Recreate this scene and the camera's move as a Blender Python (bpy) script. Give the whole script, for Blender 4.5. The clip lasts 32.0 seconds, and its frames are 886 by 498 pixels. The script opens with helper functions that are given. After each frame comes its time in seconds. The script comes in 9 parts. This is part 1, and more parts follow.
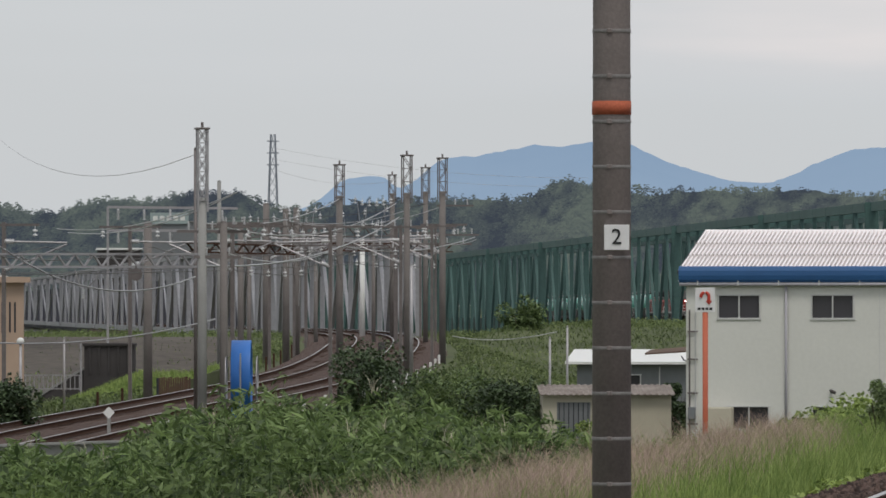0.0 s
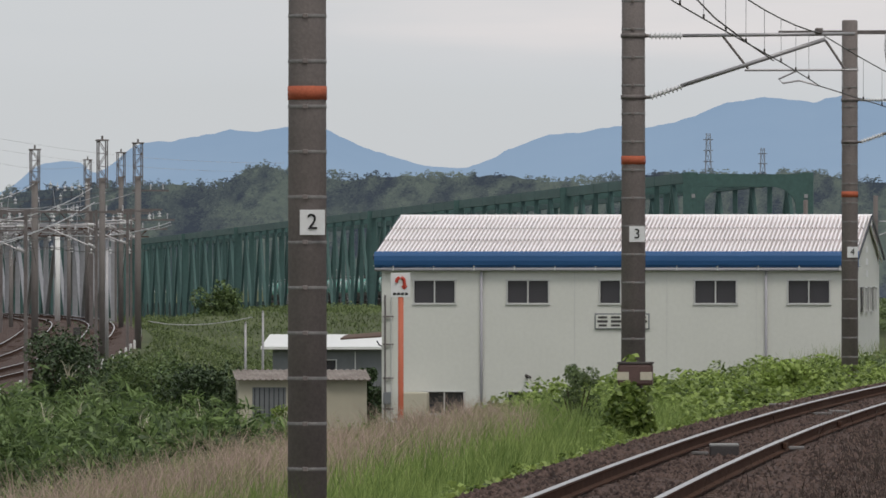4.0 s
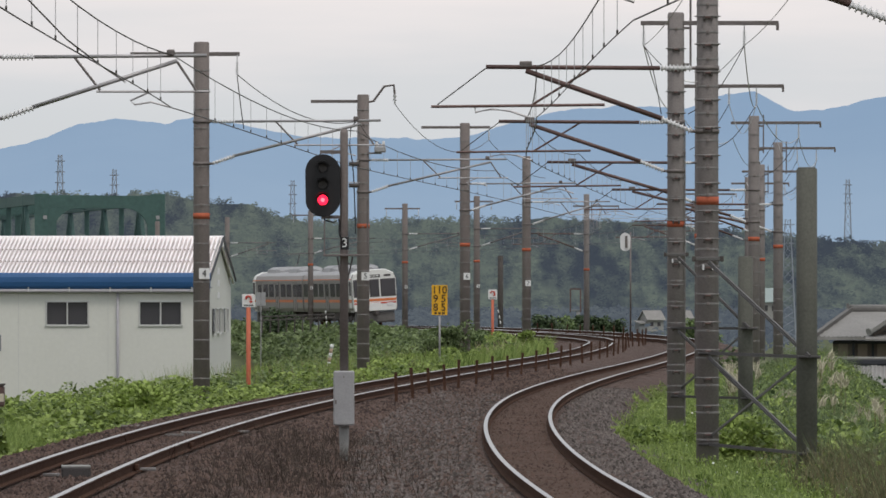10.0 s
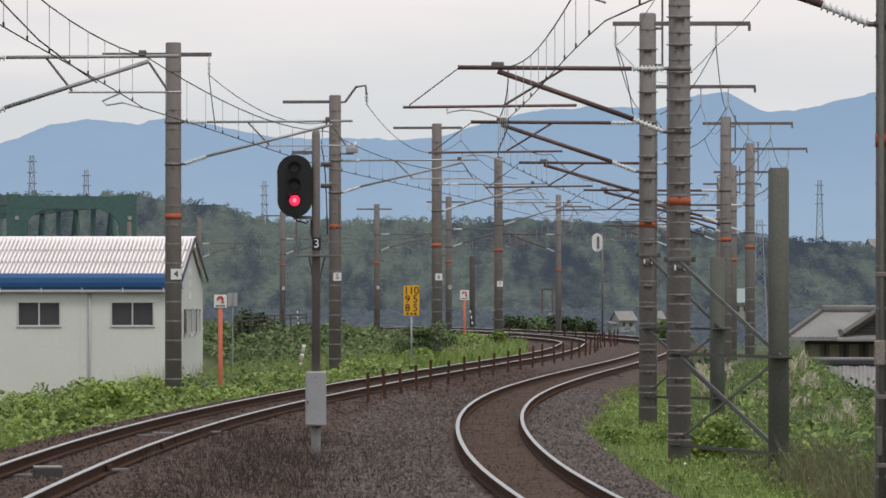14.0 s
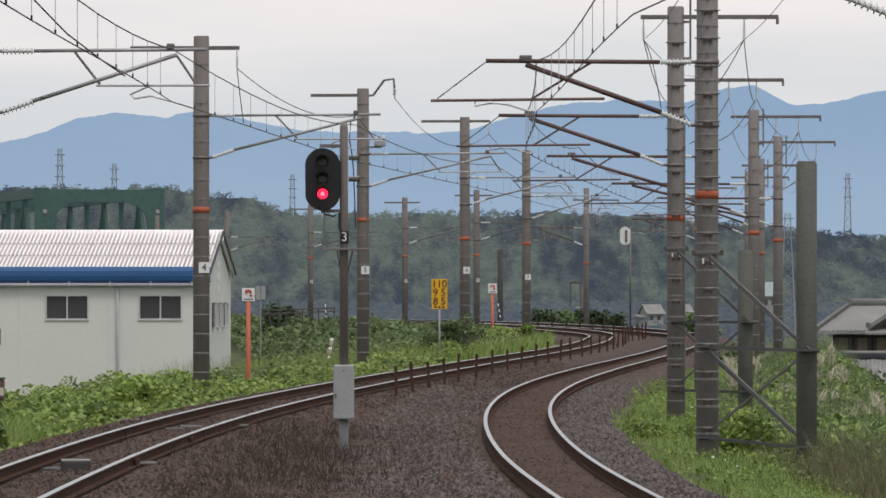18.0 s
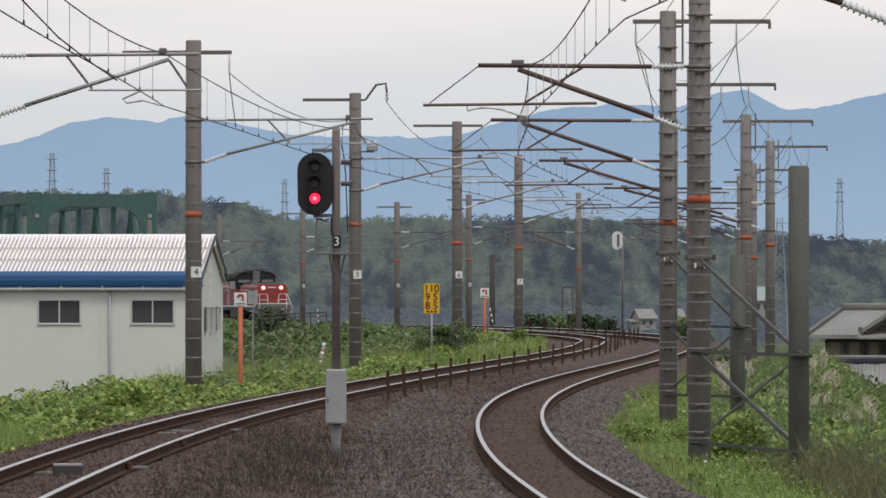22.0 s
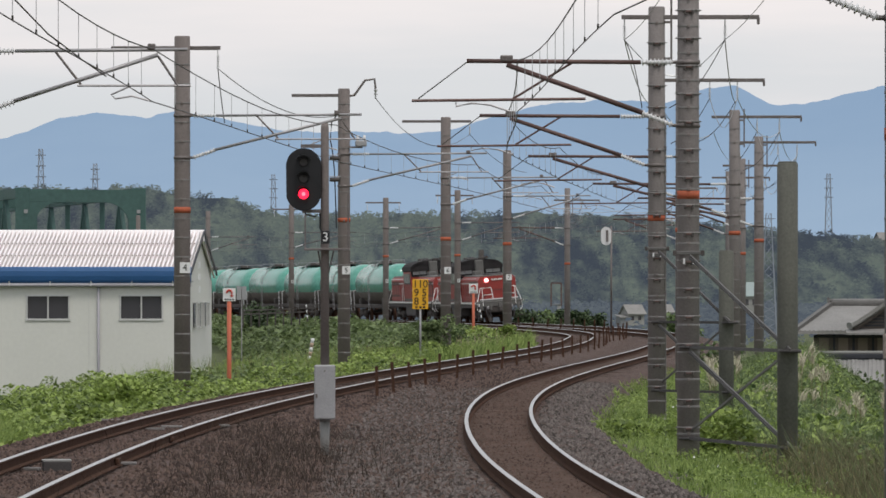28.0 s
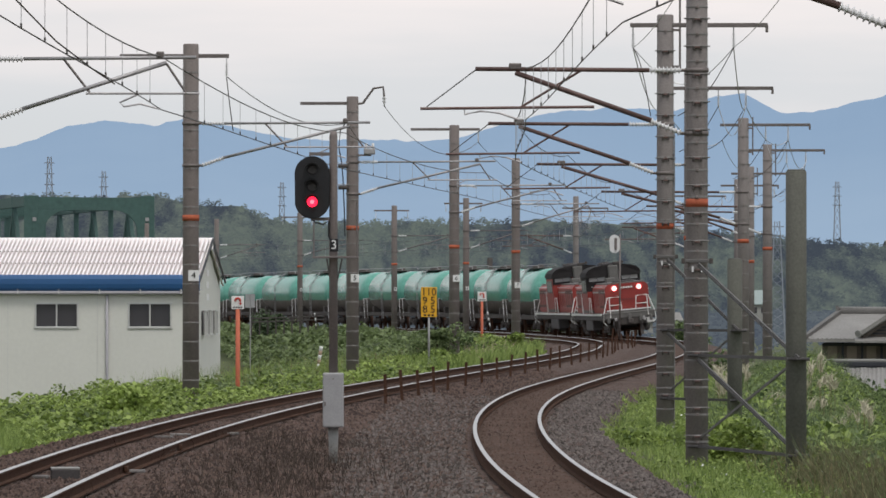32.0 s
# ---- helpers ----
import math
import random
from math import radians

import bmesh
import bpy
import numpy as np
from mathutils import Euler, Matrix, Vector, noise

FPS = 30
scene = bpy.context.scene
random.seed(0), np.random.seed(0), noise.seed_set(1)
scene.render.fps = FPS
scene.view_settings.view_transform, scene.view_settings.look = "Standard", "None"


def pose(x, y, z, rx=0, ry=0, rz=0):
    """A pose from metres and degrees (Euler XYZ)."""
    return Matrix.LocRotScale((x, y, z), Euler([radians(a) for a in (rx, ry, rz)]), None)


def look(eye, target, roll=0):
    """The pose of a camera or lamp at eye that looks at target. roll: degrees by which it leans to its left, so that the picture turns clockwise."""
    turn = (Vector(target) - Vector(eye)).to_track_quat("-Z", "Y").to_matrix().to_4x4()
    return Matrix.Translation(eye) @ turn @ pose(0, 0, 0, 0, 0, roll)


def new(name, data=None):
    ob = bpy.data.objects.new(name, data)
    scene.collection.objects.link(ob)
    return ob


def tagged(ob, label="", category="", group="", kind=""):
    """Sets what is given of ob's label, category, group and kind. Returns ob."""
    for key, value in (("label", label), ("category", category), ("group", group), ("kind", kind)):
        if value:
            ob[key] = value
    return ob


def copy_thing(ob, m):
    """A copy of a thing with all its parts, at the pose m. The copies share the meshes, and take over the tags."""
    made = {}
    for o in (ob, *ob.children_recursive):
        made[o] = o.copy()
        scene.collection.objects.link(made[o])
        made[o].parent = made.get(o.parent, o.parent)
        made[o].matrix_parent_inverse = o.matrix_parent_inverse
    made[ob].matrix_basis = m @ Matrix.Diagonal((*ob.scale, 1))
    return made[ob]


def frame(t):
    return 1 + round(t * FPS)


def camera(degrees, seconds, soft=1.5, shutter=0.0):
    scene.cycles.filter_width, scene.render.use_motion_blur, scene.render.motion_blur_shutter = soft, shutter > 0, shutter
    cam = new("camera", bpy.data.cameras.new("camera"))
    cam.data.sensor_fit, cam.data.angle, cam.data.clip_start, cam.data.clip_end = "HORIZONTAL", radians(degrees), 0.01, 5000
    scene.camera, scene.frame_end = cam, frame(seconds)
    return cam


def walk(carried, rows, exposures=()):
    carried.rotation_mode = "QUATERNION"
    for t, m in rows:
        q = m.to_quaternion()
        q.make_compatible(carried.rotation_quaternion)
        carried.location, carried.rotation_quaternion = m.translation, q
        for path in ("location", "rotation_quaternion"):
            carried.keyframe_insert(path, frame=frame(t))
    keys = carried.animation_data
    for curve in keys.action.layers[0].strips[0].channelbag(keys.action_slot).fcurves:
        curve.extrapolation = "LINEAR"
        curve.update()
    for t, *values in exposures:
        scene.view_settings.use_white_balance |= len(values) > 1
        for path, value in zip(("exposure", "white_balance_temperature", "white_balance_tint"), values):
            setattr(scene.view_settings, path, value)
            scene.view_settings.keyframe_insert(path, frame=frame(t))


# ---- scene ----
EYE = 2.08          # lens height above the rail heads
cam = camera(6.903, 32.0, soft=1.6)


def view(yaw, pitch, roll):
    """A pose at the fixed tripod: yaw to the right, pitch upwards, roll, in degrees."""
    return pose(0, 0, EYE) @ pose(0, 0, 0, 0, 0, -yaw) @ pose(0, 0, 0, 90 + pitch) @ pose(0, 0, 0, 0, 0, -roll)


walk(cam, [
    (0, view(-7.4353, 0.3127, 0.004)),
    (0.5, view(-7.3950, 0.3006, 0.002)),
    (1, view(-7.3759, 0.2944, 0.000)),
    (1.5, view(-7.3658, 0.2800, 0.002)),
    (2, view(-7.2979, 0.2472, -0.002)),
    (2.5, view(-7.0743, 0.2011, -0.005)),
    (3, view(-6.6447, 0.1710, 0.003)),
    (3.5, view(-5.8234, 0.1694, -0.002)),
    (4, view(-5.0613, 0.1961, -0.003)),
    (4.5, view(-4.4407, 0.2233, -0.001)),
    (6.5, view(-2.7109, 0.3000, -0.003)),
    (7, view(-2.0454, 0.3292, -0.003)),
    (7.5, view(-1.4892, 0.3450, 0.003)),
    (8, view(-1.1809, 0.3570, 0.001)),
    (8.5, view(-0.9072, 0.3578, 0.004)),
    (9, view(-0.5557, 0.3660, -0.001)),
    (9.5, view(-0.2197, 0.3500, 0.004)),
    (10, view(-0.0080, 0.3634, 0.005)),
    (10.5, view(0.1277, 0.3703, 0.005)),
    (11, view(0.2450, 0.3697, 0.002)),
    (11.5, view(0.3300, 0.3638, 0.002)),
    (12, view(0.3809, 0.3793, -0.005)),
    (12.5, view(0.3442, 0.3900, -0.003)),
    (13, view(0.2824, 0.3845, -0.000)),
    (13.5, view(0.2360, 0.3777, 0.003)),
    (15.5, view(0.1685, 0.3201, 0.004)),
    (16, view(0.1281, 0.3077, -0.002)),
    (16.5, view(0.0720, 0.3071, 0.005)),
    (17, view(0.0338, 0.3046, 0.001)),
    (17.5, view(0.0000, 0.3100, 0.002)),
    (18, view(-0.0068, 0.3162, 0.006)),
    (18.5, view(-0.0067, 0.3512, 0.008)),
    (19, view(0.0000, 0.3702, 0.006)),
    (19.5, view(0.0063, 0.3828, 0.001)),
    (20, view(0.0021, 0.3705, 0.004)),
    (20.5, view(0.0013, 0.3765, 0.002)),
    (21, view(0.0281, 0.3570, 0.006)),
    (21.5, view(0.0472, 0.3545, 0.004)),
    (22, view(0.0540, 0.3513, 0.001)),
    (22.5, view(0.0607, 0.3500, 0.006)),
    (23, view(0.0801, 0.3566, 0.005)),
    (23.5, view(0.0944, 0.3634, 0.006)),
    (24, view(0.0944, 0.3634, 0.006)),
    (24.5, view(0.0809, 0.3630, 0.004)),
    (25, view(0.0742, 0.3600, -0.002)),
    (25.5, view(0.0741, 0.3505, 0.002)),
    (27.5, view(0.1346, 0.3342, -0.004)),
    (28, view(0.1418, 0.3172, 0.003)),
    (28.5, view(0.1818, 0.3466, -0.007)),
    (29, view(0.2358, 0.3607, -0.007)),
    (29.5, view(0.2829, 0.3466, -0.007)),
    (30, view(0.2817, 0.3252, -0.012)),
    (30.5, view(0.2406, 0.3440, -0.011)),
    (31, view(0.1764, 0.3571, -0.014)),
    (31.5, view(0.1073, 0.3693, -0.014)),
    (32, view(0.0750, 0.3791, -0.012)),
], exposures=[(0.0, -0.08), (4.5, -0.09), (7.0, -0.1), (8.0, -0.01), (9.3, 0.01), (11.0, 0.1), (13.0, 0.12), (32.0, 0.12)])

# ---------------------------------------------------------------- light
world = bpy.data.worlds.new("overcast_sky")
scene.world = world
world.use_nodes = True
wn, wl = world.node_tree.nodes, world.node_tree.links
wn.clear()
w_out = wn.new("ShaderNodeOutputWorld")
w_bg = wn.new("ShaderNodeBackground")
w_sky = wn.new("ShaderNodeTexSky")
w_sky.sky_type, w_sky.sun_disc = "NISHITA", False
w_sky.sun_elevation, w_sky.sun_rotation = radians(62), radians(154)
w_sky.air_density, w_sky.dust_density = 1.2, 2.0
w_co = wn.new("ShaderNodeTexCoord")
w_map = wn.new("ShaderNodeMapping")
w_map.inputs["Scale"].default_value = (5, 5, 40)
w_noise = wn.new("ShaderNodeTexNoise")
w_noise.inputs["Scale"].default_value, w_noise.inputs["Detail"].default_value = 1.4, 5.0
w_sep = wn.new("ShaderNodeSeparateXYZ")
w_add = wn.new("ShaderNodeMath")
w_add.operation = "MULTIPLY_ADD"
w_add.inputs[1].default_value = 0.05
w_tilt = wn.new("ShaderNodeMath")
w_tilt.operation = "MULTIPLY_ADD"
w_tilt.inputs[1].default_value = 0.09
w_ramp = wn.new("ShaderNodeValToRGB")
ramp = w_ramp.color_ramp
ramp.elements[0].position, ramp.elements[0].color = 0.034, (6.65, 6.9, 7.15, 1)
ramp.elements[1].position, ramp.elements[1].color = 0.30, (7.0, 7.2, 7.5, 1)
for at_h, c_h in ((0.044, (6.8, 7.05, 7.35, 1)), (0.054, (7.05, 7.2, 7.5, 1)), (0.067, (9.1, 8.5, 8.5, 1)), (0.083, (8.7, 8.2, 8.3, 1)), (0.11, (7.5, 7.4, 7.5, 1))):
    ramp.elements.new(at_h).color = c_h
w_mix = wn.new("ShaderNodeMixRGB")
w_mix.inputs["Fac"].default_value = 0.88
wl.new(w_co.outputs["Generated"], w_map.inputs["Vector"])
wl.new(w_map.outputs["Vector"], w_noise.inputs["Vector"])
wl.new(w_co.outputs["Generated"], w_sep.inputs[0])
wl.new(w_noise.outputs["Fac"], w_add.inputs[0])
wl.new(w_sep.outputs["X"], w_tilt.inputs[0])
wl.new(w_sep.outputs["Z"], w_tilt.inputs[2])
wl.new(w_tilt.outputs[0], w_add.inputs[2])
wl.new(w_add.outputs[0], w_ramp.inputs["Fac"])
wl.new(w_sky.outputs["Color"], w_mix.inputs["Color1"])
wl.new(w_ramp.outputs["Color"], w_mix.inputs["Color2"])
wl.new(w_mix.outputs["Color"], w_bg.inputs["Color"])
w_bg.inputs["Strength"].default_value = 0.10
wl.new(w_bg.outputs["Background"], w_out.inputs["Surface"])

sun = new("sun", bpy.data.lights.new("sun", "SUN"))
sun.data.energy, sun.data.angle, sun.data.color = 1.5, radians(18), (1.0, 0.95, 0.88)
sun.matrix_world = look((18, -37, 77), (0, 0, 0))


# ---------------------------------------------------------------- materials
def mat(name, color, rough=0.7, metal=0.0, vary=0.25, scale=3.0, fine=40.0, bump=0.15, tint=None, rand=0.0, glow=0.0, island=0.0, spec=0.4, thin=0.0, air=None, sharp=0.45, squeeze=None):
    m = bpy.data.materials.new(name)
    m.use_nodes = True
    n, l = m.node_tree.nodes, m.node_tree.links
    b = n["Principled BSDF"]
    b.inputs["Roughness"].default_value, b.inputs["Metallic"].default_value = rough, metal
    b.inputs["Specular IOR Level"].default_value = spec
    co = n.new("ShaderNodeTexCoord")
    big, small = n.new("ShaderNodeTexNoise"), n.new("ShaderNodeTexNoise")
    big.inputs["Scale"].default_value, big.inputs["Detail"].default_value = scale, 4
    small.inputs["Scale"].default_value, small.inputs["Detail"].default_value = fine, 3
    at = co.outputs["Object"]
    if squeeze:
        mp = n.new("ShaderNodeMapping")
        mp.inputs["Scale"].default_value = squeeze
        l.new(at, mp.inputs["Vector"])
        at = mp.outputs["Vector"]
    l.new(at, big.inputs["Vector"])
    l.new(at, small.inputs["Vector"])
    add = n.new("ShaderNodeMath")
    add.operation = "ADD"
    l.new(big.outputs["Fac"], add.inputs[0])
    l.new(small.outputs["Fac"], add.inputs[1])
    last = add
    if rand or island:
        src = n.new("ShaderNodeObjectInfo") if rand else n.new("ShaderNodeNewGeometry")
        mul = n.new("ShaderNodeMath")
        mul.operation = "MULTIPLY_ADD"
        mul.inputs[1].default_value, mul.inputs[2].default_value = (rand or island), -(rand or island) / 2
        l.new(src.outputs["Random" if rand else "Random Per Island"], mul.inputs[0])
        add2 = n.new("ShaderNodeMath")
        add2.operation = "ADD"
        l.new(last.outputs[0], add2.inputs[0])
        l.new(mul.outputs[0], add2.inputs[1])
        last = add2
    ramp = n.new("ShaderNodeMapRange")
    ramp.inputs["From Min"].default_value, ramp.inputs["From Max"].default_value = 1 - sharp, 1 + sharp
    l.new(last.outputs[0], ramp.inputs["Value"])
    mix = n.new("ShaderNodeMixRGB")
    c = Vector(color)
    lo = c * (1 - vary)
    hi = Vector(tint) if tint else c * (1 + vary)
    mix.inputs["Color1"].default_value, mix.inputs["Color2"].default_value = (*lo, 1), (*hi, 1)
    l.new(ramp.outputs[0], mix.inputs["Fac"])
    l.new(mix.outputs["Color"], b.inputs["Base Color"])
    if bump:
        bn = n.new("ShaderNodeBump")
        bn.inputs["Strength"].default_value, bn.inputs["Distance"].default_value = bump, 0.02
        l.new(small.outputs["Fac"], bn.inputs["Height"])
        l.new(bn.outputs["Normal"], b.inputs["Normal"])
    if thin:
        # light passing through thin leaves
        tr = n.new("ShaderNodeBsdfTranslucent")
        ms = n.new("ShaderNodeMixShader")
        ms.inputs[0].default_value = thin
        l.new(mix.outputs["Color"], tr.inputs["Color"])
        l.new(b.outputs[0], ms.inputs[1])
        l.new(tr.outputs[0], ms.inputs[2])
        l.new(ms.outputs[0], n["Material Output"].inputs["Surface"])
    # air is an even emission that imitates haze over far surfaces
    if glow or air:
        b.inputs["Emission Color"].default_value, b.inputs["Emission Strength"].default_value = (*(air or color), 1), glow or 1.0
    return m


def stone_mat(name, low, high):
    """Crushed stone: each cell of a fine net has a shade and a hump of its own."""
    m = mat(name, low, 0.95, bump=0)
    n, l = m.node_tree.nodes, m.node_tree.links
    b = n["Principled BSDF"]
    co = n.new("ShaderNodeTexCoord")
    vo = n.new("ShaderNodeTexVoronoi")
    vo.inputs["Scale"].default_value = 15.0
    l.new(co.outputs["Object"], vo.inputs["Vector"])
    no = n.new("ShaderNodeTexNoise")
    no.inputs["Scale"].default_value, no.inputs["Detail"].default_value = 0.5, 4
    l.new(co.outputs["Object"], no.inputs["Vector"])
    sep = n.new("ShaderNodeSeparateColor")
    l.new(vo.outputs["Color"], sep.inputs[0])
    ad = n.new("ShaderNodeMath")
    ad.operation = "MULTIPLY_ADD"
    ad.inputs[1].default_value = 0.75
    sh = n.new("ShaderNodeMath")
    sh.operation = "MULTIPLY_ADD"
    sh.inputs[1].default_value, sh.inputs[2].default_value = 0.9, -0.32
    l.new(no.outputs["Fac"], sh.inputs[0])
    l.new(sep.outputs[0], ad.inputs[0])
    l.new(sh.outputs[0], ad.inputs[2])
    mx = n.new("ShaderNodeMixRGB")
    mx.inputs["Color1"].default_value, mx.inputs["Color2"].default_value = (*low, 1), (*high, 1)
    l.new(ad.outputs[0], mx.inputs["Fac"])
    l.new(mx.outputs["Color"], b.inputs["Base Color"])
    bp = n.new("ShaderNodeBump")
    bp.invert = True
    bp.inputs["Strength"].default_value, bp.inputs["Distance"].default_value = 0.9, 0.04
    l.new(vo.outputs["Distance"], bp.inputs["Height"])
    l.new(bp.outputs["Normal"], b.inputs["Normal"])
    return m


def plain(name, color, rough=0.5, metal=0.0, glow=0.0):
    m = bpy.data.materials.new(name)
    m.use_nodes = True
    b = m.node_tree.nodes["Principled BSDF"]
    b.inputs["Base Color"].default_value = (*color, 1)
    b.inputs["Roughness"].default_value, b.inputs["Metallic"].default_value = rough, metal
    if glow:
        b.inputs["Emission Color"].default_value, b.inputs["Emission Strength"].default_value = (*color, 1), glow
    return m


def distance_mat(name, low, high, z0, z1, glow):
    """Plain far range backdrop: blue haze painted as glow, paler towards its foot."""
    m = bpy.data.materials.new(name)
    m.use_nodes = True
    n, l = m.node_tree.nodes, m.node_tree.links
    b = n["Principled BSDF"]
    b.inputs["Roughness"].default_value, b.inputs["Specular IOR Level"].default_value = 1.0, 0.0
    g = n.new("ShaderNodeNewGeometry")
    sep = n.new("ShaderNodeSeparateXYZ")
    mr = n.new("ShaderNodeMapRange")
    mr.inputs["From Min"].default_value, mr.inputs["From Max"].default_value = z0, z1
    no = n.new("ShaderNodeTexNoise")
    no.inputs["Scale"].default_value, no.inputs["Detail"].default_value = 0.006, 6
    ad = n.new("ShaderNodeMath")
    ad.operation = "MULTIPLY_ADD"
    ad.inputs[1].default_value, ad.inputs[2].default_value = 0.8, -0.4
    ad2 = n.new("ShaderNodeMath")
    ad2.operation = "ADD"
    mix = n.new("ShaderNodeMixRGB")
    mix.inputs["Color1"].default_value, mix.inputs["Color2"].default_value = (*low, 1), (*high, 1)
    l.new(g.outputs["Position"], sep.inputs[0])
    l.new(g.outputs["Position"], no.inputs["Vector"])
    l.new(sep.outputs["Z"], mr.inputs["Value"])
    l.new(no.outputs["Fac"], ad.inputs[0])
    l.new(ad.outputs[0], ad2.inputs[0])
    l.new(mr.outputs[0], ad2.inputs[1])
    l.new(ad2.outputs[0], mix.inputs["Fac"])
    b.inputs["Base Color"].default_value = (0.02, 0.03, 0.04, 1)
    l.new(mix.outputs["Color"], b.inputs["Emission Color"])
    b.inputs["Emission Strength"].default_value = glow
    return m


M_CONC = mat("pole_concrete", (0.195, 0.168, 0.160), 0.85, vary=0.25, scale=1.3, fine=30, bump=0.25)
M_CONC_STUB = mat("mossy_concrete", (0.118, 0.118, 0.103), 0.9, vary=0.3, scale=1.5, fine=25, bump=0.25)
M_CONC_R = mat("grey_pole_concrete", (0.226, 0.203, 0.199), 0.85, vary=0.22, scale=1.3, fine=30, bump=0.25)
M_BAND = mat("galvanised_band", (0.215, 0.205, 0.2), 0.6, 0.3, vary=0.2)
M_ORANGE = mat("orange_paint", (0.37, 0.092, 0.045), 0.75, vary=0.35, scale=4)
M_POSTOR = mat("orange_post_paint", (0.46, 0.115, 0.06), 0.6, vary=0.15, scale=2)
M_WHITE = mat("white_enamel", (0.72, 0.72, 0.72), 0.45, vary=0.06)
M_BLACK = mat("black_enamel", (0.012, 0.012, 0.014), 0.5, vary=0.2)
M_STEEL = mat("weathered_steel", (0.17, 0.15, 0.145), 0.6, 0.4, vary=0.3)
M_BRACE = mat("grey_angle_steel", (0.13, 0.125, 0.122), 0.6, 0.3, vary=0.25)
M_DARKBRACE = mat("dark_angle_steel", (0.062, 0.058, 0.058), 0.6, 0.3, vary=0.25)
M_GALV = mat("galvanised_tube", (0.36, 0.35, 0.36), 0.5, 0.5, vary=0.2)
M_TUBE = mat("brown_painted_tube", (0.12, 0.075, 0.068), 0.55, 0.3, vary=0.3)
M_MAST = mat("grey_mast_concrete", (0.168, 0.152, 0.144), 0.85, vary=0.25, scale=1.3, fine=30, bump=0.2)
M_INSUL = mat("porcelain", (0.66, 0.66, 0.67), 0.25, vary=0.08, bump=0)
M_WIRE = plain("copper_wire", (0.06, 0.055, 0.05), 0.5, 0.6)
M_WIREL = plain("aluminium_wire", (0.42, 0.42, 0.43), 0.4, 0.6)
M_RAIL = mat("rail_rust", (0.07, 0.039, 0.028), 0.95, vary=0.35, bump=0.2, spec=0.05)
M_RAILTOP = mat("rail_polished", (0.50, 0.49, 0.49), 0.36, 0.9, vary=0.12, bump=0.02)
M_BALLAST = stone_mat("brown_ballast", (0.040, 0.024, 0.019), (0.108, 0.068, 0.055))
M_STONE = mat("ballast_stone", (0.055, 0.033, 0.027), 0.95, vary=0.55, scale=0.4, fine=20, tint=(0.125, 0.084, 0.070), island=1.0)
M_STONE_S = mat("silted_stone", (0.084, 0.056, 0.047), 0.95, vary=0.4, scale=0.4, fine=15, tint=(0.134, 0.092, 0.077), island=0.7, spec=0.1)
M_SILT = mat("brown_silt", (0.082, 0.056, 0.046), 1.0, vary=0.45, scale=0.7, fine=9, bump=0.4, tint=(0.128, 0.088, 0.072), spec=0.05)
M_STONE_G = mat("grey_ballast_stone", (0.08, 0.065, 0.059), 0.95, vary=0.5, scale=0.5, fine=20, tint=(0.16, 0.136, 0.127), island=1.0)
M_SLEEPER = mat("sleeper", (0.082, 0.053, 0.041), 0.95, vary=0.4, scale=2, fine=18, rand=0.35)
M_GROUND = mat("meadow_ground", (0.06, 0.085, 0.03), 1.0, vary=0.5, scale=0.06, fine=1.3, bump=0.5, tint=(0.11, 0.13, 0.05))
M_KUDZU = mat("kudzu_leaf", (0.142, 0.230, 0.046), 0.5, vary=0.55, scale=0.35, fine=2, bump=0, tint=(0.37, 0.475, 0.13), island=0.9, thin=0.4)
M_WEED = mat("tall_weed_leaf", (0.068, 0.12, 0.044), 0.55, vary=0.5, scale=0.3, fine=2, bump=0, tint=(0.22, 0.30, 0.115), island=0.9, thin=0.35)
M_WEEDTIP = mat("young_weed_leaf", (0.13, 0.215, 0.07), 0.5, vary=0.4, scale=0.3, fine=2, bump=0, tint=(0.28, 0.385, 0.14), island=0.9, thin=0.4)
M_GRASS = mat("grass_blade", (0.17, 0.28, 0.062), 0.6, vary=0.4, scale=0.3, fine=3, bump=0, tint=(0.34, 0.43, 0.13), island=0.9, thin=0.35)
M_BANK = mat("bank_leaf", (0.12, 0.18, 0.066), 0.55, vary=0.55, scale=0.25, fine=2, bump=0, tint=(0.245, 0.315, 0.14), island=0.9, thin=0.4)
M_MEADOW = mat("meadow_leaf", (0.085, 0.125, 0.045), 0.7, vary=0.4, scale=0.045, fine=0.35, bump=0, tint=(0.21, 0.265, 0.105), island=0.4, thin=0.4, sharp=0.25)
M_BUSH = mat("bush_leaf", (0.034, 0.064, 0.026), 0.6, vary=0.5, scale=0.5, fine=3, bump=0, tint=(0.08, 0.125, 0.05), island=0.8)
M_PINK = mat("dry_feather_grass", (0.44, 0.34, 0.27), 0.9, vary=0.3, scale=0.4, fine=3, bump=0, tint=(0.58, 0.43, 0.36), island=0.7, thin=0.35)
M_OLIVE = mat("olive_reed", (0.105, 0.105, 0.055), 0.9, vary=0.4, scale=0.4, fine=3, bump=0, tint=(0.20, 0.185, 0.105), island=0.8, thin=0.3)
M_PLUME = mat("pampas_plume", (0.42, 0.385, 0.285), 0.95, vary=0.2, scale=1, fine=5, bump=0, tint=(0.56, 0.52, 0.40), island=0.5)
M_DRY = mat("dark_dry_stalks", (0.05, 0.038, 0.03), 0.95, vary=0.4, bump=0, island=0.8)
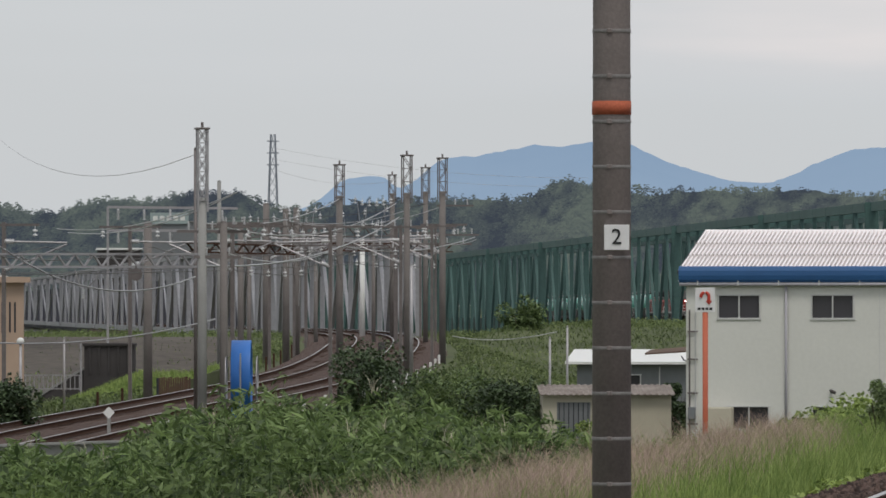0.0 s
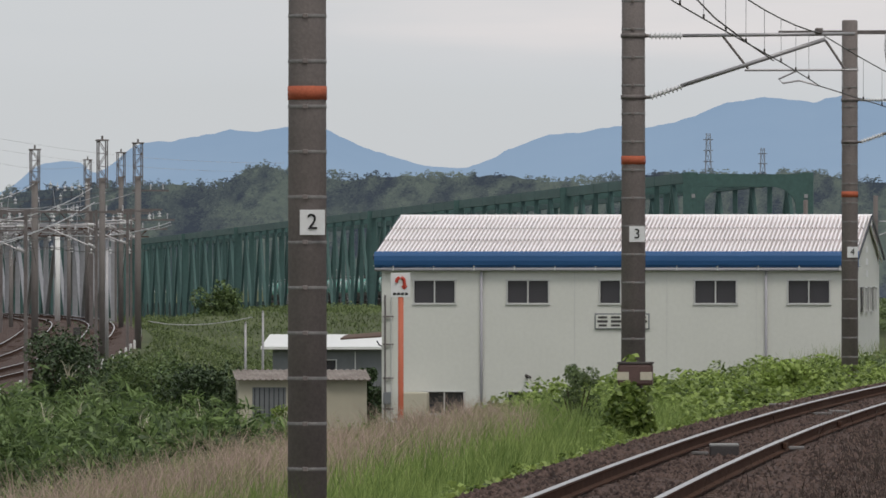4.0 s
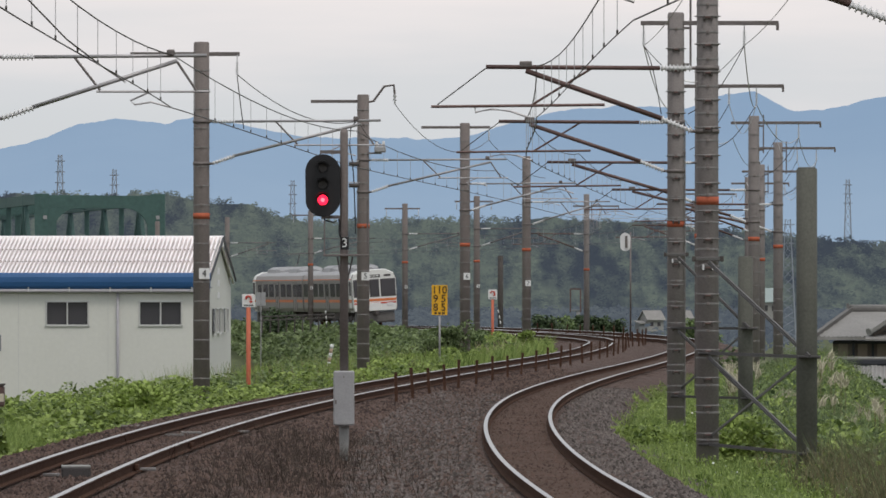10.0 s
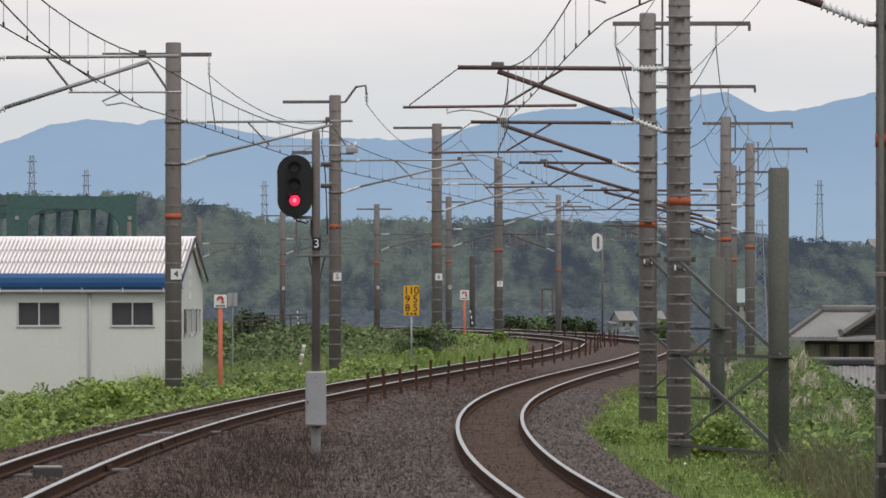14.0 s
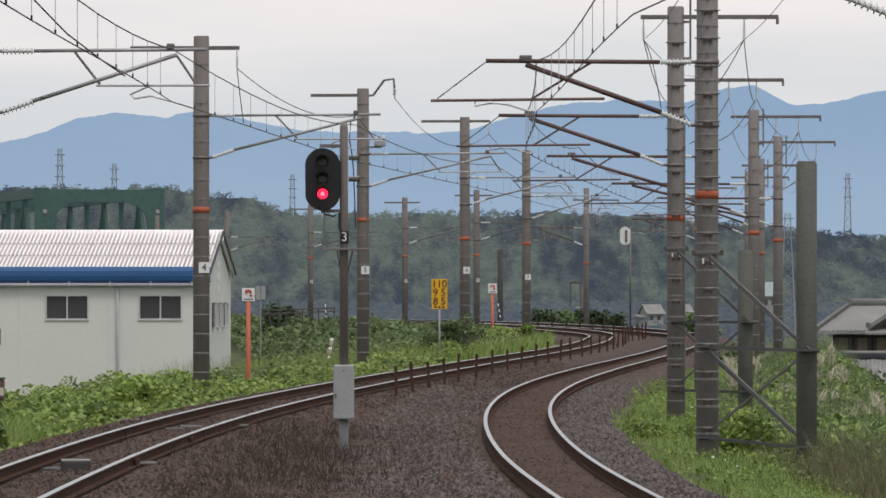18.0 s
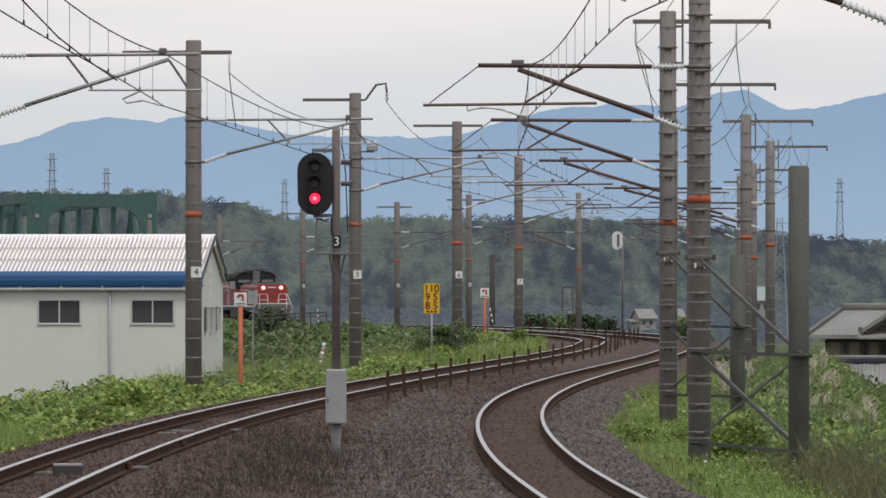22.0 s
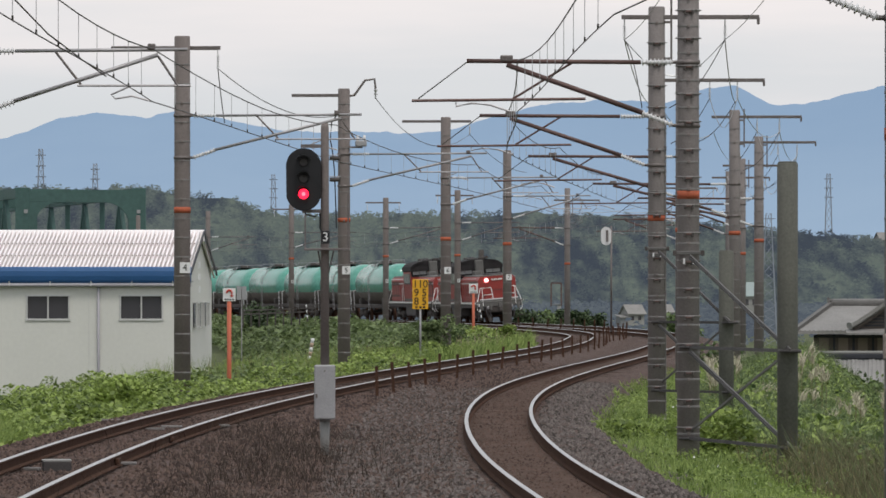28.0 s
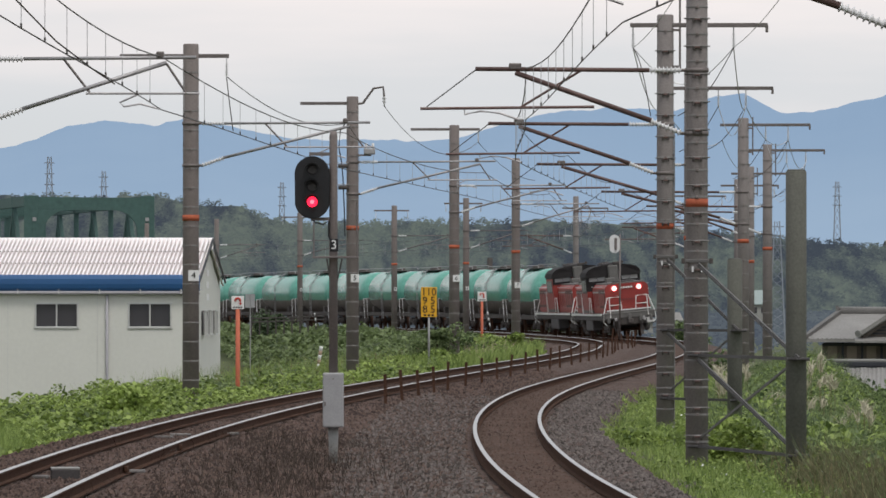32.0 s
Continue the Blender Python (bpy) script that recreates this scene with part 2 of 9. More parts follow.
# woods and groves: bluish haze painted in through the air glow
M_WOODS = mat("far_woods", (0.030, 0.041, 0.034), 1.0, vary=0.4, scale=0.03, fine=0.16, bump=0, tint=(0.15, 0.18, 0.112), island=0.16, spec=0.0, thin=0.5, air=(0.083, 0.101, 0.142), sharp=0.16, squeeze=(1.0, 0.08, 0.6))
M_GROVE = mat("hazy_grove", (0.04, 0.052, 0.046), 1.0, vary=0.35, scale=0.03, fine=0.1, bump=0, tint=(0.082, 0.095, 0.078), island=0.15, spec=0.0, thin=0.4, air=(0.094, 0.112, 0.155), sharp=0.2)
M_BARK = mat("bark", (0.07, 0.055, 0.04), 0.95)
M_WALLW = mat("white_siding", (0.63, 0.63, 0.59), 0.7, vary=0.05, scale=0.5, fine=8, bump=0.05)
M_PIPE = mat("grey_violet_pipe", (0.36, 0.35, 0.38), 0.6, vary=0.12)
M_ROOFW = mat("corrugated_white_roof", (0.92, 0.87, 0.87), 0.3, 0.0, vary=0.06, scale=0.6, fine=6, bump=0.05)
M_BLUE = mat("blue_fascia", (0.024, 0.095, 0.245), 0.5, vary=0.15, scale=0.8)
M_DARKTRIM = mat("dark_trim", (0.03, 0.032, 0.04), 0.6)
M_EARTH = mat("bare_yard_earth", (0.064, 0.054, 0.047), 1.0, vary=0.4, scale=0.15, fine=1.2, bump=0.3, tint=(0.115, 0.098, 0.08))
M_STRAW = mat("dry_olive_grass", (0.17, 0.145, 0.075), 0.9, vary=0.4, scale=0.4, fine=3, bump=0, tint=(0.30, 0.26, 0.14), island=0.8, thin=0.3)
M_GREYPALE = mat("pale_teal_board", (0.30, 0.36, 0.36), 0.7, vary=0.1)
# galvanised steel, shifted bluer to paint in the haze of distance
M_PYLON = mat("hazed_galvanised_steel", (0.25, 0.275, 0.315), 0.7, 0.1, vary=0.15)
# glass colour raised to paint in the pale sky behind and reflected
M_CABGLASS = plain("cab_glass_with_sky", (0.36, 0.365, 0.37), 0.2)
M_CABBLACK = mat("sooty_cab_black", (0.028, 0.026, 0.027), 0.8, vary=0.3, spec=0.15)
M_GLASS = plain("dark_window_glass", (0.055, 0.052, 0.06), 0.08)
M_ALU = mat("aluminium_frame", (0.55, 0.55, 0.54), 0.45, 0.3, vary=0.08)
# green paint plus a faint glow that imitates haze over the bridge
M_GREEN = mat("hazed_green_paint", (0.046, 0.098, 0.086), 0.7, vary=0.3, scale=0.15, fine=3, air=(0.006, 0.009, 0.011))
M_GREEN_D = mat("dark_green_deck", (0.022, 0.05, 0.044), 0.7, vary=0.3, scale=0.2, fine=3)
M_GREYBR = mat("grey_bridge_paint", (0.27, 0.27, 0.285), 0.65, vary=0.2, scale=0.15, fine=3)
M_GREYBR_D = mat("dark_blue_grey_panel", (0.03, 0.031, 0.048), 0.75, vary=0.2)
M_RUSTROOF = mat("rusty_tin", (0.15, 0.105, 0.085), 0.8, vary=0.4, scale=1.5, tint=(0.34, 0.30, 0.27))
M_CREAM = mat("cream_wall", (0.50, 0.46, 0.37), 0.85, vary=0.12, scale=0.8)
M_BEIGE = mat("beige_tiles", (0.42, 0.31, 0.235), 0.8, vary=0.1, scale=0.8)
M_GREYWALL = mat("grey_sheet_wall", (0.17, 0.18, 0.19), 0.7, vary=0.12)
M_DARKWALL = mat("dark_weathered_wall", (0.052, 0.047, 0.047), 0.9, vary=0.45, scale=0.6)
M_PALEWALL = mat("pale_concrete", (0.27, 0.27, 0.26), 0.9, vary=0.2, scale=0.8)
M_DRUM = mat("bright_blue_paint", (0.03, 0.14, 0.44), 0.45, vary=0.15, scale=1.2)
M_TILE_D = mat("dark_ridge_tile", (0.12, 0.115, 0.11), 0.6, vary=0.25, scale=1, fine=10)
M_TILE = mat("grey_roof_tile", (0.235, 0.228, 0.22), 0.6, vary=0.25, scale=1, fine=10)
M_OLDWOOD = mat("grey_brown_old_timber", (0.105, 0.088, 0.078), 0.85, vary=0.3)
M_PLASTER = mat("aged_plaster", (0.20, 0.165, 0.135), 0.9, vary=0.25, scale=1.2)
M_WOOD = mat("dark_timber", (0.10, 0.06, 0.04), 0.8, vary=0.3)
M_LRED = mat("loco_red", (0.26, 0.036, 0.03), 0.5, vary=0.2, scale=0.8)
M_LGREY = mat("loco_grey", (0.12, 0.115, 0.11), 0.6, vary=0.25)
M_SHUTTER = mat("sooty_shutter", (0.125, 0.068, 0.06), 0.7, vary=0.3)
# both dark colours are lifted to imitate haze over the far train
M_LBLACK = mat("loco_black", (0.066, 0.061, 0.062), 0.65, vary=0.3)
M_UNDER = mat("grimy_underframe", (0.075, 0.066, 0.062), 0.85, vary=0.4)
M_TGREEN = mat("tank_green", (0.085, 0.33, 0.26), 0.2, vary=0.22, scale=0.35, fine=5, bump=0.03, tint=(0.15, 0.42, 0.34), spec=0.6)
M_TGREY = mat("tank_grey", (0.15, 0.148, 0.142), 0.6, vary=0.45, scale=0.9, fine=6, tint=(0.24, 0.22, 0.2))
M_SILVER = mat("stainless_side", (0.24, 0.222, 0.208), 0.42, 0.4, vary=0.12)
M_EWHITE = mat("train_white", (0.72, 0.72, 0.70), 0.4, vary=0.06)
M_EORANGE = mat("train_orange", (0.62, 0.17, 0.05), 0.5, vary=0.1)
M_YELLOW = mat("sign_yellow", (0.72, 0.38, 0.02), 0.55, vary=0.08)
M_RED_ARROW = mat("sign_red", (0.48, 0.05, 0.03), 0.6)
M_BOXGREY = mat("steel_box_grey", (0.33, 0.33, 0.34), 0.55, 0.2, vary=0.15)
M_LAMP_RED = plain("red_signal_light", (1.0, 0.012, 0.045), 0.3, 0, 2.5)
M_LAMP_CORE = plain("signal_light_core", (1.0, 0.13, 0.17), 0.3, 0, 2.4)
M_LAMP_W = plain("headlight", (1.0, 0.85, 0.82), 0.3, 0, 7.0)
M_LAMP_P = plain("headlight_ring", (1.0, 0.28, 0.28), 0.3, 0, 2.2)
M_MOUNT = distance_mat("mountain_haze_glow", (0.285, 0.380, 0.505), (0.215, 0.310, 0.450), 20, 150, 1.0)



# ---------------------------------------------------------------- mesh building
class Shape:
    """Collects simple closed solids into one mesh."""

    def __init__(self):
        self.v, self.f, self.smooth = [], [], []

    def add(self, verts, faces, smooth=False):
        o = len(self.v)
        self.v += [tuple(p) for p in verts]
        self.f += [tuple(i + o for i in q) for q in faces]
        self.smooth += [smooth] * len(faces)
        return self

    def box(self, x, y, z, sx, sy, sz, ch=0.0):
        """A box about its centre; ch rounds the upright edges and the rims by a chamfer."""
        a, b, c = sx / 2, sy / 2, sz / 2
        ch = min(ch, a * 0.45, b * 0.45, c * 0.45)
        if ch <= 0:
            vs = [(x + i * a, y + j * b, z + k * c) for k in (-1, 1) for i, j in ((-1, -1), (1, -1), (1, 1), (-1, 1))]
            return self.add(vs, [(3, 2, 1, 0), (4, 5, 6, 7), (0, 1, 5, 4), (1, 2, 6, 5), (2, 3, 7, 6), (3, 0, 4, 7)])

        def ring(aa, bb, zz):
            return [(x - aa + ch, y - bb, zz), (x + aa - ch, y - bb, zz), (x + aa, y - bb + ch, zz), (x + aa, y + bb - ch, zz),
                    (x + aa - ch, y + bb, zz), (x - aa + ch, y + bb, zz), (x - aa, y + bb - ch, zz), (x - aa, y - bb + ch, zz)]
        r = [ring(a - ch / 2, b - ch / 2, z - c), ring(a, b, z - c + ch), ring(a, b, z + c - ch), ring(a - ch / 2, b - ch / 2, z + c)]
        return self.rings(r, True)

    def rings(self, rings, caps=True, closed=True, smooth=False):
        n = len(rings[0])
        vs = [p for r in rings for p in r]
        fs = []
        for k in range(len(rings) - 1):
            for i in range(n if closed else n - 1):
                j = (i + 1) % n
                fs.append((k * n + i, k * n + j, (k + 1) * n + j, (k + 1) * n + i))
        o = len(self.v)
        self.add(vs, fs, smooth)
        if caps:
            self.f += [tuple(o + i for i in reversed(range(n))), tuple(o + (len(rings) - 1) * n + i for i in range(n))]
            self.smooth += [False, False]
        return self

    def cyl(self, p0, p1, r0, r1=None, seg=8, caps=True):
        return self.tube([p0, p1], [r0, r0 if r1 is None else r1], seg, caps)

    def tube(self, pts, radius, seg=6, caps=True):
        pts = [Vector(p) for p in pts]
        rad = radius if isinstance(radius, (list, tuple)) else [radius] * len(pts)
        rings = []
        up = None
        for i, p in enumerate(pts):
            d = (pts[min(i + 1, len(pts) - 1)] - pts[max(i - 1, 0)]).normalized()
            if up is None:
                up = Vector((0, 0, 1)) if abs(d.z) < 0.9 else Vector((1, 0, 0))
            u = d.cross(up).normalized()
            w = u.cross(d).normalized()
            rings.append([p + (u * math.cos(t) + w * math.sin(t)) * rad[i] for t in (-2 * math.pi * k / seg for k in range(seg))])
        return self.rings(rings, caps, True, seg > 6)

    def beam(self, p0, p1, wide, deep):
        """A straight square bar from p0 to p1."""
        p0, p1 = Vector(p0), Vector(p1)
        d = (p1 - p0).normalized()
        up = Vector((0, 0, 1)) if abs(d.z) < 0.95 else Vector((0, 1, 0))
        u = d.cross(up).normalized() * wide / 2
        w = u.cross(d).normalized() * deep / 2
        return self.rings([[p - u - w, p - u + w, p + u + w, p + u - w] for p in (p0, p1)])

    def slab(self, outline, thick, axis):
        """A flat outline (list of 3D points) given depth along the vector axis."""
        a = Vector(axis).normalized() * thick
        return self.rings([[Vector(p) for p in outline], [Vector(p) + a for p in outline]])

    def mesh(self, name, material):
        me = bpy.data.meshes.new(name)
        me.from_pydata([tuple(p) for p in self.v], [], self.f)
        me.polygons.foreach_set("use_smooth", self.smooth)
        if material:
            me.materials.append(material)
        me.update()
        return me


def thing(name, label, category, m=None, group="", kind=""):
    ob = tagged(new(name), label, category, group, kind)
    ob.matrix_basis = m if m is not None else Matrix()
    return ob


def part(name, shape, material, parent=None, label="", m=None):
    data = shape if isinstance(shape, bpy.types.Mesh) else shape.mesh(name, material)
    ob = new(name, data)
    if parent is not None:
        ob.parent = parent
    if m is not None:
        ob.matrix_basis = m
    if label:
        ob["label"] = label
    return ob


def single(name, shape, material, label, category, m=None, group="", kind=""):
    return tagged(part(name, shape, material, None, "", m), label, category, group, kind)


def bulk(name, verts, faces, material, label, category, kind="stuff", smooth=False):
    """One object out of arrays of points and of faces with equal corner counts."""
    me = bpy.data.meshes.new(name)
    n, k = faces.shape
    me.vertices.add(len(verts))
    me.vertices.foreach_set("co", np.ascontiguousarray(verts, dtype=np.float32).ravel())
    me.loops.add(n * k)
    me.loops.foreach_set("vertex_index", np.ascontiguousarray(faces, dtype=np.int32).ravel())
    me.polygons.add(n)
    me.polygons.foreach_set("loop_start", np.arange(0, n * k, k, dtype=np.int32))
    if smooth:
        me.polygons.foreach_set("use_smooth", np.ones(n, dtype=bool))
    me.materials.append(material)
    me.update(calc_edges=True)
    me.validate()
    return tagged(new(name, me), label, category, "", kind)


def lettering(name, text, size, material, parent, m, label=""):
    """Raised letters in the built-in font, centred, facing along local -y."""
    cu = bpy.data.curves.new(name, "FONT")
    cu.body, cu.size, cu.extrude, cu.align_x, cu.align_y = text, size, 0.004, "CENTER", "CENTER"
    cu.resolution_u = 3
    tmp = bpy.data.objects.new(name, cu)
    me = bpy.data.meshes.new_from_object(tmp)
    bpy.data.objects.remove(tmp)
    me.materials.clear()
    me.materials.append(material)
    ob = part(name, me, material, parent, label, m @ pose(0, 0, 0, 90))
    return ob


# ---------------------------------------------------------------- lines of the two railways
def spline(points):
    """A smooth y -> value function through (y, value) points."""
    ys = np.array([p[0] for p in points], float)
    vs = np.array([p[1] for p in points], float)
    sl = np.gradient(vs, ys)

    def f(y):
        y = np.asarray(y, float)
        i = np.clip(np.searchsorted(ys, y) - 1, 0, len(ys) - 2)
        h = ys[i + 1] - ys[i]
        t = np.clip((y - ys[i]) / h, -0.0, 1.0)
        over = (y - ys[i]) / h - t
        a, b, c, d = vs[i], vs[i + 1], sl[i] * h, sl[i + 1] * h
        out = a * (2 * t**3 - 3 * t**2 + 1) + c * (t**3 - 2 * t**2 + t) + b * (-2 * t**3 + 3 * t**2) + d * (t**3 - t**2)
        return out + over * np.where(over < 0, c, d)
    return f


KY = 1.3684
left_x = spline([(-41, -4.3), (27, -4.62), (60, -4.65), (82, -4.6), (95, -4.478), (110, -4.211), (130, -3.599), (150, -2.707), (175, -1.326), (205, 0.555), (240, 2.864), (260, 4.135), (280, 5.22), (300, 6.12), (314.7, 6.6)]
                + [(KY * y, x) for y, x in ((245, 7.2), (260, 7.15), (279, 6.0), (306, 2.6), (329, -1.75), (351, -6.9), (402, -20.9), (430, -28.2))] + [(620, -34.5), (700, -52.05), (1000, -118.05), (2326, -409.8)])
right_near = spline([(-41, 7.4), (27, 4.1), (60, 2.35), (82, 1.66), (95, 1.39), (110, 1.254), (120, 1.251), (130, 1.319), (140, 1.464), (160, 1.994), (175, 2.595), (205, 4.223), (240, 6.52), (260, 7.83), (300, 10.0), (328.4, 11.2), (355.8, 11.6)])
rail_z = spline([(KY * y, z) for y, z in ((-30, 0), (60, 0), (150, 0), (250, 0), (290, 0.03), (330, 0.1), (365, 0.05), (430, -0.35), (510, -0.95), (813, -3.4), (1700, -8.0))])
rail_zr = spline([(-41, -0.125), (60, -0.125), (150, -0.125), (230, -0.12), (275, -0.08), (330, -0.01), (360, 0.0), (397, 0.03), (452, 0.1), (499, 0.05), (588, -0.35), (698, -0.95), (1112, -3.4), (2326, -8.0)])
cant_of = spline([(-41, 0.02), (27, 0.03), (120, 0.03), (220, 0.015), (330, -0.04), (370, -0.09), (438, -0.09), (547, 0.0), (684, 0), (2326, 0)])


def right_x(y):
    y = np.asarray(y, float)
    slope = (left_x(y + 1) - left_x(y - 1)) / 2
    far = left_x(y) + 4.0 * np.sqrt(1 + slope**2)
    t = np.clip((y - 225 * KY) / (30 * KY), 0, 1)
    t = t * t * (3 - 2 * t)
    return right_near(y) * (1 - t) + far * t


priv_x = spline([(160, -40.0), (240, -46.5), (359, -53.9), (425, -61.4), (525, -77.3), (700, -115.5), (900, -159.0), (1277, -241.0), (1800, -355.0)])
priv_z = spline([(160, -2.8), (240, -2.6), (359, -1.75), (425, -1.05), (525, -1.0), (700, -1.5), (900, -2.1), (1277, -3.2), (1800, -4.6)])


def frame_at(xf, y, offset=0.0):
    """Point and heading (unit, away from the lens) on a line at depth y."""
    s = float(xf(y + 0.5) - xf(y - 0.5))
    d = Vector((s, 1, 0)).normalized()
    r = Vector((d.y, -d.x, 0))
    return Vector((float(xf(y)), y, 0)) + r * offset, d, r


# ---------------------------------------------------------------- ground
def ease(t):
    t = np.clip(t, 0, 1)
    return t * t * (3 - 2 * t)


def hash_noise(x, y, s):
    """Cheap smooth relief out of crossed waves."""
    return (np.sin(x * s * 1.0 + 1.3 * np.sin(y * s * 0.7)) + np.sin(y * s * 1.31 + 1.7 * np.sin(x * s * 0.53 + 2.0)) + np.sin((x + y) * s * 2.17 + 0.5)) / 3


def ground_z(x, y):
    x, y = np.asarray(x, float), np.asarray(y, float)
    plain_z = -3.5 + 0.12 * hash_noise(x, y, 0.05)
    ql = x - left_x(y)
    qr = x - right_x(y)
    bank_l = ease((ql + 14.5) / 8.0)
    bank_r = 1 - ease((qr - 4.2) / 8.0)
    near = 1 - ease((y - 600) / 40.0)
    top = rail_z(y) - 0.62
    z = plain_z + (top - plain_z) * bank_l * bank_r * near
    # the private line rises to its bridge
    qp = np.abs(x - priv_x(y) - 1.9)
    pb = (1 - ease((qp - 5.0) / 9.0)) * ease((y - 150) / 60) * (1 - ease((y - 560) / 20))
    z = np.maximum(z, plain_z + (priv_z(y) - 0.55 - plain_z) * pb)
    # the river dike
    dike = ease((y - 395) / 85.0) * (1 - ease((y - 520) / 60.0)) * (1 - ease((x - 4) / 8.0)) * ease((x + 68) / 12.0)
    z = np.maximum(z, -3.5 + 3.1 * dike)
    dike2 = ease((y - 455) / 40.0) * (1 - ease((y - 540) / 40.0)) * (1 - ease((x + 60) / 10.0))
    z = np.maximum(z, -3.5 + 2.25 * dike2)
    river = ease((y - 580) / 60.0) * (1 - ease((y - 1900) / 100.0)) * (1 - ease((x + 20) / 60.0))
    return z - 3.0 * river


def build_ground():
    bear = np.concatenate([np.radians(np.linspace(-180, -14, 40)), np.radians(np.linspace(-13.5, 6, 200)), np.radians(np.linspace(6.5, 179, 40))])
    dist = np.concatenate([[0.001], np.geomspace(1, 40, 16), np.linspace(42, 620, 210), np.geomspace(640, 4900, 40)])
    A, D = np.meshgrid(bear, dist)
    x, y = D * np.sin(A), D * np.cos(A)
    x[0], y[0] = 0.13, -0.1
    v = np.stack([x, y, ground_z(x, y)], -1).reshape(-1, 3)
    nb, nd = len(bear), len(dist)
    i, j = np.meshgrid(np.arange(nb), np.arange(nd - 1))
    i2 = (i + 1) % nb
    f = np.stack([j * nb + i, j * nb + i2, (j + 1) * nb + i2, (j + 1) * nb + i], -1).reshape(-1, 4)
    bulk("ground", v, f[:, ::-1], M_GROUND, "grassy plain, railway banks and river dike", "ground", "structure", True)


build_ground()


# ---------------------------------------------------------------- tracks
def sweep(xf, zf, ys, profile, cant=None, side=0.0):
    """Rings of a cross-section (offset, height) carried along a line."""
    ys = np.asarray(ys, float)
    s = (xf(ys + 0.5) - xf(ys - 0.5))
    n = np.sqrt(1 + s * s)
    px, py, pz = xf(ys), ys, zf(ys)
    c = cant(ys) if cant is not None else np.zeros_like(ys)
    out = []
    for o, h in profile:
        out.append(np.stack([px + o / n, py - o * s / n, pz + h - c * o / 1.067], -1))
    return np.stack(out, 1)


def swept(name, rings, material, parent=None, closed=True, smooth=False):
    n, k, _ = rings.shape
    sh = Shape()
    sh.rings([[tuple(p) for p in r] for r in rings], closed, closed, smooth)
    return part(name, sh, material, parent)


def build_track(label, xf, zf, gauge, y0, y1, cant, sleepers):
    tr = thing("railway_track", label, "track", kind="structure")
    ys = np.concatenate([np.arange(y0, 420, 1.5), np.arange(420, y1, 6)])
    foot = [(-0.062, -0.15), (-0.062, -0.135), (-0.012, -0.12), (-0.012, -0.045), (-0.034, -0.03), (-0.034, -0.006), (0.034, -0.006), (0.034, -0.03), (0.012, -0.045), (0.012, -0.12), (0.062, -0.135), (0.062, -0.15)]
    head = [(-0.033, -0.006), (-0.03, 0.0), (-0.018, 0.003), (0.018, 0.003), (0.03, 0.0), (0.033, -0.006)]
    for sgn in (-1, 1):
        o = sgn * (gauge / 2 + 0.034)
        rail = swept("rail", sweep(xf, zf, ys, [(a + o, h) for a, h in foot], cant), M_RAIL, tr)
        swept("running_surface", sweep(xf, zf, ys, [(a + o, h) for a, h in head], cant), M_RAILTOP, rail)
    sl = Shape().box(0, 0, -0.25, gauge + 0.95, 0.22, 0.13, 0.015).mesh("sleeper", M_SLEEPER)
    far = Shape()
    far_box = Shape().box(0, 0, -0.25, gauge + 0.95, 0.22, 0.13)
    k, y = 0, sleepers[0]
    while y < sleepers[1]:
        p, d, r = frame_at(xf, y)
        c = math.degrees(math.atan(float(cant(y)) / 1.067)) if cant is not None else 0
        m = pose(p.x, p.y, float(zf(y)), 0, c, math.degrees(math.atan2(-d.x, d.y)))
        if k < 240:
            part("sleeper", sl, None, tr, "", m)
        else:
            far.add([m @ Vector(v) for v in far_box.v], far_box.f)
        y += 0.62 * d.y
        k += 1
    if far.v:
        ob = part("far_sleepers", far, M_SLEEPER, tr)
        ob["kind"] = "stuff"
    return tr


def ballast_bed(name, xf, zf, y0, y1, half, cant, label):
    ys = np.concatenate([np.arange(y0, 240, 0.6), np.arange(240, y1, 3)])
    offs = np.concatenate([[-half - 1.3, -half - 0.6], np.linspace(-half, half, 19), [half + 0.6, half + 1.3]])
    prof = [(o, -0.185 if abs(o) <= half * 0.82 else (-0.24 if abs(o) <= half else -0.62 if abs(o) < half + 1 else -1.1)) for o in offs]
    r = sweep(xf, zf, ys, prof, cant)
    rng = np.random.default_rng(4)
    r[..., 2] += rng.normal(0, 0.016, r.shape[:2])
    r[..., 0] += rng.normal(0, 0.03, r.shape[:2])
    n, k, _ = r.shape
    i, j = np.meshgrid(np.arange(k - 1), np.arange(n - 1))
    f = np.stack([j * k + i, j * k + i + 1, (j + 1) * k + i + 1, (j + 1) * k + i], -1).reshape(-1, 4)
    bulk(name, r.reshape(-1, 3), f, M_BALLAST, label, "ballast", "structure")


build_track("nearer curved track with rusty rails", left_x, rail_z, 1.067, 8, 620, cant_of, (55, 560))
build_track("further curved track with polished rail heads", right_x, rail_zr, 1.067, 8, 620, cant_of, (55, 560))
ballast_bed("ballast_bed", left_x, rail_z, 8, 620, 1.75, cant_of, "brown rust-stained stone ballast under the track")
ballast_bed("ballast_bed", right_x, rail_zr, 8, 620, 1.75, cant_of, "brown rust-stained stone ballast under the curved track")


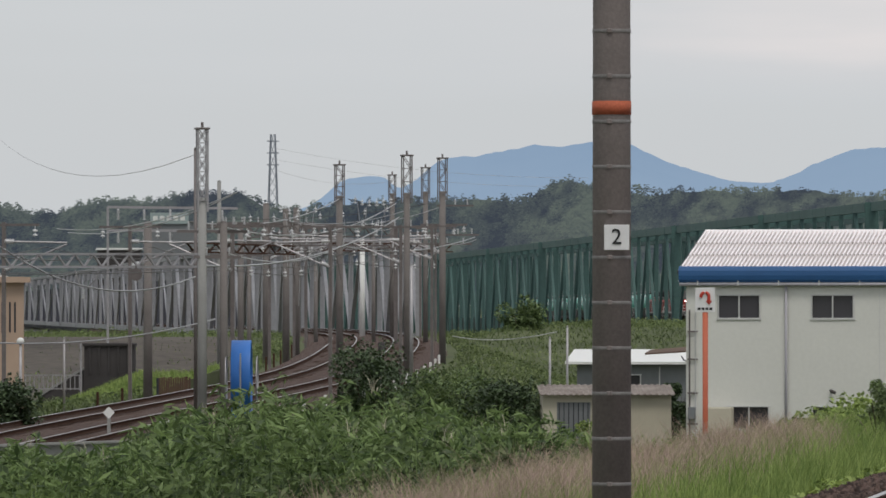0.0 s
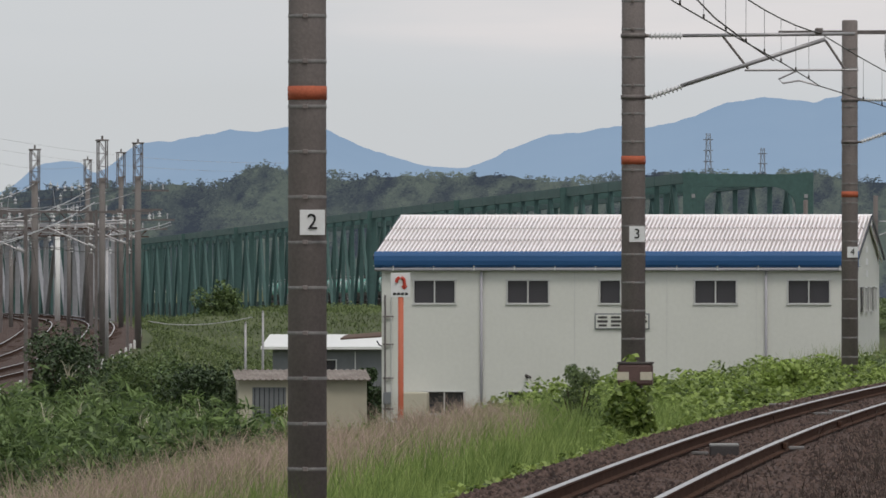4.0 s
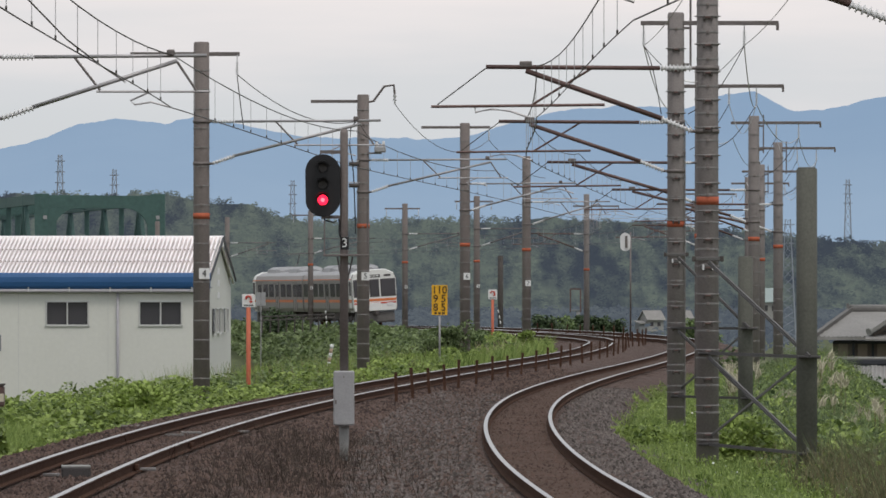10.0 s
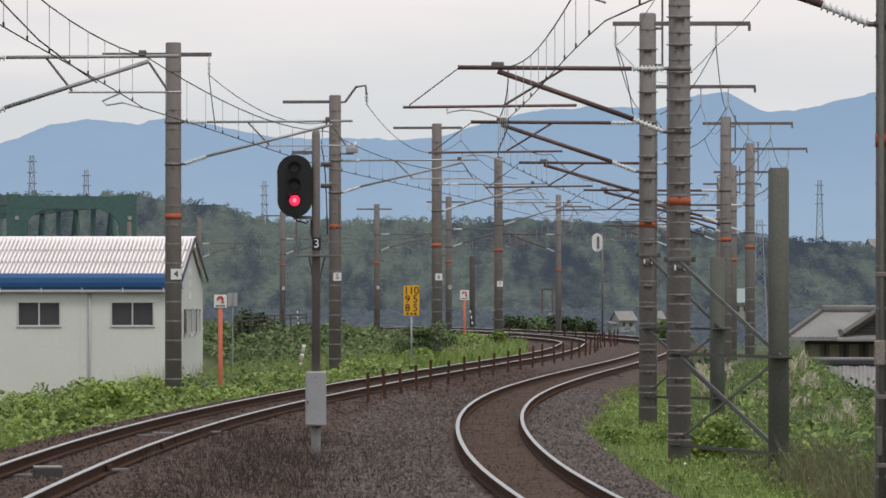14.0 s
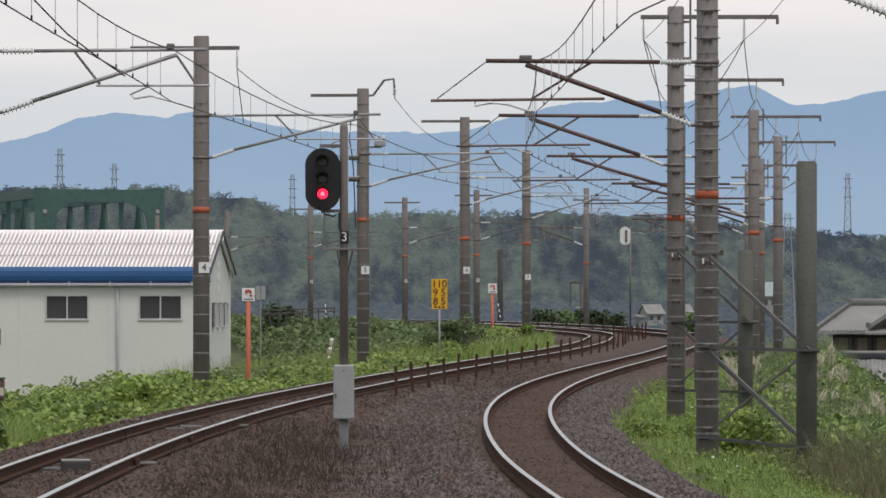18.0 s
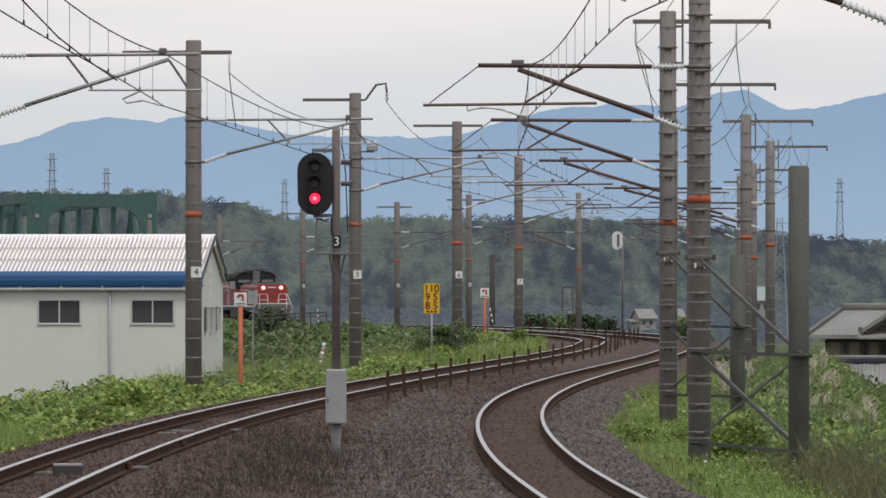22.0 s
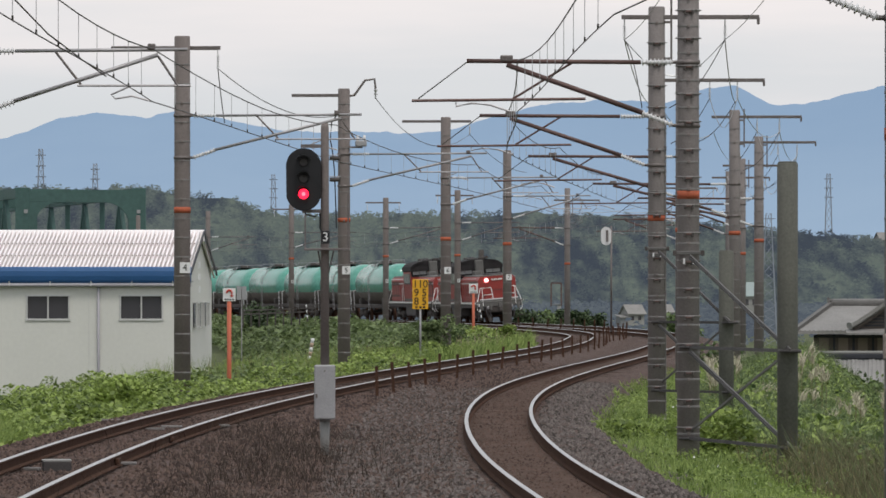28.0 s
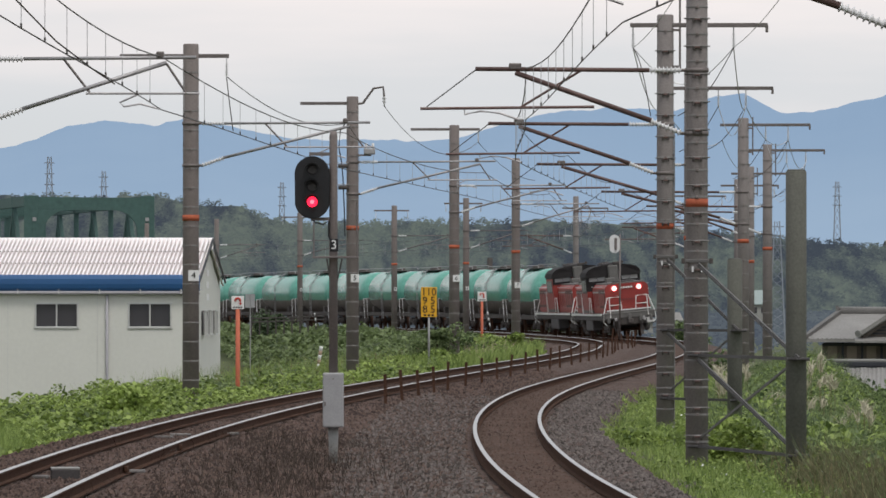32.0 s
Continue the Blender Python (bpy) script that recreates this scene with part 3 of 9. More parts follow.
def track_silt():
    """Fine brown silt that fills the outer track between its rails."""
    ys = np.concatenate([np.arange(40, 240, 0.8), np.arange(240, 380, 3)])
    r = sweep(right_x, rail_zr, ys, [(o, -0.158) for o in np.linspace(-0.5, 0.5, 7)], cant_of)
    r[..., 2] += np.random.default_rng(6).normal(0, 0.007, r.shape[:2])
    n, k, _ = r.shape
    i, j = np.meshgrid(np.arange(k - 1), np.arange(n - 1))
    f = np.stack([j * k + i, j * k + i + 1, (j + 1) * k + i + 1, (j + 1) * k + i], -1).reshape(-1, 4)
    bulk("track_silt", r.reshape(-1, 3), f, M_SILT, "smooth brown silt between the outer rails", "ballast", "structure")


track_silt()


def mid_x(y):
    return (left_x(y) + right_x(y)) / 2


def bed_z(x, y):
    """Height of the ballast or of the ground beside it."""
    x, y = np.asarray(x, float), np.asarray(y, float)
    out = ground_z(x, y)
    for xf, zf in ((left_x, rail_z), (right_x, rail_zr)):
        o = (x - xf(y)) / np.sqrt(1 + (xf(y + 0.5) - xf(y - 0.5)) ** 2)
        out = np.maximum(out, zf(y) + np.interp(np.abs(o), (0, 1.43, 1.75, 2.35, 3.05, 3.06), (-0.185, -0.185, -0.24, -0.62, -1.1, -99)) - cant_of(y) * o / 1.067)
    w = (right_x(y) - left_x(y)) / 2 - 1.5
    t = (x - mid_x(y)) / w
    mid = rail_z(y) * (0.5 - t / 2) + rail_zr(y) * (0.5 + t / 2)
    return np.where(np.abs(t) < 1, np.maximum(out, mid - 0.34 + 0.06 * np.abs(t)), out)


def between_bed():
    ys = np.concatenate([np.arange(8, 240, 0.7), np.arange(240, 420, 3)])
    w = (right_x(ys) - left_x(ys)) / 2 - 1.5
    k = 13
    t = np.linspace(-1, 1, k)
    v = np.zeros((len(ys), k, 3))
    v[..., 0] = mid_x(ys)[:, None] + w[:, None] * t
    v[..., 1] = ys[:, None]
    rng = np.random.default_rng(5)
    v[..., 2] = rail_z(ys)[:, None] * (0.5 - t / 2) + rail_zr(ys)[:, None] * (0.5 + t / 2) - 0.34 + 0.06 * np.abs(t) + rng.normal(0, 0.02, v.shape[:2])
    n = len(ys)
    i, j = np.meshgrid(np.arange(k - 1), np.arange(n - 1))
    f = np.stack([j * k + i, j * k + i + 1, (j + 1) * k + i + 1, (j + 1) * k + i], -1).reshape(-1, 4)
    bulk("ballast_strip", v.reshape(-1, 3), f, M_BALLAST, "brown ballast and cinders between the two tracks", "ballast", "structure")


between_bed()

build_track("outer track of the private line in its cutting", priv_x, priv_z, 1.435, 160, 1000, None, (190, 520))


def priv2_x(y):
    return priv_x(y) + 3.75


build_track("inner track of the private line in its cutting", priv2_x, priv_z, 1.435, 160, 1000, None, (190, 520))
ballast_bed("ballast_bed", priv_x, priv_z, 160, 900, 1.9, None, "brown ballast of the private line")
ballast_bed("ballast_bed", priv2_x, priv_z, 160, 900, 1.9, None, "brown ballast of the private line")


# ---------------------------------------------------------------- far distance
def ridge(name, points, dist, base, material, label, rough, seed, depth=500.0):
    """A long range: its skyline is given as (bearing in degrees, height in metres)."""
    f = spline(points)
    b = np.linspace(points[0][0], points[-1][0], 700)
    rng = np.random.default_rng(seed)
    jag = np.zeros_like(b)
    for k in range(1, 7):
        jag += np.interp(b, np.linspace(b[0], b[-1], 40 * 2**k), rng.normal(0, 1, 40 * 2**k)) * rough / 2**(k * 0.8)
    h = f(b) + jag
    rows = []
    for t in np.linspace(0, 1, 9):
        d = dist - depth * (1 - t)
        z = base + (h - base) * (t ** 0.8)
        rows.append(np.stack([d * np.sin(np.radians(b)), d * np.cos(np.radians(b)), z], -1))
    v = np.stack(rows)
    n, k = v.shape[0], v.shape[1]
    i, j = np.meshgrid(np.arange(k - 1), np.arange(n - 1))
    fc = np.stack([j * k + i, j * k + i + 1, (j + 1) * k + i + 1, (j + 1) * k + i], -1).reshape(-1, 4)
    bulk(name, v.reshape(-1, 3), fc, material, label, "mountain", "structure", True)
    return f


def bh(x, y, d):
    """Bearing and height of a skyline point out of its offset to the straight-on line, in 13 km units."""
    return (math.degrees((x - 784) / 13000.0), EYE + (525 - y) / 13000.0 * d)


MOUNT = [(-2400, 400), (-1700, 392), (-1300, 390), (-1126, 368), (-1085, 338), (-1045, 330), (-1005, 334), (-985, 345), (-955, 335), (-920, 304), (-885, 292), (-840, 292), (-810, 284), (-770, 279), (-735, 273), (-695, 275), (-655, 266), (-576, 271), (-500, 300), (-436, 323), (-300, 331),
         (-230, 298), (-108, 266), (0, 262), (60, 247), (100, 235), (128, 226), (183, 217), (225, 216), (263, 219), (293, 218), (304, 213), (340, 211), (380, 214), (466, 233), (520, 246), (640, 246), (760, 250), (880, 228), (990, 200), (1080, 190), (1200, 188), (1290, 171),
         (1335, 167), (1375, 187), (1440, 196), (1530, 178), (1640, 163), (1900, 180), (2600, 230)]
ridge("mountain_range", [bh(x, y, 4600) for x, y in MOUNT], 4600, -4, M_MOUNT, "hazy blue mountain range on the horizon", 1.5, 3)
HILL = [(-2600, 380), (-1850, 372), (-1686, 366), (-1600, 382), (-1540, 366), (-1416, 356), (-1256, 350), (-1196, 372), (-1100, 366), (-960, 360), (-836, 356), (-766, 356), (-686, 326), (-640, 330),
        (-556, 338), (-386, 342), (-118, 346), (-48, 340), (60, 338), (152, 340), (302, 338), (360, 350), (434, 356), (500, 376), (774, 380), (1000, 384), (1174, 392), (1400, 412), (1640, 432), (1900, 440), (2600, 440)]
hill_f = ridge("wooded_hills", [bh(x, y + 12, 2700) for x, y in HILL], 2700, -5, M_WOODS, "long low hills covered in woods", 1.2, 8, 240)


def crown_leaves(name, pts, size, per, leaf, material, label, seed, squash=1.0, kind_name="woods", calm=0.0):
    """Loose crowns of many small leaf clumps about each point."""
    rng = np.random.default_rng(seed)
    n = len(pts)
    d = rng.normal(0, 1, (n, per, 3))
    d /= np.linalg.norm(d, axis=2, keepdims=True)
    d[..., 2] = np.abs(d[..., 2]) * 1.2 - 0.35
    c = pts[:, None, :] + d * size[:, None, None] * rng.uniform(0.5, 1.05, (n, per, 1)) * np.array([1, 1, squash])
    c = c.reshape(-1, 3)
    m = len(c)
    nr = (d.reshape(-1, 3) + rng.normal(0, 0.5, (m, 3))) * (1 - calm) + np.array([0, -0.6, 0.7]) * calm
    nr[:, 2] = np.abs(nr[:, 2]) + 0.25
    nr /= np.linalg.norm(nr, axis=1, keepdims=True)
    u = np.cross(nr, rng.normal(0, 1, (m, 3)))
    u /= np.linalg.norm(u, axis=1, keepdims=True)
    w = np.cross(nr, u)
    s = (np.repeat(size, per) * rng.uniform(*leaf, m))[:, None]
    v = np.stack([c - u * s, c + w * s * 0.7, c + u * s, c - w * s * 0.7], 1).reshape(-1, 3)
    return bulk(name, v, np.arange(m * 4).reshape(m, 4), material, label, kind_name, "stuff")


def far_woods():
    rng = np.random.default_rng(21)
    n = 12500
    t = rng.uniform(0, 1, n) ** 0.75
    b = rng.uniform(-15.2, 4.6, n)
    h = hill_f(b)
    d = 2700 - 240 * (1 - t) - 2.0
    z = -5 + (h + 5) * t ** 0.8
    pts = np.stack([d * np.sin(np.radians(b)), d * np.cos(np.radians(b)), z + 0.4], -1)
    size = rng.uniform(1.0, 2.2, n)
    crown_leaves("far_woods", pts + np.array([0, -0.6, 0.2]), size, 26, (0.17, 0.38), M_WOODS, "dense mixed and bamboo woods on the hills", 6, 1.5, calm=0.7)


far_woods()


# ---------------------------------------------------------------- overhead line poles of the two curved tracks
BAND = Shape().tube([(0, 0, -0.03), (0, 0, 0.03)], 1.0, 16).mesh("band", M_BAND)



def insulator(shape, p0, p1, big=0.06, small=0.03):
    p0, p1 = Vector(p0), Vector(p1)
    n = 8
    pts, rad = [], []
    for k in range(n):
        for u, r in ((0.0, small), (0.45, small), (0.6, big), (0.78, big * 0.92), (0.82, small)):
            pts.append(p0.lerp(p1, (k + u) / n))
            rad.append(r)
    shape.tube(pts + [p1], rad + [small], 7)


def disc_pair(shape, p, size=0.095):
    """Two porcelain discs on a short hanger."""
    x, y, z = p
    shape.tube([(x, y, z), (x, y, z - 0.42)], 0.014, 5)
    for dz in (0.14, 0.3):
        shape.tube([(x, y, z - dz), (x, y, z - dz - 0.03), (x, y, z - dz - 0.075)], [size * 0.5, size, size * 0.9], 10)


def reach_bracket(pole, r, drop=0.0):
    """The brown cantilever of the outer track, whose steady bar runs past the wire."""
    hi, lo, cw = 5.68 + drop, 4.68 + drop, 4.9 + drop
    part("bracket_tube", Shape().tube([(0.75, 0, hi), (r + 0.68, 0, hi + 0.02)], 0.036, 7), M_TUBE, pole)
    part("bracket_strut", Shape().tube([(0.72, 0, lo + 0.2), (r + 0.05, 0, hi - 0.04)], 0.042, 7), M_TUBE, pole)
    for z0, z1 in ((hi, hi), (lo, lo + 0.2)):
        s = Shape()
        insulator(s, (0.24, 0, z0), (0.74, 0, z1))
        part("insulator", s, M_INSUL, pole)
        part("end_fitting", Shape().tube([(0.14, 0, z0), (0.26, 0, z0)], 0.03, 6), M_STEEL, pole)
    part("brace_tube", Shape().tube([(r - 1.0, 0, hi), (r - 0.05, 0, cw + 0.2)], 0.022, 6), M_TUBE, pole)
    part("steady_bar", Shape().tube([(r - 1.2, 0, cw + 0.2), (r + 1.55, 0, cw + 0.17)], 0.026, 6), M_TUBE, pole)
    part("stay_wire", Shape().tube([(r + 0.68, 0, hi), (r + 1.45, 0, cw + 0.2)], 0.009, 4), M_WIRE, pole)
    part("pull_off_arm", Shape().tube([(r + 0.85, 0, cw + 0.18), (r + 0.85, 0, cw + 0.08), (r + 0.6, 0, cw + 0.13), (r + 0.3, 0, cw + 0.1), (r, 0, cw)], 0.018, 6), M_GALV, pole)
    part("wire_clamp", Shape().box(r + 0.05, 0, hi + 0.06, 0.2, 0.08, 0.1, 0.02), M_STEEL, pole)
    for z in (hi, lo):
        part("clamp_band", Shape().tube([(0, 0, z - 0.035), (0, 0, z + 0.035)], 0.188, 12), M_STEEL, pole)


def bracket(pole, reach, side, simple=False, drop=0.0):
    """Cantilever towards local +x: tubes, ribbed insulators and the pull-off arm."""
    # far galvanised tubes take darker steel to imitate being seen against the light
    tube = M_STEEL if simple else M_GALV
    hi, lo, cw = 5.72 + drop, 4.78 + drop, 4.95 + drop
    arm = part("bracket_tube", Shape().tube([(0.75, 0, hi), (reach + 0.55, 0, hi + 0.02)], 0.028, 7), tube, pole)
    part("bracket_strut", Shape().tube([(0.72, 0, lo + 0.17), (reach + 0.1, 0, hi - 0.06)], 0.033, 7), tube, pole)
    for z0, z1 in ((hi, hi), (lo, lo + 0.17)):
        s = Shape()
        insulator(s, (0.24, 0, z0), (0.74, 0, z1))
        part("insulator", s, M_INSUL, pole)
        part("end_fitting", Shape().tube([(0.14, 0, z0), (0.26, 0, z0)], 0.03, 6), M_STEEL, pole)
    if not simple:
        part("drop_bar", Shape().tube([(reach * 0.48, 0, hi), (reach * 0.62, 0, cw + 0.26)], 0.02, 5), M_STEEL, pole)
        part("drop_bar", Shape().tube([(reach + 0.1, 0, hi - 0.08), (reach + 0.4, 0, cw + 0.24)], 0.02, 5), M_STEEL, pole)
    part("steady_bar", Shape().tube([(reach * 0.6, 0, cw + 0.24), (reach + 0.6, 0, cw + 0.24)], 0.02, 6), tube, pole)
    part("pull_off_arm", Shape().tube([(reach - 0.35, 0, cw + 0.22), (reach - 0.62, 0, cw + 0.1), (reach - 0.55, 0, cw + 0.04), (reach - 0.3, 0, cw + 0.08), (reach, 0, cw)], 0.016, 6), tube, pole)
    part("wire_clamp", Shape().box(reach, 0, hi + 0.06, 0.12, 0.08, 0.1, 0.02), M_STEEL, pole)
    for z in (hi, lo):
        part("clamp_band", Shape().tube([(0, 0, z - 0.035), (0, 0, z + 0.035)], 0.195, 12), M_STEEL, pole)
    return arm


def hang_curve(a, b, low, n=14):
    """A slack loop from a to b that dips by low below the straight line."""
    a, b = Vector(a), Vector(b)
    return [a.lerp(b, k / n) - Vector((0, 0, low * math.sin(math.pi * k / n))) for k in range(n + 1)]


def line_pole(xy, base, top, radius, turn, label, stripe=None, plate=None, digit="", reach=0.0, arms=(), bands=0.43, plate_turn=0.0, simple=False, drop=0.0, outer=False, loops=(), group="overhead line poles"):
    m = pose(xy[0], xy[1], 0, 0, 0, turn)
    p = thing("line_pole", label, "pole", m, group)
    s = Shape().tube([(0, 0, base), (0, 0, top - 0.03), (0, 0, top)], [radius * 1.05, radius * 0.97, radius * 0.86], 16)
    part("shaft", s, M_CONC_R if outer else M_CONC, p)
    if bands:
        z = max(base + 0.5, -0.2)
        while z < top - 0.25:
            b = part("band", BAND, None, p)
            rz = radius * (1.05 - 0.08 * (z - base) / (top - base)) * 1.025
            b.matrix_basis = pose(0, 0, z) @ Matrix.Diagonal((rz, rz, 0.55, 1))
            part("buckle", Shape().box(radius * 1.05 * math.sin(-radians(turn)), -radius * 1.05 * math.cos(radians(turn)), z + 0.0, 0.05, 0.03, 0.045, 0.01), M_CONC, p)
            z += bands
    if stripe is not None:
        part("orange_stripe", Shape().tube([(0, 0, stripe - 0.065), (0, 0, stripe + 0.065)], radius * 1.045, 16), M_ORANGE, p, "orange clearance stripe")
    if plate is not None:
        q = Matrix.Rotation(radians(-turn + plate_turn), 4, "Z")
        w = 0.15 if simple else 0.24
        f = q @ pose(0.07, -radius - 0.02, plate)
        pl = part("number_plate", Shape().box(0, 0, 0, w, 0.015, 0.2 if simple else 0.24, 0.004), M_WHITE, p, "white enamel number plate", f)
        if digit:
            lettering("digit", digit, 0.21, M_BLACK, pl, pose(0, -0.012, 0), "black numeral")
        elif simple:
            part("writing_bar", Shape().box(0, -0.011, 0, 0.05, 0.006, 0.12), M_BLACK, pl)
    if reach and outer:
        reach_bracket(p, reach, drop)
    elif reach:
        bracket(p, reach, 1, simple, drop)
    if loops and arms:
        x0, x1, z, hang = arms[0]
        for ha, hb, low in loops:
            za, zb = (z - 0.46 if abs(h) < 5 and h in hang else 5.8 for h in (ha, hb))
            part("jumper_wire", Shape().tube(hang_curve((ha, 0, za), (hb, 0, zb), low), 0.01, 5, False), M_WIREL if zb > 6 else M_WIRE, p)
        part("conduit", Shape().tube([(-0.3, 0.06, z - 0.95), (-0.3, 0.06, z + (1.2 if hang[0] > 0 else 0.25))], 0.025, 6), M_STEEL, p)
        for dz in (-0.85, -0.1):
            part("conduit_clip", Shape().box(-0.2, 0.06, z + dz, 0.22, 0.05, 0.05), M_STEEL, p)
        if x0 < 0:
            part("end_hook", Shape().box(x0 + 0.02, 0.06, z - 0.08, 0.06, 0.06, 0.14, 0.01), M_STEEL, p)
    for x0, x1, z, hang in arms:
        part("crossarm", Shape().box((x0 + x1) / 2, 0.06, z, abs(x1 - x0), 0.07, 0.09, 0.008), M_STEEL, p)
        for hx in hang:
            s = Shape()
            s.tube([(hx, 0, z - 0.03), (hx, 0, z - 0.16)], 0.015, 5)
            insulator(s, (hx, 0, z - 0.16), (hx, 0, z - 0.46), 0.04, 0.016)
            part("hanging_insulator", s, M_INSUL, p)
    return p


def step_clamps(xy, r, z0, z1, step):
    """Clamp bands with two lugs each, and a wide collar where the brace starts."""
    c = thing("step_clamps", "steel clamp bands with lugs round a concrete pole", "clamps", pose(xy[0], xy[1], 0), "pole fittings")
    z = z0
    while z < z1:
        b = part("clamp_band", Shape().tube([(0, 0, z - 0.012), (0, 0, z + 0.012)], r * 1.07, 16), M_BAND, c)
        for sx in (-1, 1):
            part("lug", Shape().box(sx * 0.062, -r * 1.06, z - 0.035, 0.035, 0.05, 0.07, 0.006), M_UNDER, b)
            part("ear", Shape().box(sx * r * 1.08, 0, z, 0.035, 0.03, 0.016), M_BAND, b)
        part("bolt", Shape().box(0, -r * 1.06, z - 0.02, 0.09, 0.04, 0.03, 0.006), M_TUBE, b)
        z += step
    return c


def brace_collar(xy, r, z):
    c = thing("brace_collar", "bolted steel collar with projecting ends on a pole", "collar", pose(xy[0], xy[1], 0), "pole fittings")
    part("collar_plate", Shape().box(0, -r * 1.02, z, 2.5 * r, 0.04, 0.06, 0.008), M_BRACE, c)
    part("lower_plate", Shape().box(0, -r * 1.02, z - 0.13, 1.4 * r, 0.05, 0.07, 0.008), M_BRACE, c)
    for sx in (-1, 1):
        part("bolt_end", Shape().box(sx * 1.25 * r, -r, z, 0.06, 0.07, 0.085, 0.01), M_UNDER, c)
        part("stud", Shape().box(sx * 0.42 * r, -r * 1.1, z - 0.13, 0.03, 0.05, 0.09), M_INSUL, c)


def turn_to(xf, y, sign):
    p, d, r = frame_at(xf, y)
    return math.degrees(math.atan2(r.y * sign, r.x * sign))


LEFT = [  # place, stripe height, plate height, numeral, extra crossarms
    ((-7.44, 69.39, 3.80), (-7.44, 69.39, 2.57), "2", ()),
    ((-7.00, 111.99, 3.82), (-7.00, 111.99, 2.69), "3", ()),
    ((-5.42, 164.12, 3.86), (-5.34, 164.12, 2.57), "4", ((-1.6, 0.85, 7.48, (0.8,)),)),
    ((-2.38, 216.20, 4.13), (-2.38, 216.20, 2.65), "5", ((-1.55, 0.1, 7.8, ()),)),
    ((0.74, 260.00, 3.88), (0.74, 260.00, 2.76), "6", ((-1.55, 0.9, 8.04, (0.85,)),)),
    ((3.47, 309.24, 4.01), (3.47, 309.24, 2.60), "7", ()),
]
for (px, py, sz), (_, _, pz), dg, arms in LEFT:
    lx = float(left_x(py)) - px
    line_pole((px, py), -1.2, {"5": 8.0, "6": 8.19, "7": 7.95}.get(dg, 7.75), 0.18, turn_to(left_x, py, 1), "round concrete overhead line pole with steel bands", sz, pz, dg, reach=lx if dg != "2" else 0.0, arms=arms, drop={"4": 0.25, "5": 0.35, "6": 0.32, "7": 0.3}.get(dg, 0.0))

p5 = (-2.38, 216.20, 4.13)
single("bent_arm", Shape().tube([(0.1, 0, 7.78), (0.3, 0, 7.8), (0.62, 0, 8.24), (0.9, 0, 8.28), (0.93, 0, 8.0)], 0.04, 6), M_STEEL, "bent steel arm at a pole head holding a feeder", "bracket", pose(p5[0], p5[1], 0), "pole head arms")

RIGHT = [
    ((4.88, 75.10, 3.67), (4.88, 75.10, 1.07), ""),
    ((4.17, 116.24, 3.58), None, ""),
    ((4.75, 150.45, 3.55), None, ""),
    ((6.57, 187.36, 3.59), None, ""),
    ((9.69, 229.69, 3.85), None, ""),
    ((12.25, 269.30, 3.88), None, ""),
]
for k, ((px, py, sz), pl, dg) in enumerate(RIGHT):
    lx = px - float(right_x(py))
    arms = () if k < 2 else ((-2.1, 0.72, (7.66, 7.42, 7.48, 7.48)[k - 2], (0.66, -1.4) if k == 2 else (-0.7, -1.4)),)
    line_pole((px, py), -1.2, 7.88 if k in (2, 3) else 7.7 if k > 1 else 8.4, 0.175 if k != 1 else 0.172, turn_to(right_x, py, -1), "grey round concrete overhead line pole on the grassy bank", sz, None, "", reach=lx - 0.1, arms=arms, outer=True, drop=(0.18, 0.0, -0.05, -0.21, -0.3, -0.26)[k],
              loops=() if k < 2 else ((arms[0][3][0], arms[0][3][1], 0.75), (arms[0][3][1], -0.25, 0.25), (arms[0][3][0], 0.3, -0.25 if k == 2 else 0.2)))

step_clamps(RIGHT[1][0], 0.176, -0.1, 8.2, 0.44)
step_clamps(RIGHT[2][0], 0.179, 0.1, 7.3, 0.44)
brace_collar(RIGHT[1][0], 0.176, 2.66)
brace_collar(RIGHT[2][0], 0.179, 2.92)
slim = thing("pole_conduit", "thin pale cable conduit up the edge of a pole", "conduit", pose(RIGHT[2][0][0], RIGHT[2][0][1], 0), "pole fittings")
part("conduit", Shape().tube([(0.185, -0.08, -0.6), (0.185, -0.08, 5.6)], 0.013, 6), M_BAND, slim)
for gz in (0.5, 2.0, 3.5, 5.0):
    part("conduit_clip", Shape().box(0.17, -0.09, gz, 0.06, 0.03, 0.03), M_STEEL, slim)
gear = thing("pole_conduit", "green-grey cable conduit with small boxes strapped to a pole", "conduit", pose(RIGHT[0][0][0], RIGHT[0][0][1], 0))
part("conduit", Shape().tube([(-0.13, -0.17, -0.6), (-0.13, -0.17, 5.2)], 0.028, 8), M_CONC_STUB, gear)
for gz in (0.35, 1.05, 2.3):
    part("conduit_strap", Shape().box(-0.09, -0.175, gz, 0.2, 0.05, 0.05, 0.008), M_STEEL, gear)
part("terminal_box", Shape().box(-0.15, -0.2, 1.5, 0.11, 0.1, 0.26, 0.015), M_RUSTROOF, gear, "small rusty terminal box")
part("terminal_box", Shape().box(-0.16, -0.2, 0.6, 0.07, 0.09, 0.3, 0.015), M_CONC_STUB, gear)

# poles beyond the bend, smaller with distance
for x0, (px, py, sz), pl in ((0, (-8.50, 467.92, 4.06), 1), (1, (-2.30, 432.41, 4.04), 1), (2, (1.78, 399.57, 3.95), 1)):
    lx = float(left_x(py)) - px
    line_pole((px, py), -1.2, 7.5, 0.17, turn_to(left_x, py, 1), "slender concrete overhead line pole beyond the bend", sz, (-26.06, 431.63, 2.58)[2], "", reach=max(2.2, min(lx, 3.6)), arms=((-1.2, 0.9, 7.2, (0.8, -1.1)),), bands=0.8, simple=True)
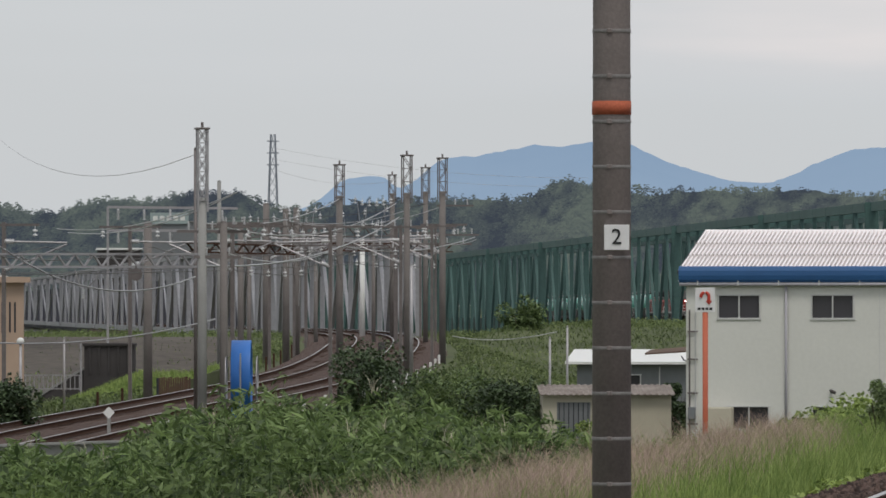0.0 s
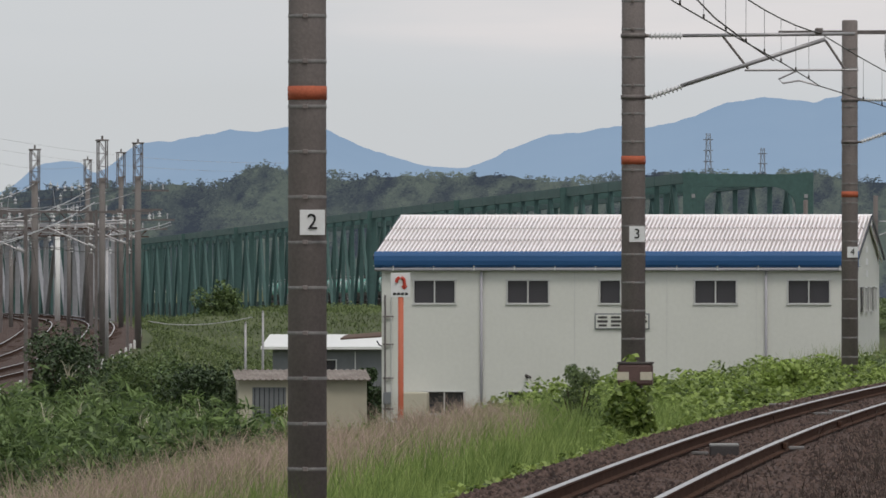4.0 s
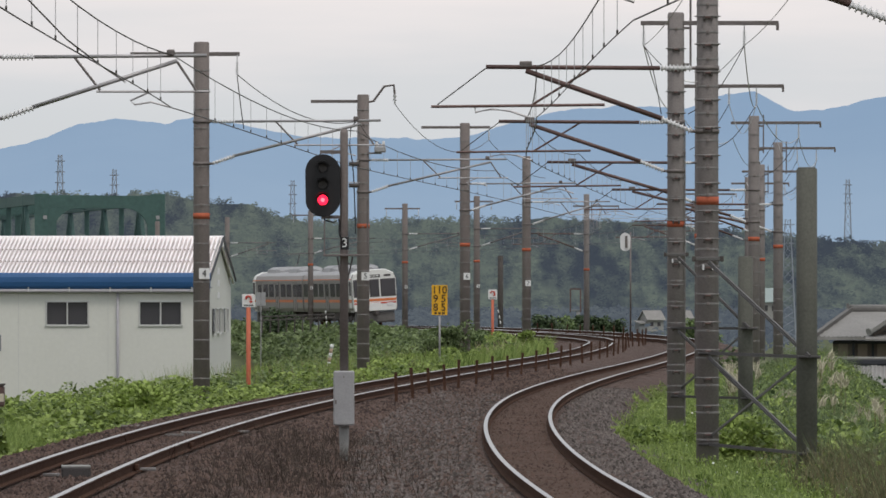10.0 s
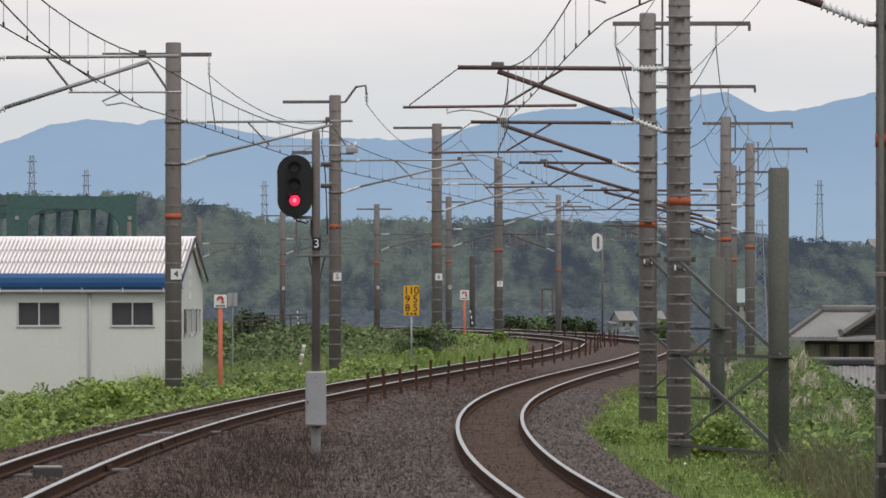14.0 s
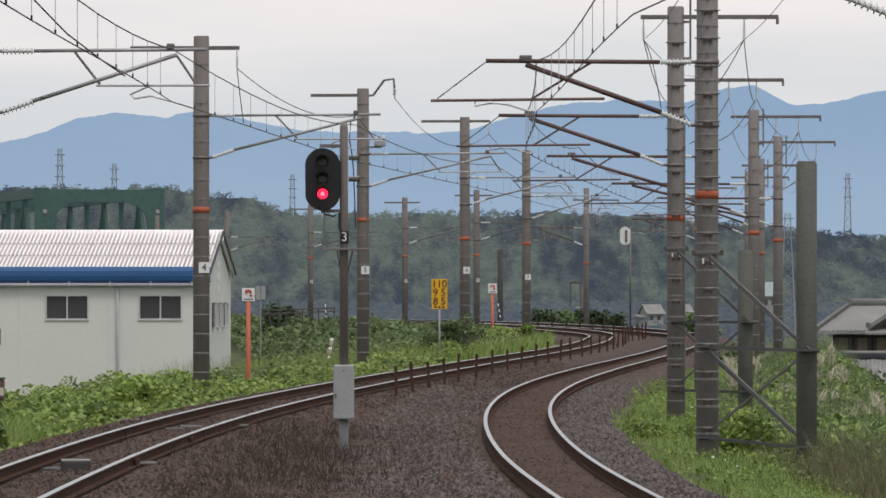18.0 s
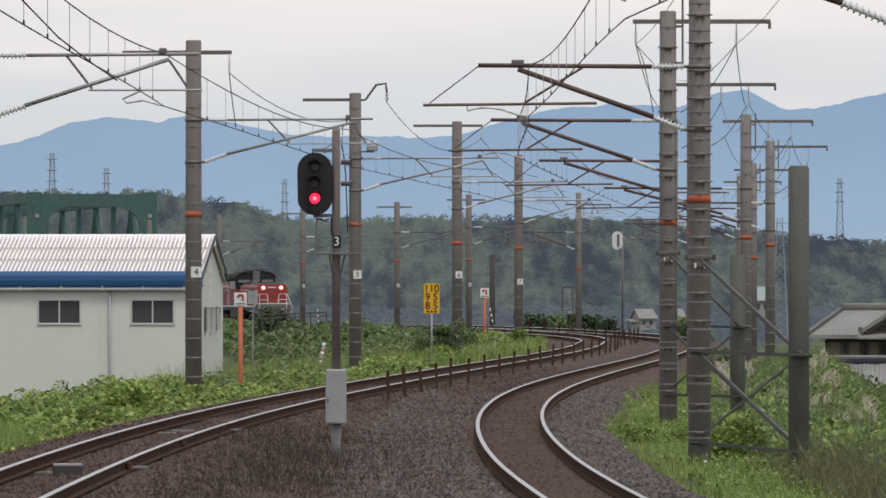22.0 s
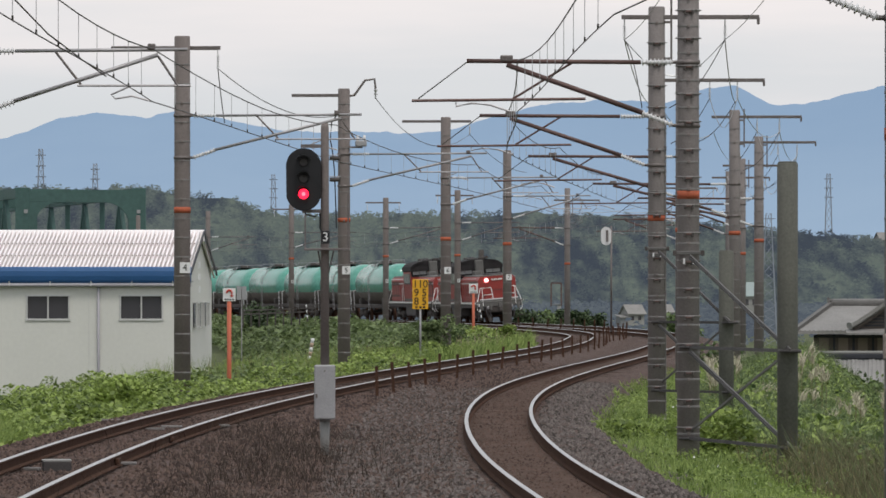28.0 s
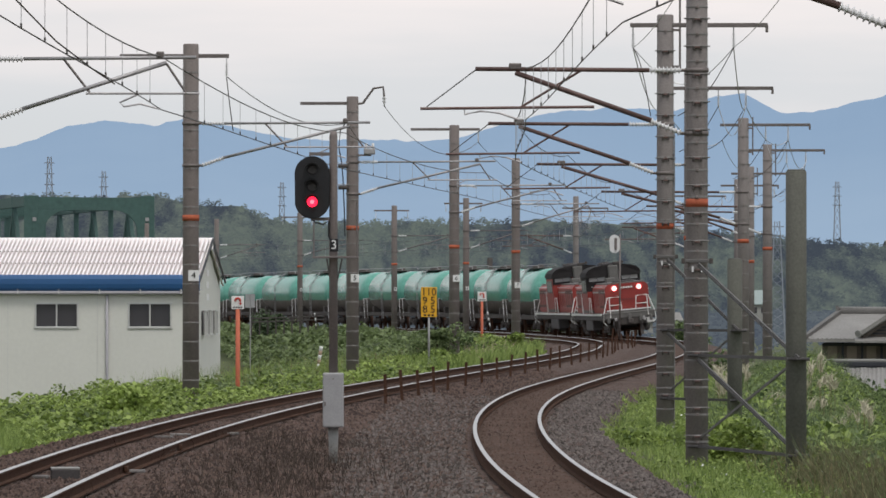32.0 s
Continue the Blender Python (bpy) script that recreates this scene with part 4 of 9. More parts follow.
for yk, up in ((226, 0), (250, 0), (276, 0), (313, 0.4)):
    p, d, r = frame_at(right_x, yk * KY, 2.9)
    line_pole((p.x, p.y), -1.2, 7.6 + up, 0.17, turn_to(right_x, yk * KY, -1), "concrete overhead line pole on the outside of the bend", 3.6, None, "", reach=2.8, outer=True, arms=((-1.9, 0.8, 7.3, (-1.7, -0.8)),), loops=((-1.7, -0.8, 0.5), (-0.8, -0.25, 0.25), (-1.7, 0.3, 0.2)), bands=0.8, simple=True)
for yk in (371, 392):
    p, d, r = frame_at(left_x, yk * KY, -2.8)
    line_pole((p.x, p.y), -1.2, 7.5, 0.17, turn_to(left_x, yk * KY, 1), "concrete overhead line pole beside the inner track", 3.6, 2.6, "", reach=2.8, bands=0.8, simple=True)


def stub_pole(p, base, top, r, label, material=M_CONC_STUB):
    t = thing("stub_pole", label, "pole", pose(p[0], p[1], 0), "bare stub poles")
    part("shaft", Shape().tube([(0, 0, base), (0, 0, top - 0.02), (0, 0, top)], [r, r, r * 0.9], 16), material, t)
    part("cap", Shape().tube([(0, 0, top), (0, 0, top + 0.02)], [r * 0.93, r * 0.8], 16), material, t)
    return t


STUB_A = (5.40, 109.34, 3.97)
STUB_B = (6.06, 147.67, 2.85)
STUB_C = (3.68, 478.93, 4.66)
stub_pole(STUB_A, -1.2, STUB_A[2], 0.155, "tall bare mossy concrete stub pole on the bank")
stub_pole(STUB_B, -1.2, STUB_B[2], 0.15, "bare concrete stub pole braced to a line pole")
stub_pole(STUB_C, -2.6, STUB_C[2], 0.18, "dark bare stub post beside the track", M_UNDER)


def brace_frame(a, b, zs, label):
    """Steel braces between a line pole and its stub: rails and crossed angles."""
    t = thing("cross_bracing", label, "bracing", group="steel braces")
    a, b = Vector((a[0], a[1], 0)), Vector((b[0], b[1], 0))
    u = (b - a).normalized()
    a, b = a + u * 0.1 - Vector((0, 0.2, 0)), b + u * 0.16 - Vector((0, 0.2, 0))

    def at(p, z):
        return Vector((p.x, p.y, z))
    for z in zs:
        part("rail_bar", Shape().beam(at(a, z), at(b, z), 0.03, 0.05), M_DARKBRACE, t)
    for za, zb in ((zs[1] + 1.45, zs[1] + 0.02), (zs[1] - 0.05, zs[0] + 0.04)):
        dg = part("diagonal", Shape().beam(at(a, za), at(b, zb), 0.025, 0.028), M_BRACE, t)
        part("flange", Shape().beam(at(a, za - 0.03) + Vector((0, -0.02, 0)), at(b, zb - 0.03) + Vector((0, -0.02, 0)), 0.06, 0.022), M_DARKBRACE, dg)
    part("diagonal", Shape().beam(at(a, zs[0] + 0.1) + Vector((0, 0.3, 0)), at(b, zs[1]) + Vector((0, 0.3, 0)), 0.02, 0.04), M_BRACE, t)
    for p in (a, b):
        for z in zs:
            part("collar", Shape().tube([(p.x, p.y + 0.2, z - 0.028), (p.x, p.y + 0.2, z + 0.02)], 0.172, 12), M_DARKBRACE, t)


brace_frame((4.17, 116.24, 6.78), STUB_A, (-0.27, 1.17), "crossed steel braces between pole and stub")
brace_frame((4.75, 150.45, 8.16), STUB_B, (0.02, 1.42), "crossed steel braces between pole and stub further off")


# ---------------------------------------------------------------- wires
def wire(name, pts, r, material, label, group="overhead wires"):
    return single(name, Shape().tube(pts, r, 4, False), material, label, "wire", None, group)


def catenary(xf, ks, cw, label, pull=()):
    pull = dict(pull)
    for i, (a, b) in enumerate(zip(ks[:-1], ks[1:])):
        a, b = a * KY, b * KY
        n = max(8, int((b - a) / 4))
        con, mes = [], []
        t = thing("catenary_span", label, "overhead wire", group="overhead wires")
        for k in range(n + 1):
            u = k / n
            y = a + (b - a) * u
            st = pull.get(i, 0.1) * (1 - u) + pull.get(i + 1, 0.1) * u + 0.12 * math.cos(math.pi * u) * (-1) ** i
            p, d, r = frame_at(xf, y, st)
            chord0, _, _ = frame_at(xf, a)
            chord1, _, _ = frame_at(xf, b)
            c = chord0.lerp(chord1, u) + r * st
            con.append((c.x, c.y, cw))
            mes.append((c.x, c.y, cw + 0.81 - 1.05 * u * (1 - u)))
        part("contact_wire", Shape().tube(con, 0.0095, 4, False), M_WIRE, t)
        part("messenger_wire", Shape().tube(mes, 0.0105, 4, False), M_WIRE, t)
        for k in range(1, n):
            part("dropper", Shape().tube([con[k], mes[k]], 0.005, 3, False), M_WIREL, t)
            if a < 200:
                part("dropper_clip", Shape().box(con[k][0], con[k][1], con[k][2] + 0.025, 0.022, 0.04, 0.055), M_WIRE, t)


LEFT_K = [18, 51, 82, 120, 158, 190, 226, 262, 292, 316, 342, 368, 392, 413]
RIGHT_K = [25, 55, 85, 110, 137, 168, 197, 226, 250, 276, 305, 332, 356, 384, 413]
catenary(left_x, LEFT_K, 4.95, "contact and messenger wires over the inner track", ((0, 0.3), (1, 0.34), (2, -0.12)))
wire("overlap_wire", [(-4.30, 99.0, 4.96), (-4.30, 92.0, 4.965), (-4.30, 83.7, 5.0), (-4.30, 76.0, 5.14), (-4.31, 69.0, 5.32), (-4.33, 60.0, 5.62)], 0.012, M_WIRE, "second contact wire rising away at an overlap")
catenary(right_x, RIGHT_K, 4.90, "contact and messenger wires over the outer track", ((0, 0.6), (1, 0.22), (2, 0.1)))


def sag(p0, p1, s, n=12):
    p0, p1 = Vector(p0), Vector(p1)
    return [p0.lerp(p1, k / n) - Vector((0, 0, 4 * s * (k / n) * (1 - k / n))) for k in range(n + 1)]


def side_pt(xf, k, o, z):
    p, d, r = frame_at(xf, k * KY, o)
    return (p.x, p.y, z)


# feeders from crossarm to crossarm
def beside(p, xf, o, z):
    """A point o to the right of a pole, square to its track."""
    r = frame_at(xf, p[1])[2]
    return (p[0] + r.x * o, p[1] + r.y * o, z)


for o, zs in ((1.4, (8.6, 7.2, 6.96, 7.02, 7.02)), (-0.66, (8.2, 7.2, 6.9, 7.0, 7.0))):
    pts = [beside(q[0], right_x, o if k else o + 1.0, z) for k, (q, z) in enumerate(zip(RIGHT[1:], zs))]
    pts += [side_pt(right_x, k, 2.9 + (1.7 if o > 0 else -0.6), 6.84) for k in (226, 250, 276, 313)]
    for k, (a, b) in enumerate(zip(pts[:-1], pts[1:])):
        wire("feeder_wire", sag(a, b, 0.3 if k == 0 else 0.5), 0.009 if k == 0 else 0.011, M_WIREL, "slack pale feeder wire on hanging insulators")
pts = [beside(q[0], left_x, 0.8, 7.02) for q in LEFT[2:]]
ends = [(p5[0] - 0.22, p5[1], 7.2), beside(LEFT[4][0], left_x, 0.85, 7.58)] + pts[3:]
pts[1], pts[2] = (p5[0] + 0.93, p5[1], 7.72), ends[1]
for a, b, low in zip(pts[:-1], ends, (0.4, 0.85, 0.3)):
    wire("feeder_wire", sag(a, b, low), 0.012, M_WIRE, "dark feeder wire between the pole heads")
drop_in = thing("cable_drop", "dark cable looping down a pole past two insulators", "cable", pose(p5[0], p5[1], 0), "pole fittings")
part("cable", Shape().tube([(-0.22, -0.1, 7.2), (-0.36, -0.12, 7.0), (-0.4, -0.12, 6.5), (-0.33, -0.12, 6.1), (-0.28, -0.12, 5.6), (-0.24, -0.12, 4.6), (-0.22, -0.12, 3.9)], 0.02, 6), M_BLACK, drop_in)
for gz in (5.95, 5.32):
    part("insulator", Shape().tube([(-0.42, -0.14, gz), (-0.12, -0.14, gz)], 0.065, 10), M_UNDER, drop_in)
    part("insulator_bolt", Shape().tube([(-0.46, -0.14, gz + 0.09), (-0.1, -0.14, gz + 0.09)], 0.012, 5), M_GALV, drop_in)
part("end_insulator", Shape().tube([(0.93, 0.1, 8.02), (0.93, 0.1, 7.94), (0.93, 0.1, 7.9), (0.93, 0.1, 7.84), (0.93, 0.1, 7.8), (0.93, 0.1, 7.72)], [0.02, 0.06, 0.02, 0.06, 0.02, 0.02], 8), M_INSUL, drop_in)
switch = thing("pole_switch", "small grey switch box on a pole bracket", "switch", pose(p5[0], p5[1], 0), "pole fittings")
part("case", Shape().box(0.5, -0.1, 6.38, 0.34, 0.26, 0.18, 0.03), M_BOXGREY, switch)
part("bushing", Shape().tube([(0.4, -0.1, 6.46), (0.4, -0.1, 6.62)], 0.04, 8), M_INSUL, switch)
part("bushing", Shape().tube([(0.6, -0.1, 6.46), (0.6, -0.1, 6.62)], 0.04, 8), M_INSUL, switch)
part("bracket_bar", Shape().box(0.3, -0.1, 6.27, 0.5, 0.06, 0.05), M_STEEL, switch)
# short jumpers by the inner poles
for q in (LEFT[2],):
    wire("jumper_wire", hang_curve(beside(q[0], left_x, 0.8, 7.0), beside(q[0], left_x, 0.95, 5.8), 0.05), 0.011, M_WIRE, "short dark jumper cable beside a pole")


# ---------------------------------------------------------------- signal and lineside signs
def colour_signal():
    p = (-1.49, 109.46, 2.08)
    s = thing("railway_signal", "black oval colour light signal showing red", "signal", pose(p[0], p[1], 0))
    part("post", Shape().tube([(0, 0, 0.95), (0, 0, 4.5), (0, 0, 4.56)], [0.066, 0.06, 0.045], 12), M_CONC, s)
    part("post_foot", Shape().tube([(0, 0, -0.42), (0, 0, 0.16)], [0.062, 0.082], 10), M_PALEWALL, s, "pale weathered post foot")
    box = part("relay_box", Shape().box(0.0, -0.1, 0.555, 0.31, 0.24, 0.81, 0.02), M_BOXGREY, s, "grey steel relay box")
    part("latch", Shape().box(-0.12, -0.225, 0.5, 0.03, 0.02, 0.06, 0.005), M_STEEL, box)
    part("rivet", Shape().cyl((0, -0.23, 0.87), (0, -0.22, 0.87), 0.012), M_STEEL, box)
    out = []
    for k in range(28):
        a = 2 * math.pi * k / 28
        out.append((-0.315 + 0.262 * math.cos(a), -0.1, 3.72 + 0.262 * math.sin(a) + (0.205 if math.sin(a) >= 0 else -0.205)))
    board = part("backboard", Shape().slab(out, 0.05, (0, 1, 0)), M_BLACK, s)
    part("housing", Shape().box(-0.315, 0.04, 3.72, 0.3, 0.22, 0.72, 0.03), M_BLACK, s)
    for z, m, nm in ((3.98, M_LBLACK, "lens"), (3.73, M_LBLACK, "lens"), (3.505, M_LAMP_RED, "red_lens")):
        part(nm, Shape().tube([(-0.315, -0.11, z), (-0.315, -0.135, z)], [0.078, 0.07] if m == M_LAMP_RED else [0.066, 0.058], 16), m, board, "glowing red lens" if m == M_LAMP_RED else "unlit dark lens")
        hood = Shape()
        ring = []
        for yy in (-0.11, -0.3):
            ring.append([(-0.315 + 0.11 * math.cos(a), yy, z + 0.11 * math.sin(a)) for a in (math.radians(20 + 14 * k) for k in range(11))])
        hood.rings(ring, False, False)
        part("hood", hood, M_BLACK, board)
    part("lens_core", Shape().tube([(-0.315, -0.136, 3.505), (-0.315, -0.14, 3.505)], [0.03, 0.02], 12), M_LAMP_CORE, board)
    part("cable", Shape().tube([(-0.32, 0, 3.28), (-0.28, -0.02, 3.2), (-0.15, -0.02, 3.17), (-0.07, -0.03, 3.22), (-0.07, -0.05, 3.0), (-0.03, -0.08, 2.9)], 0.014, 6), M_BLACK, s)
    part("arm", Shape().beam((-0.36, 0, 4.22), (0.05, 0, 4.22), 0.05, 0.05), M_STEEL, s)
    part("arm", Shape().beam((-0.34, 0, 3.25), (0.05, 0, 3.25), 0.05, 0.05), M_STEEL, s)
    pl = part("number_plate", Shape().box(0.01, -0.075, 2.86, 0.125, 0.012, 0.19, 0.004), M_BLACK, s)
    lettering("numeral", "3", 0.19, M_WHITE, pl, pose(0.01, -0.085, 2.86), "white numeral")
    part("step_plate", Shape().box(0.03, -0.05, 2.68, 0.68, 0.3, 0.03, 0.005), M_STEEL, s)
    for x in (-0.29, 0.35):
        part("step_rail", Shape().tube([(x, -0.18, 2.68), (x, -0.18, 3.5 if x > 0 else 3.2)], 0.012, 5), M_STEEL, s)
    for x in (-0.1, 0.13):
        part("step_stay", Shape().tube([(x, 0, 2.66), (x * 0.4, 0, 2.3)], 0.012, 5), M_STEEL, s)


colour_signal()


def speed_sign():
    p = (-0.15, 246.32, 1.93)
    s = thing("speed_sign", "yellow speed limit board with black numerals", "sign", pose(p[0], p[1], p[2]))
    bd = part("board", Shape().box(0, 0, 0, 0.53, 0.02, 1.0, 0.01), M_YELLOW, s)
    for k, tx in enumerate(("110", "95", "85")):
        for i, ch in enumerate(tx):
            lettering("numeral", ch, 0.36, M_BLACK, bd, pose((i - (len(tx) - 1) / 2) * (0.17 if k == 0 else 0.26), -0.02, 0.33 - 0.29 * k), "black numeral")
    for x in (-0.13, 0.0, 0.13):
        part("small_writing_bar", Shape().box(x, -0.012, -0.44, 0.08, 0.005, 0.06), M_BLACK, bd)
    part("post", Shape().tube([(0, 0.05, -3.0), (0, 0.05, 0.4)], 0.035, 8), M_GALV, s)


speed_sign()


def turn_sign(p, base, w, h, label, two=False):
    s = thing("evacuation_sign", label, "sign", pose(p[0], p[1], p[2]), "orange sign posts")
    part("post", Shape().tube([(0, 0.05, base - p[2]), (0, 0.05, -h / 2)], 0.06, 10), M_POSTOR, s, "orange painted post")
    bd = part("board", Shape().box(0, 0, 0, w, 0.02, h, 0.01), M_WHITE, s)
    a = Shape()
    r = w * 0.2
    pts = [(-r * 1.1, -0.02, h * 0.1)] + [(r * math.cos(t), -0.02, h * 0.14 + r * math.sin(t)) for t in (math.pi - math.pi * k / 10 for k in range(11))] + [(r, -0.02, h * -0.08)]
    a.tube(pts, w * 0.085, 5)
    a.slab([(r - w * 0.17, -0.014, -h * 0.04), (r + w * 0.17, -0.014, -h * 0.04), (r, -0.014, -h * 0.2)], 0.012, (0, -1, 0))
    part("arrow", a, M_RED_ARROW, bd, "red bent arrow")
    for k in range(4):
        part("writing_bar", Shape().box((k - 1.5) * w * 0.2, -0.014, -h * 0.36, w * 0.15, 0.006, h * 0.1), M_BLACK, bd)


turn_sign((-14.66, 155.31, 1.85), -3.2, 0.42, 0.52, "orange post with a white bent-arrow board by the factory")
turn_sign((-5.10, 191.51, 1.95), -2.0, 0.33, 0.34, "orange post with a white bent-arrow board on the bank")
turn_sign((2.10, 317.47, 2.13), -1.0, 0.38, 0.42, "small orange post with a white bent-arrow board")


def board_sign():
    p = (-5.99, 239.40, 1.97)
    s = thing("route_board", "grey double board on a thin post in the weeds", "sign", pose(p[0], p[1], p[2]))
    for x in (-0.07, 0.1):
        part("board", Shape().box(x, 0, 0, 0.15, 0.02, 0.44, 0.006), M_BOXGREY, s)
    part("post", Shape().tube([(0.02, 0.03, -3.0), (0.02, 0.03, 0.2)], 0.02, 6), M_GALV, s)


board_sign()


def stake_fence():
    f = thing("stake_fence", "rusty iron stakes strung along between the tracks", "fence")
    rng = random.Random(3)
    off = spline([(157, 1.3), (290, 1.3), (318, 1.35), (345, 2.2), (375, 2.6), (440, 2.6)])
    y = 157.5
    while y < 428:
        p, d, _ = frame_at(left_x, y, float(off(y)))
        z = float(rail_z(y)) - (0.35 if y < 300 else 0.2)
        tall = (0.82 if y < 300 else 0.68) + rng.uniform(-0.06, 0.05)
        part("stake", Shape().beam((p.x + rng.uniform(-0.03, 0.03), p.y, z), (p.x + rng.uniform(-0.05, 0.05), p.y, z + tall), 0.07, 0.06), M_RAIL, f)
        y += (6.0 if y < 180 else 7.4 if y < 318 else 6.4) * d.y


stake_fence()


def far_signal():
    p = (9.05, 366.63, 4.76)
    s = thing("signal_back", "white oval back of a far signal on its post", "signal", pose(p[0], p[1], p[2]))
    out = [(0.26 * math.cos(2 * math.pi * k / 20), 0, 0.26 * math.sin(2 * math.pi * k / 20) + (0.2 if math.sin(2 * math.pi * k / 20) >= 0 else -0.2)) for k in range(20)]
    part("backboard", Shape().slab(out, 0.06, (0, 1, 0)), M_INSUL, s)
    part("slot", Shape().box(0.05, -0.03, 0, 0.12, 0.06, 0.6, 0.02), M_STEEL, s)
    part("post", Shape().tube([(0.26, 0.05, -4.8), (0.26, 0.05, 0.5)], 0.045, 8), M_STEEL, s)


far_signal()


def relay_frame():
    p = (8.42, 472.03, 1.10)
    s = thing("relay_cabinet", "small grey lineside cabinet on a post", "cabinet", pose(p[0], p[1], p[2]))
    for x in (-0.3, 0.35):
        part("upright", Shape().beam((x, 0, -0.1), (x, 0, 1.4), 0.09, 0.09), M_TUBE, s)
    part("crossbar", Shape().beam((-0.3, 0, 1.4), (0.35, 0, 1.4), 0.09, 0.09), M_TUBE, s)
    part("cabinet_box", Shape().box(0.02, 0, 0.02, 0.62, 0.3, 0.1, 0.02), M_GREYWALL, s)
    part("post", Shape().box(0.2, 0, -0.95, 0.24, 0.2, 1.9, 0.02), M_BOXGREY, s)


relay_frame()


def striped_stake(p, lean, h, group, dark=M_LBLACK, r=0.03, words="thin leaning stake with dark and white bands"):
    s = thing("striped_stake", words, "stake", pose(p[0], p[1], p[2], 0, lean, 0), group)
    for k in range(6):
        part("white_band" if k % 2 else "dark_band", Shape().tube([(0, 0, h * k / 6), (0, 0, h * (k + 1) / 6)], r, 8), M_WHITE if k % 2 else dark, s)


striped_stake((-3.69, 232.60, -0.3), 10, 0.85, "striped stakes", M_BEIGE, 0.055, "leaning stake with tan and white bands in the creepers")
striped_stake((-6.54, 410.47, 0.34), -6, 0.9, "striped stakes")
striped_stake((2.66, 342.09, 0.63), -10, 0.8, "striped stakes")


def pole_box():
    p = (-6.91, 110.63, 0.57)
    s = thing("pole_box", "dark box with white labels tied to a pole", "box", pose(p[0], p[1] - 0.35, p[2]))
    part("case", Shape().box(0.05, 0, 0, 0.52, 0.3, 0.32, 0.03), M_TUBE, s)
    part("lid", Shape().box(0.05, 0, 0.175, 0.54, 0.32, 0.03, 0.01), M_UNDER, s)
    for x in (-0.13, 0.22):
        part("label_plate", Shape().box(x, -0.156, -0.02, 0.18, 0.01, 0.12, 0.004), M_CREAM, s)
    part("stand", Shape().box(0.05, 0.05, -0.55, 0.16, 0.16, 0.9, 0.01), M_UNDER, s)


pole_box()


def track_gear():
    """Joint bonds and a small crossing bar in the inner track."""
    for x, y, w, dp, hh, turn in ((-4.58, 91.4, 0.36, 0.5, 0.13, 4),):
        t = thing("track_block", "pale weathered block lying between the rails", "track fitting", pose(x, y, -0.12, 0, 0, turn), "track fittings")
        part("block", Shape().box(0, 0, 0, w, dp, hh, 0.015), M_DARKWALL, t)
        part("top_plate", Shape().box(0, 0, hh / 2 + 0.012, w, dp, 0.024, 0.006), M_PALEWALL, t, "pale top plate")
    for x, y, w, turn in ((-4.86, 91.0, 0.2, -25), (-3.82, 94.0, 0.27, 3), (-3.36, 120.0, 0.36, 4), (-4.3, 117.0, 0.3, -18), (-4.1, 119.0, 0.34, 8), (-5.3, 125.0, 0.4, 3), (-5.2, 95.5, 0.22, -6)):
        single("bond_bar", Shape().box(0, 0, 0, w, 0.1, 0.04, 0.012), M_BAND, "short grey steel bar lying beside a rail", "track fitting", pose(x, y, -0.14, 0, 0, turn), "track fittings")
    for k in (68, 78):
        for o in (-0.67, 0.67):
            p, d, r = frame_at(left_x, k * KY, o * 0.92)
            single("rail_joint", Shape().box(0, 0, 0, 0.05, 0.5, 0.07, 0.01), M_RAIL, "bolted rail joint plate", "track fitting", pose(p.x, p.y, -0.09, 0, 0, math.degrees(math.atan2(-d.x, d.y))), "track fittings")


track_gear()


# ---------------------------------------------------------------- the white factory
def window(parent, x, y, z, w, h, turn=0, panes=2):
    m = pose(x, y, z, 0, 0, turn)
    win = part("window", Shape().box(0, 0.1, 0, w, 0.03, h), M_GLASS, parent, "", m)
    t = 0.05
    for sx, sz, cx, cz in ((w + 0.1, t, 0, h / 2), (w + 0.1, t + 0.02, 0, -h / 2), (t, h, -w / 2, 0), (t, h, w / 2, 0)):
        part("window_frame", Shape().box(cx, -0.01, cz, sx, 0.06, sz, 0.008), M_ALU, win)
    for k in range(1, panes):
        part("mullion", Shape().box(-w / 2 + w * k / panes, 0.0, 0, 0.045, 0.04, h), M_ALU, win)
    return win


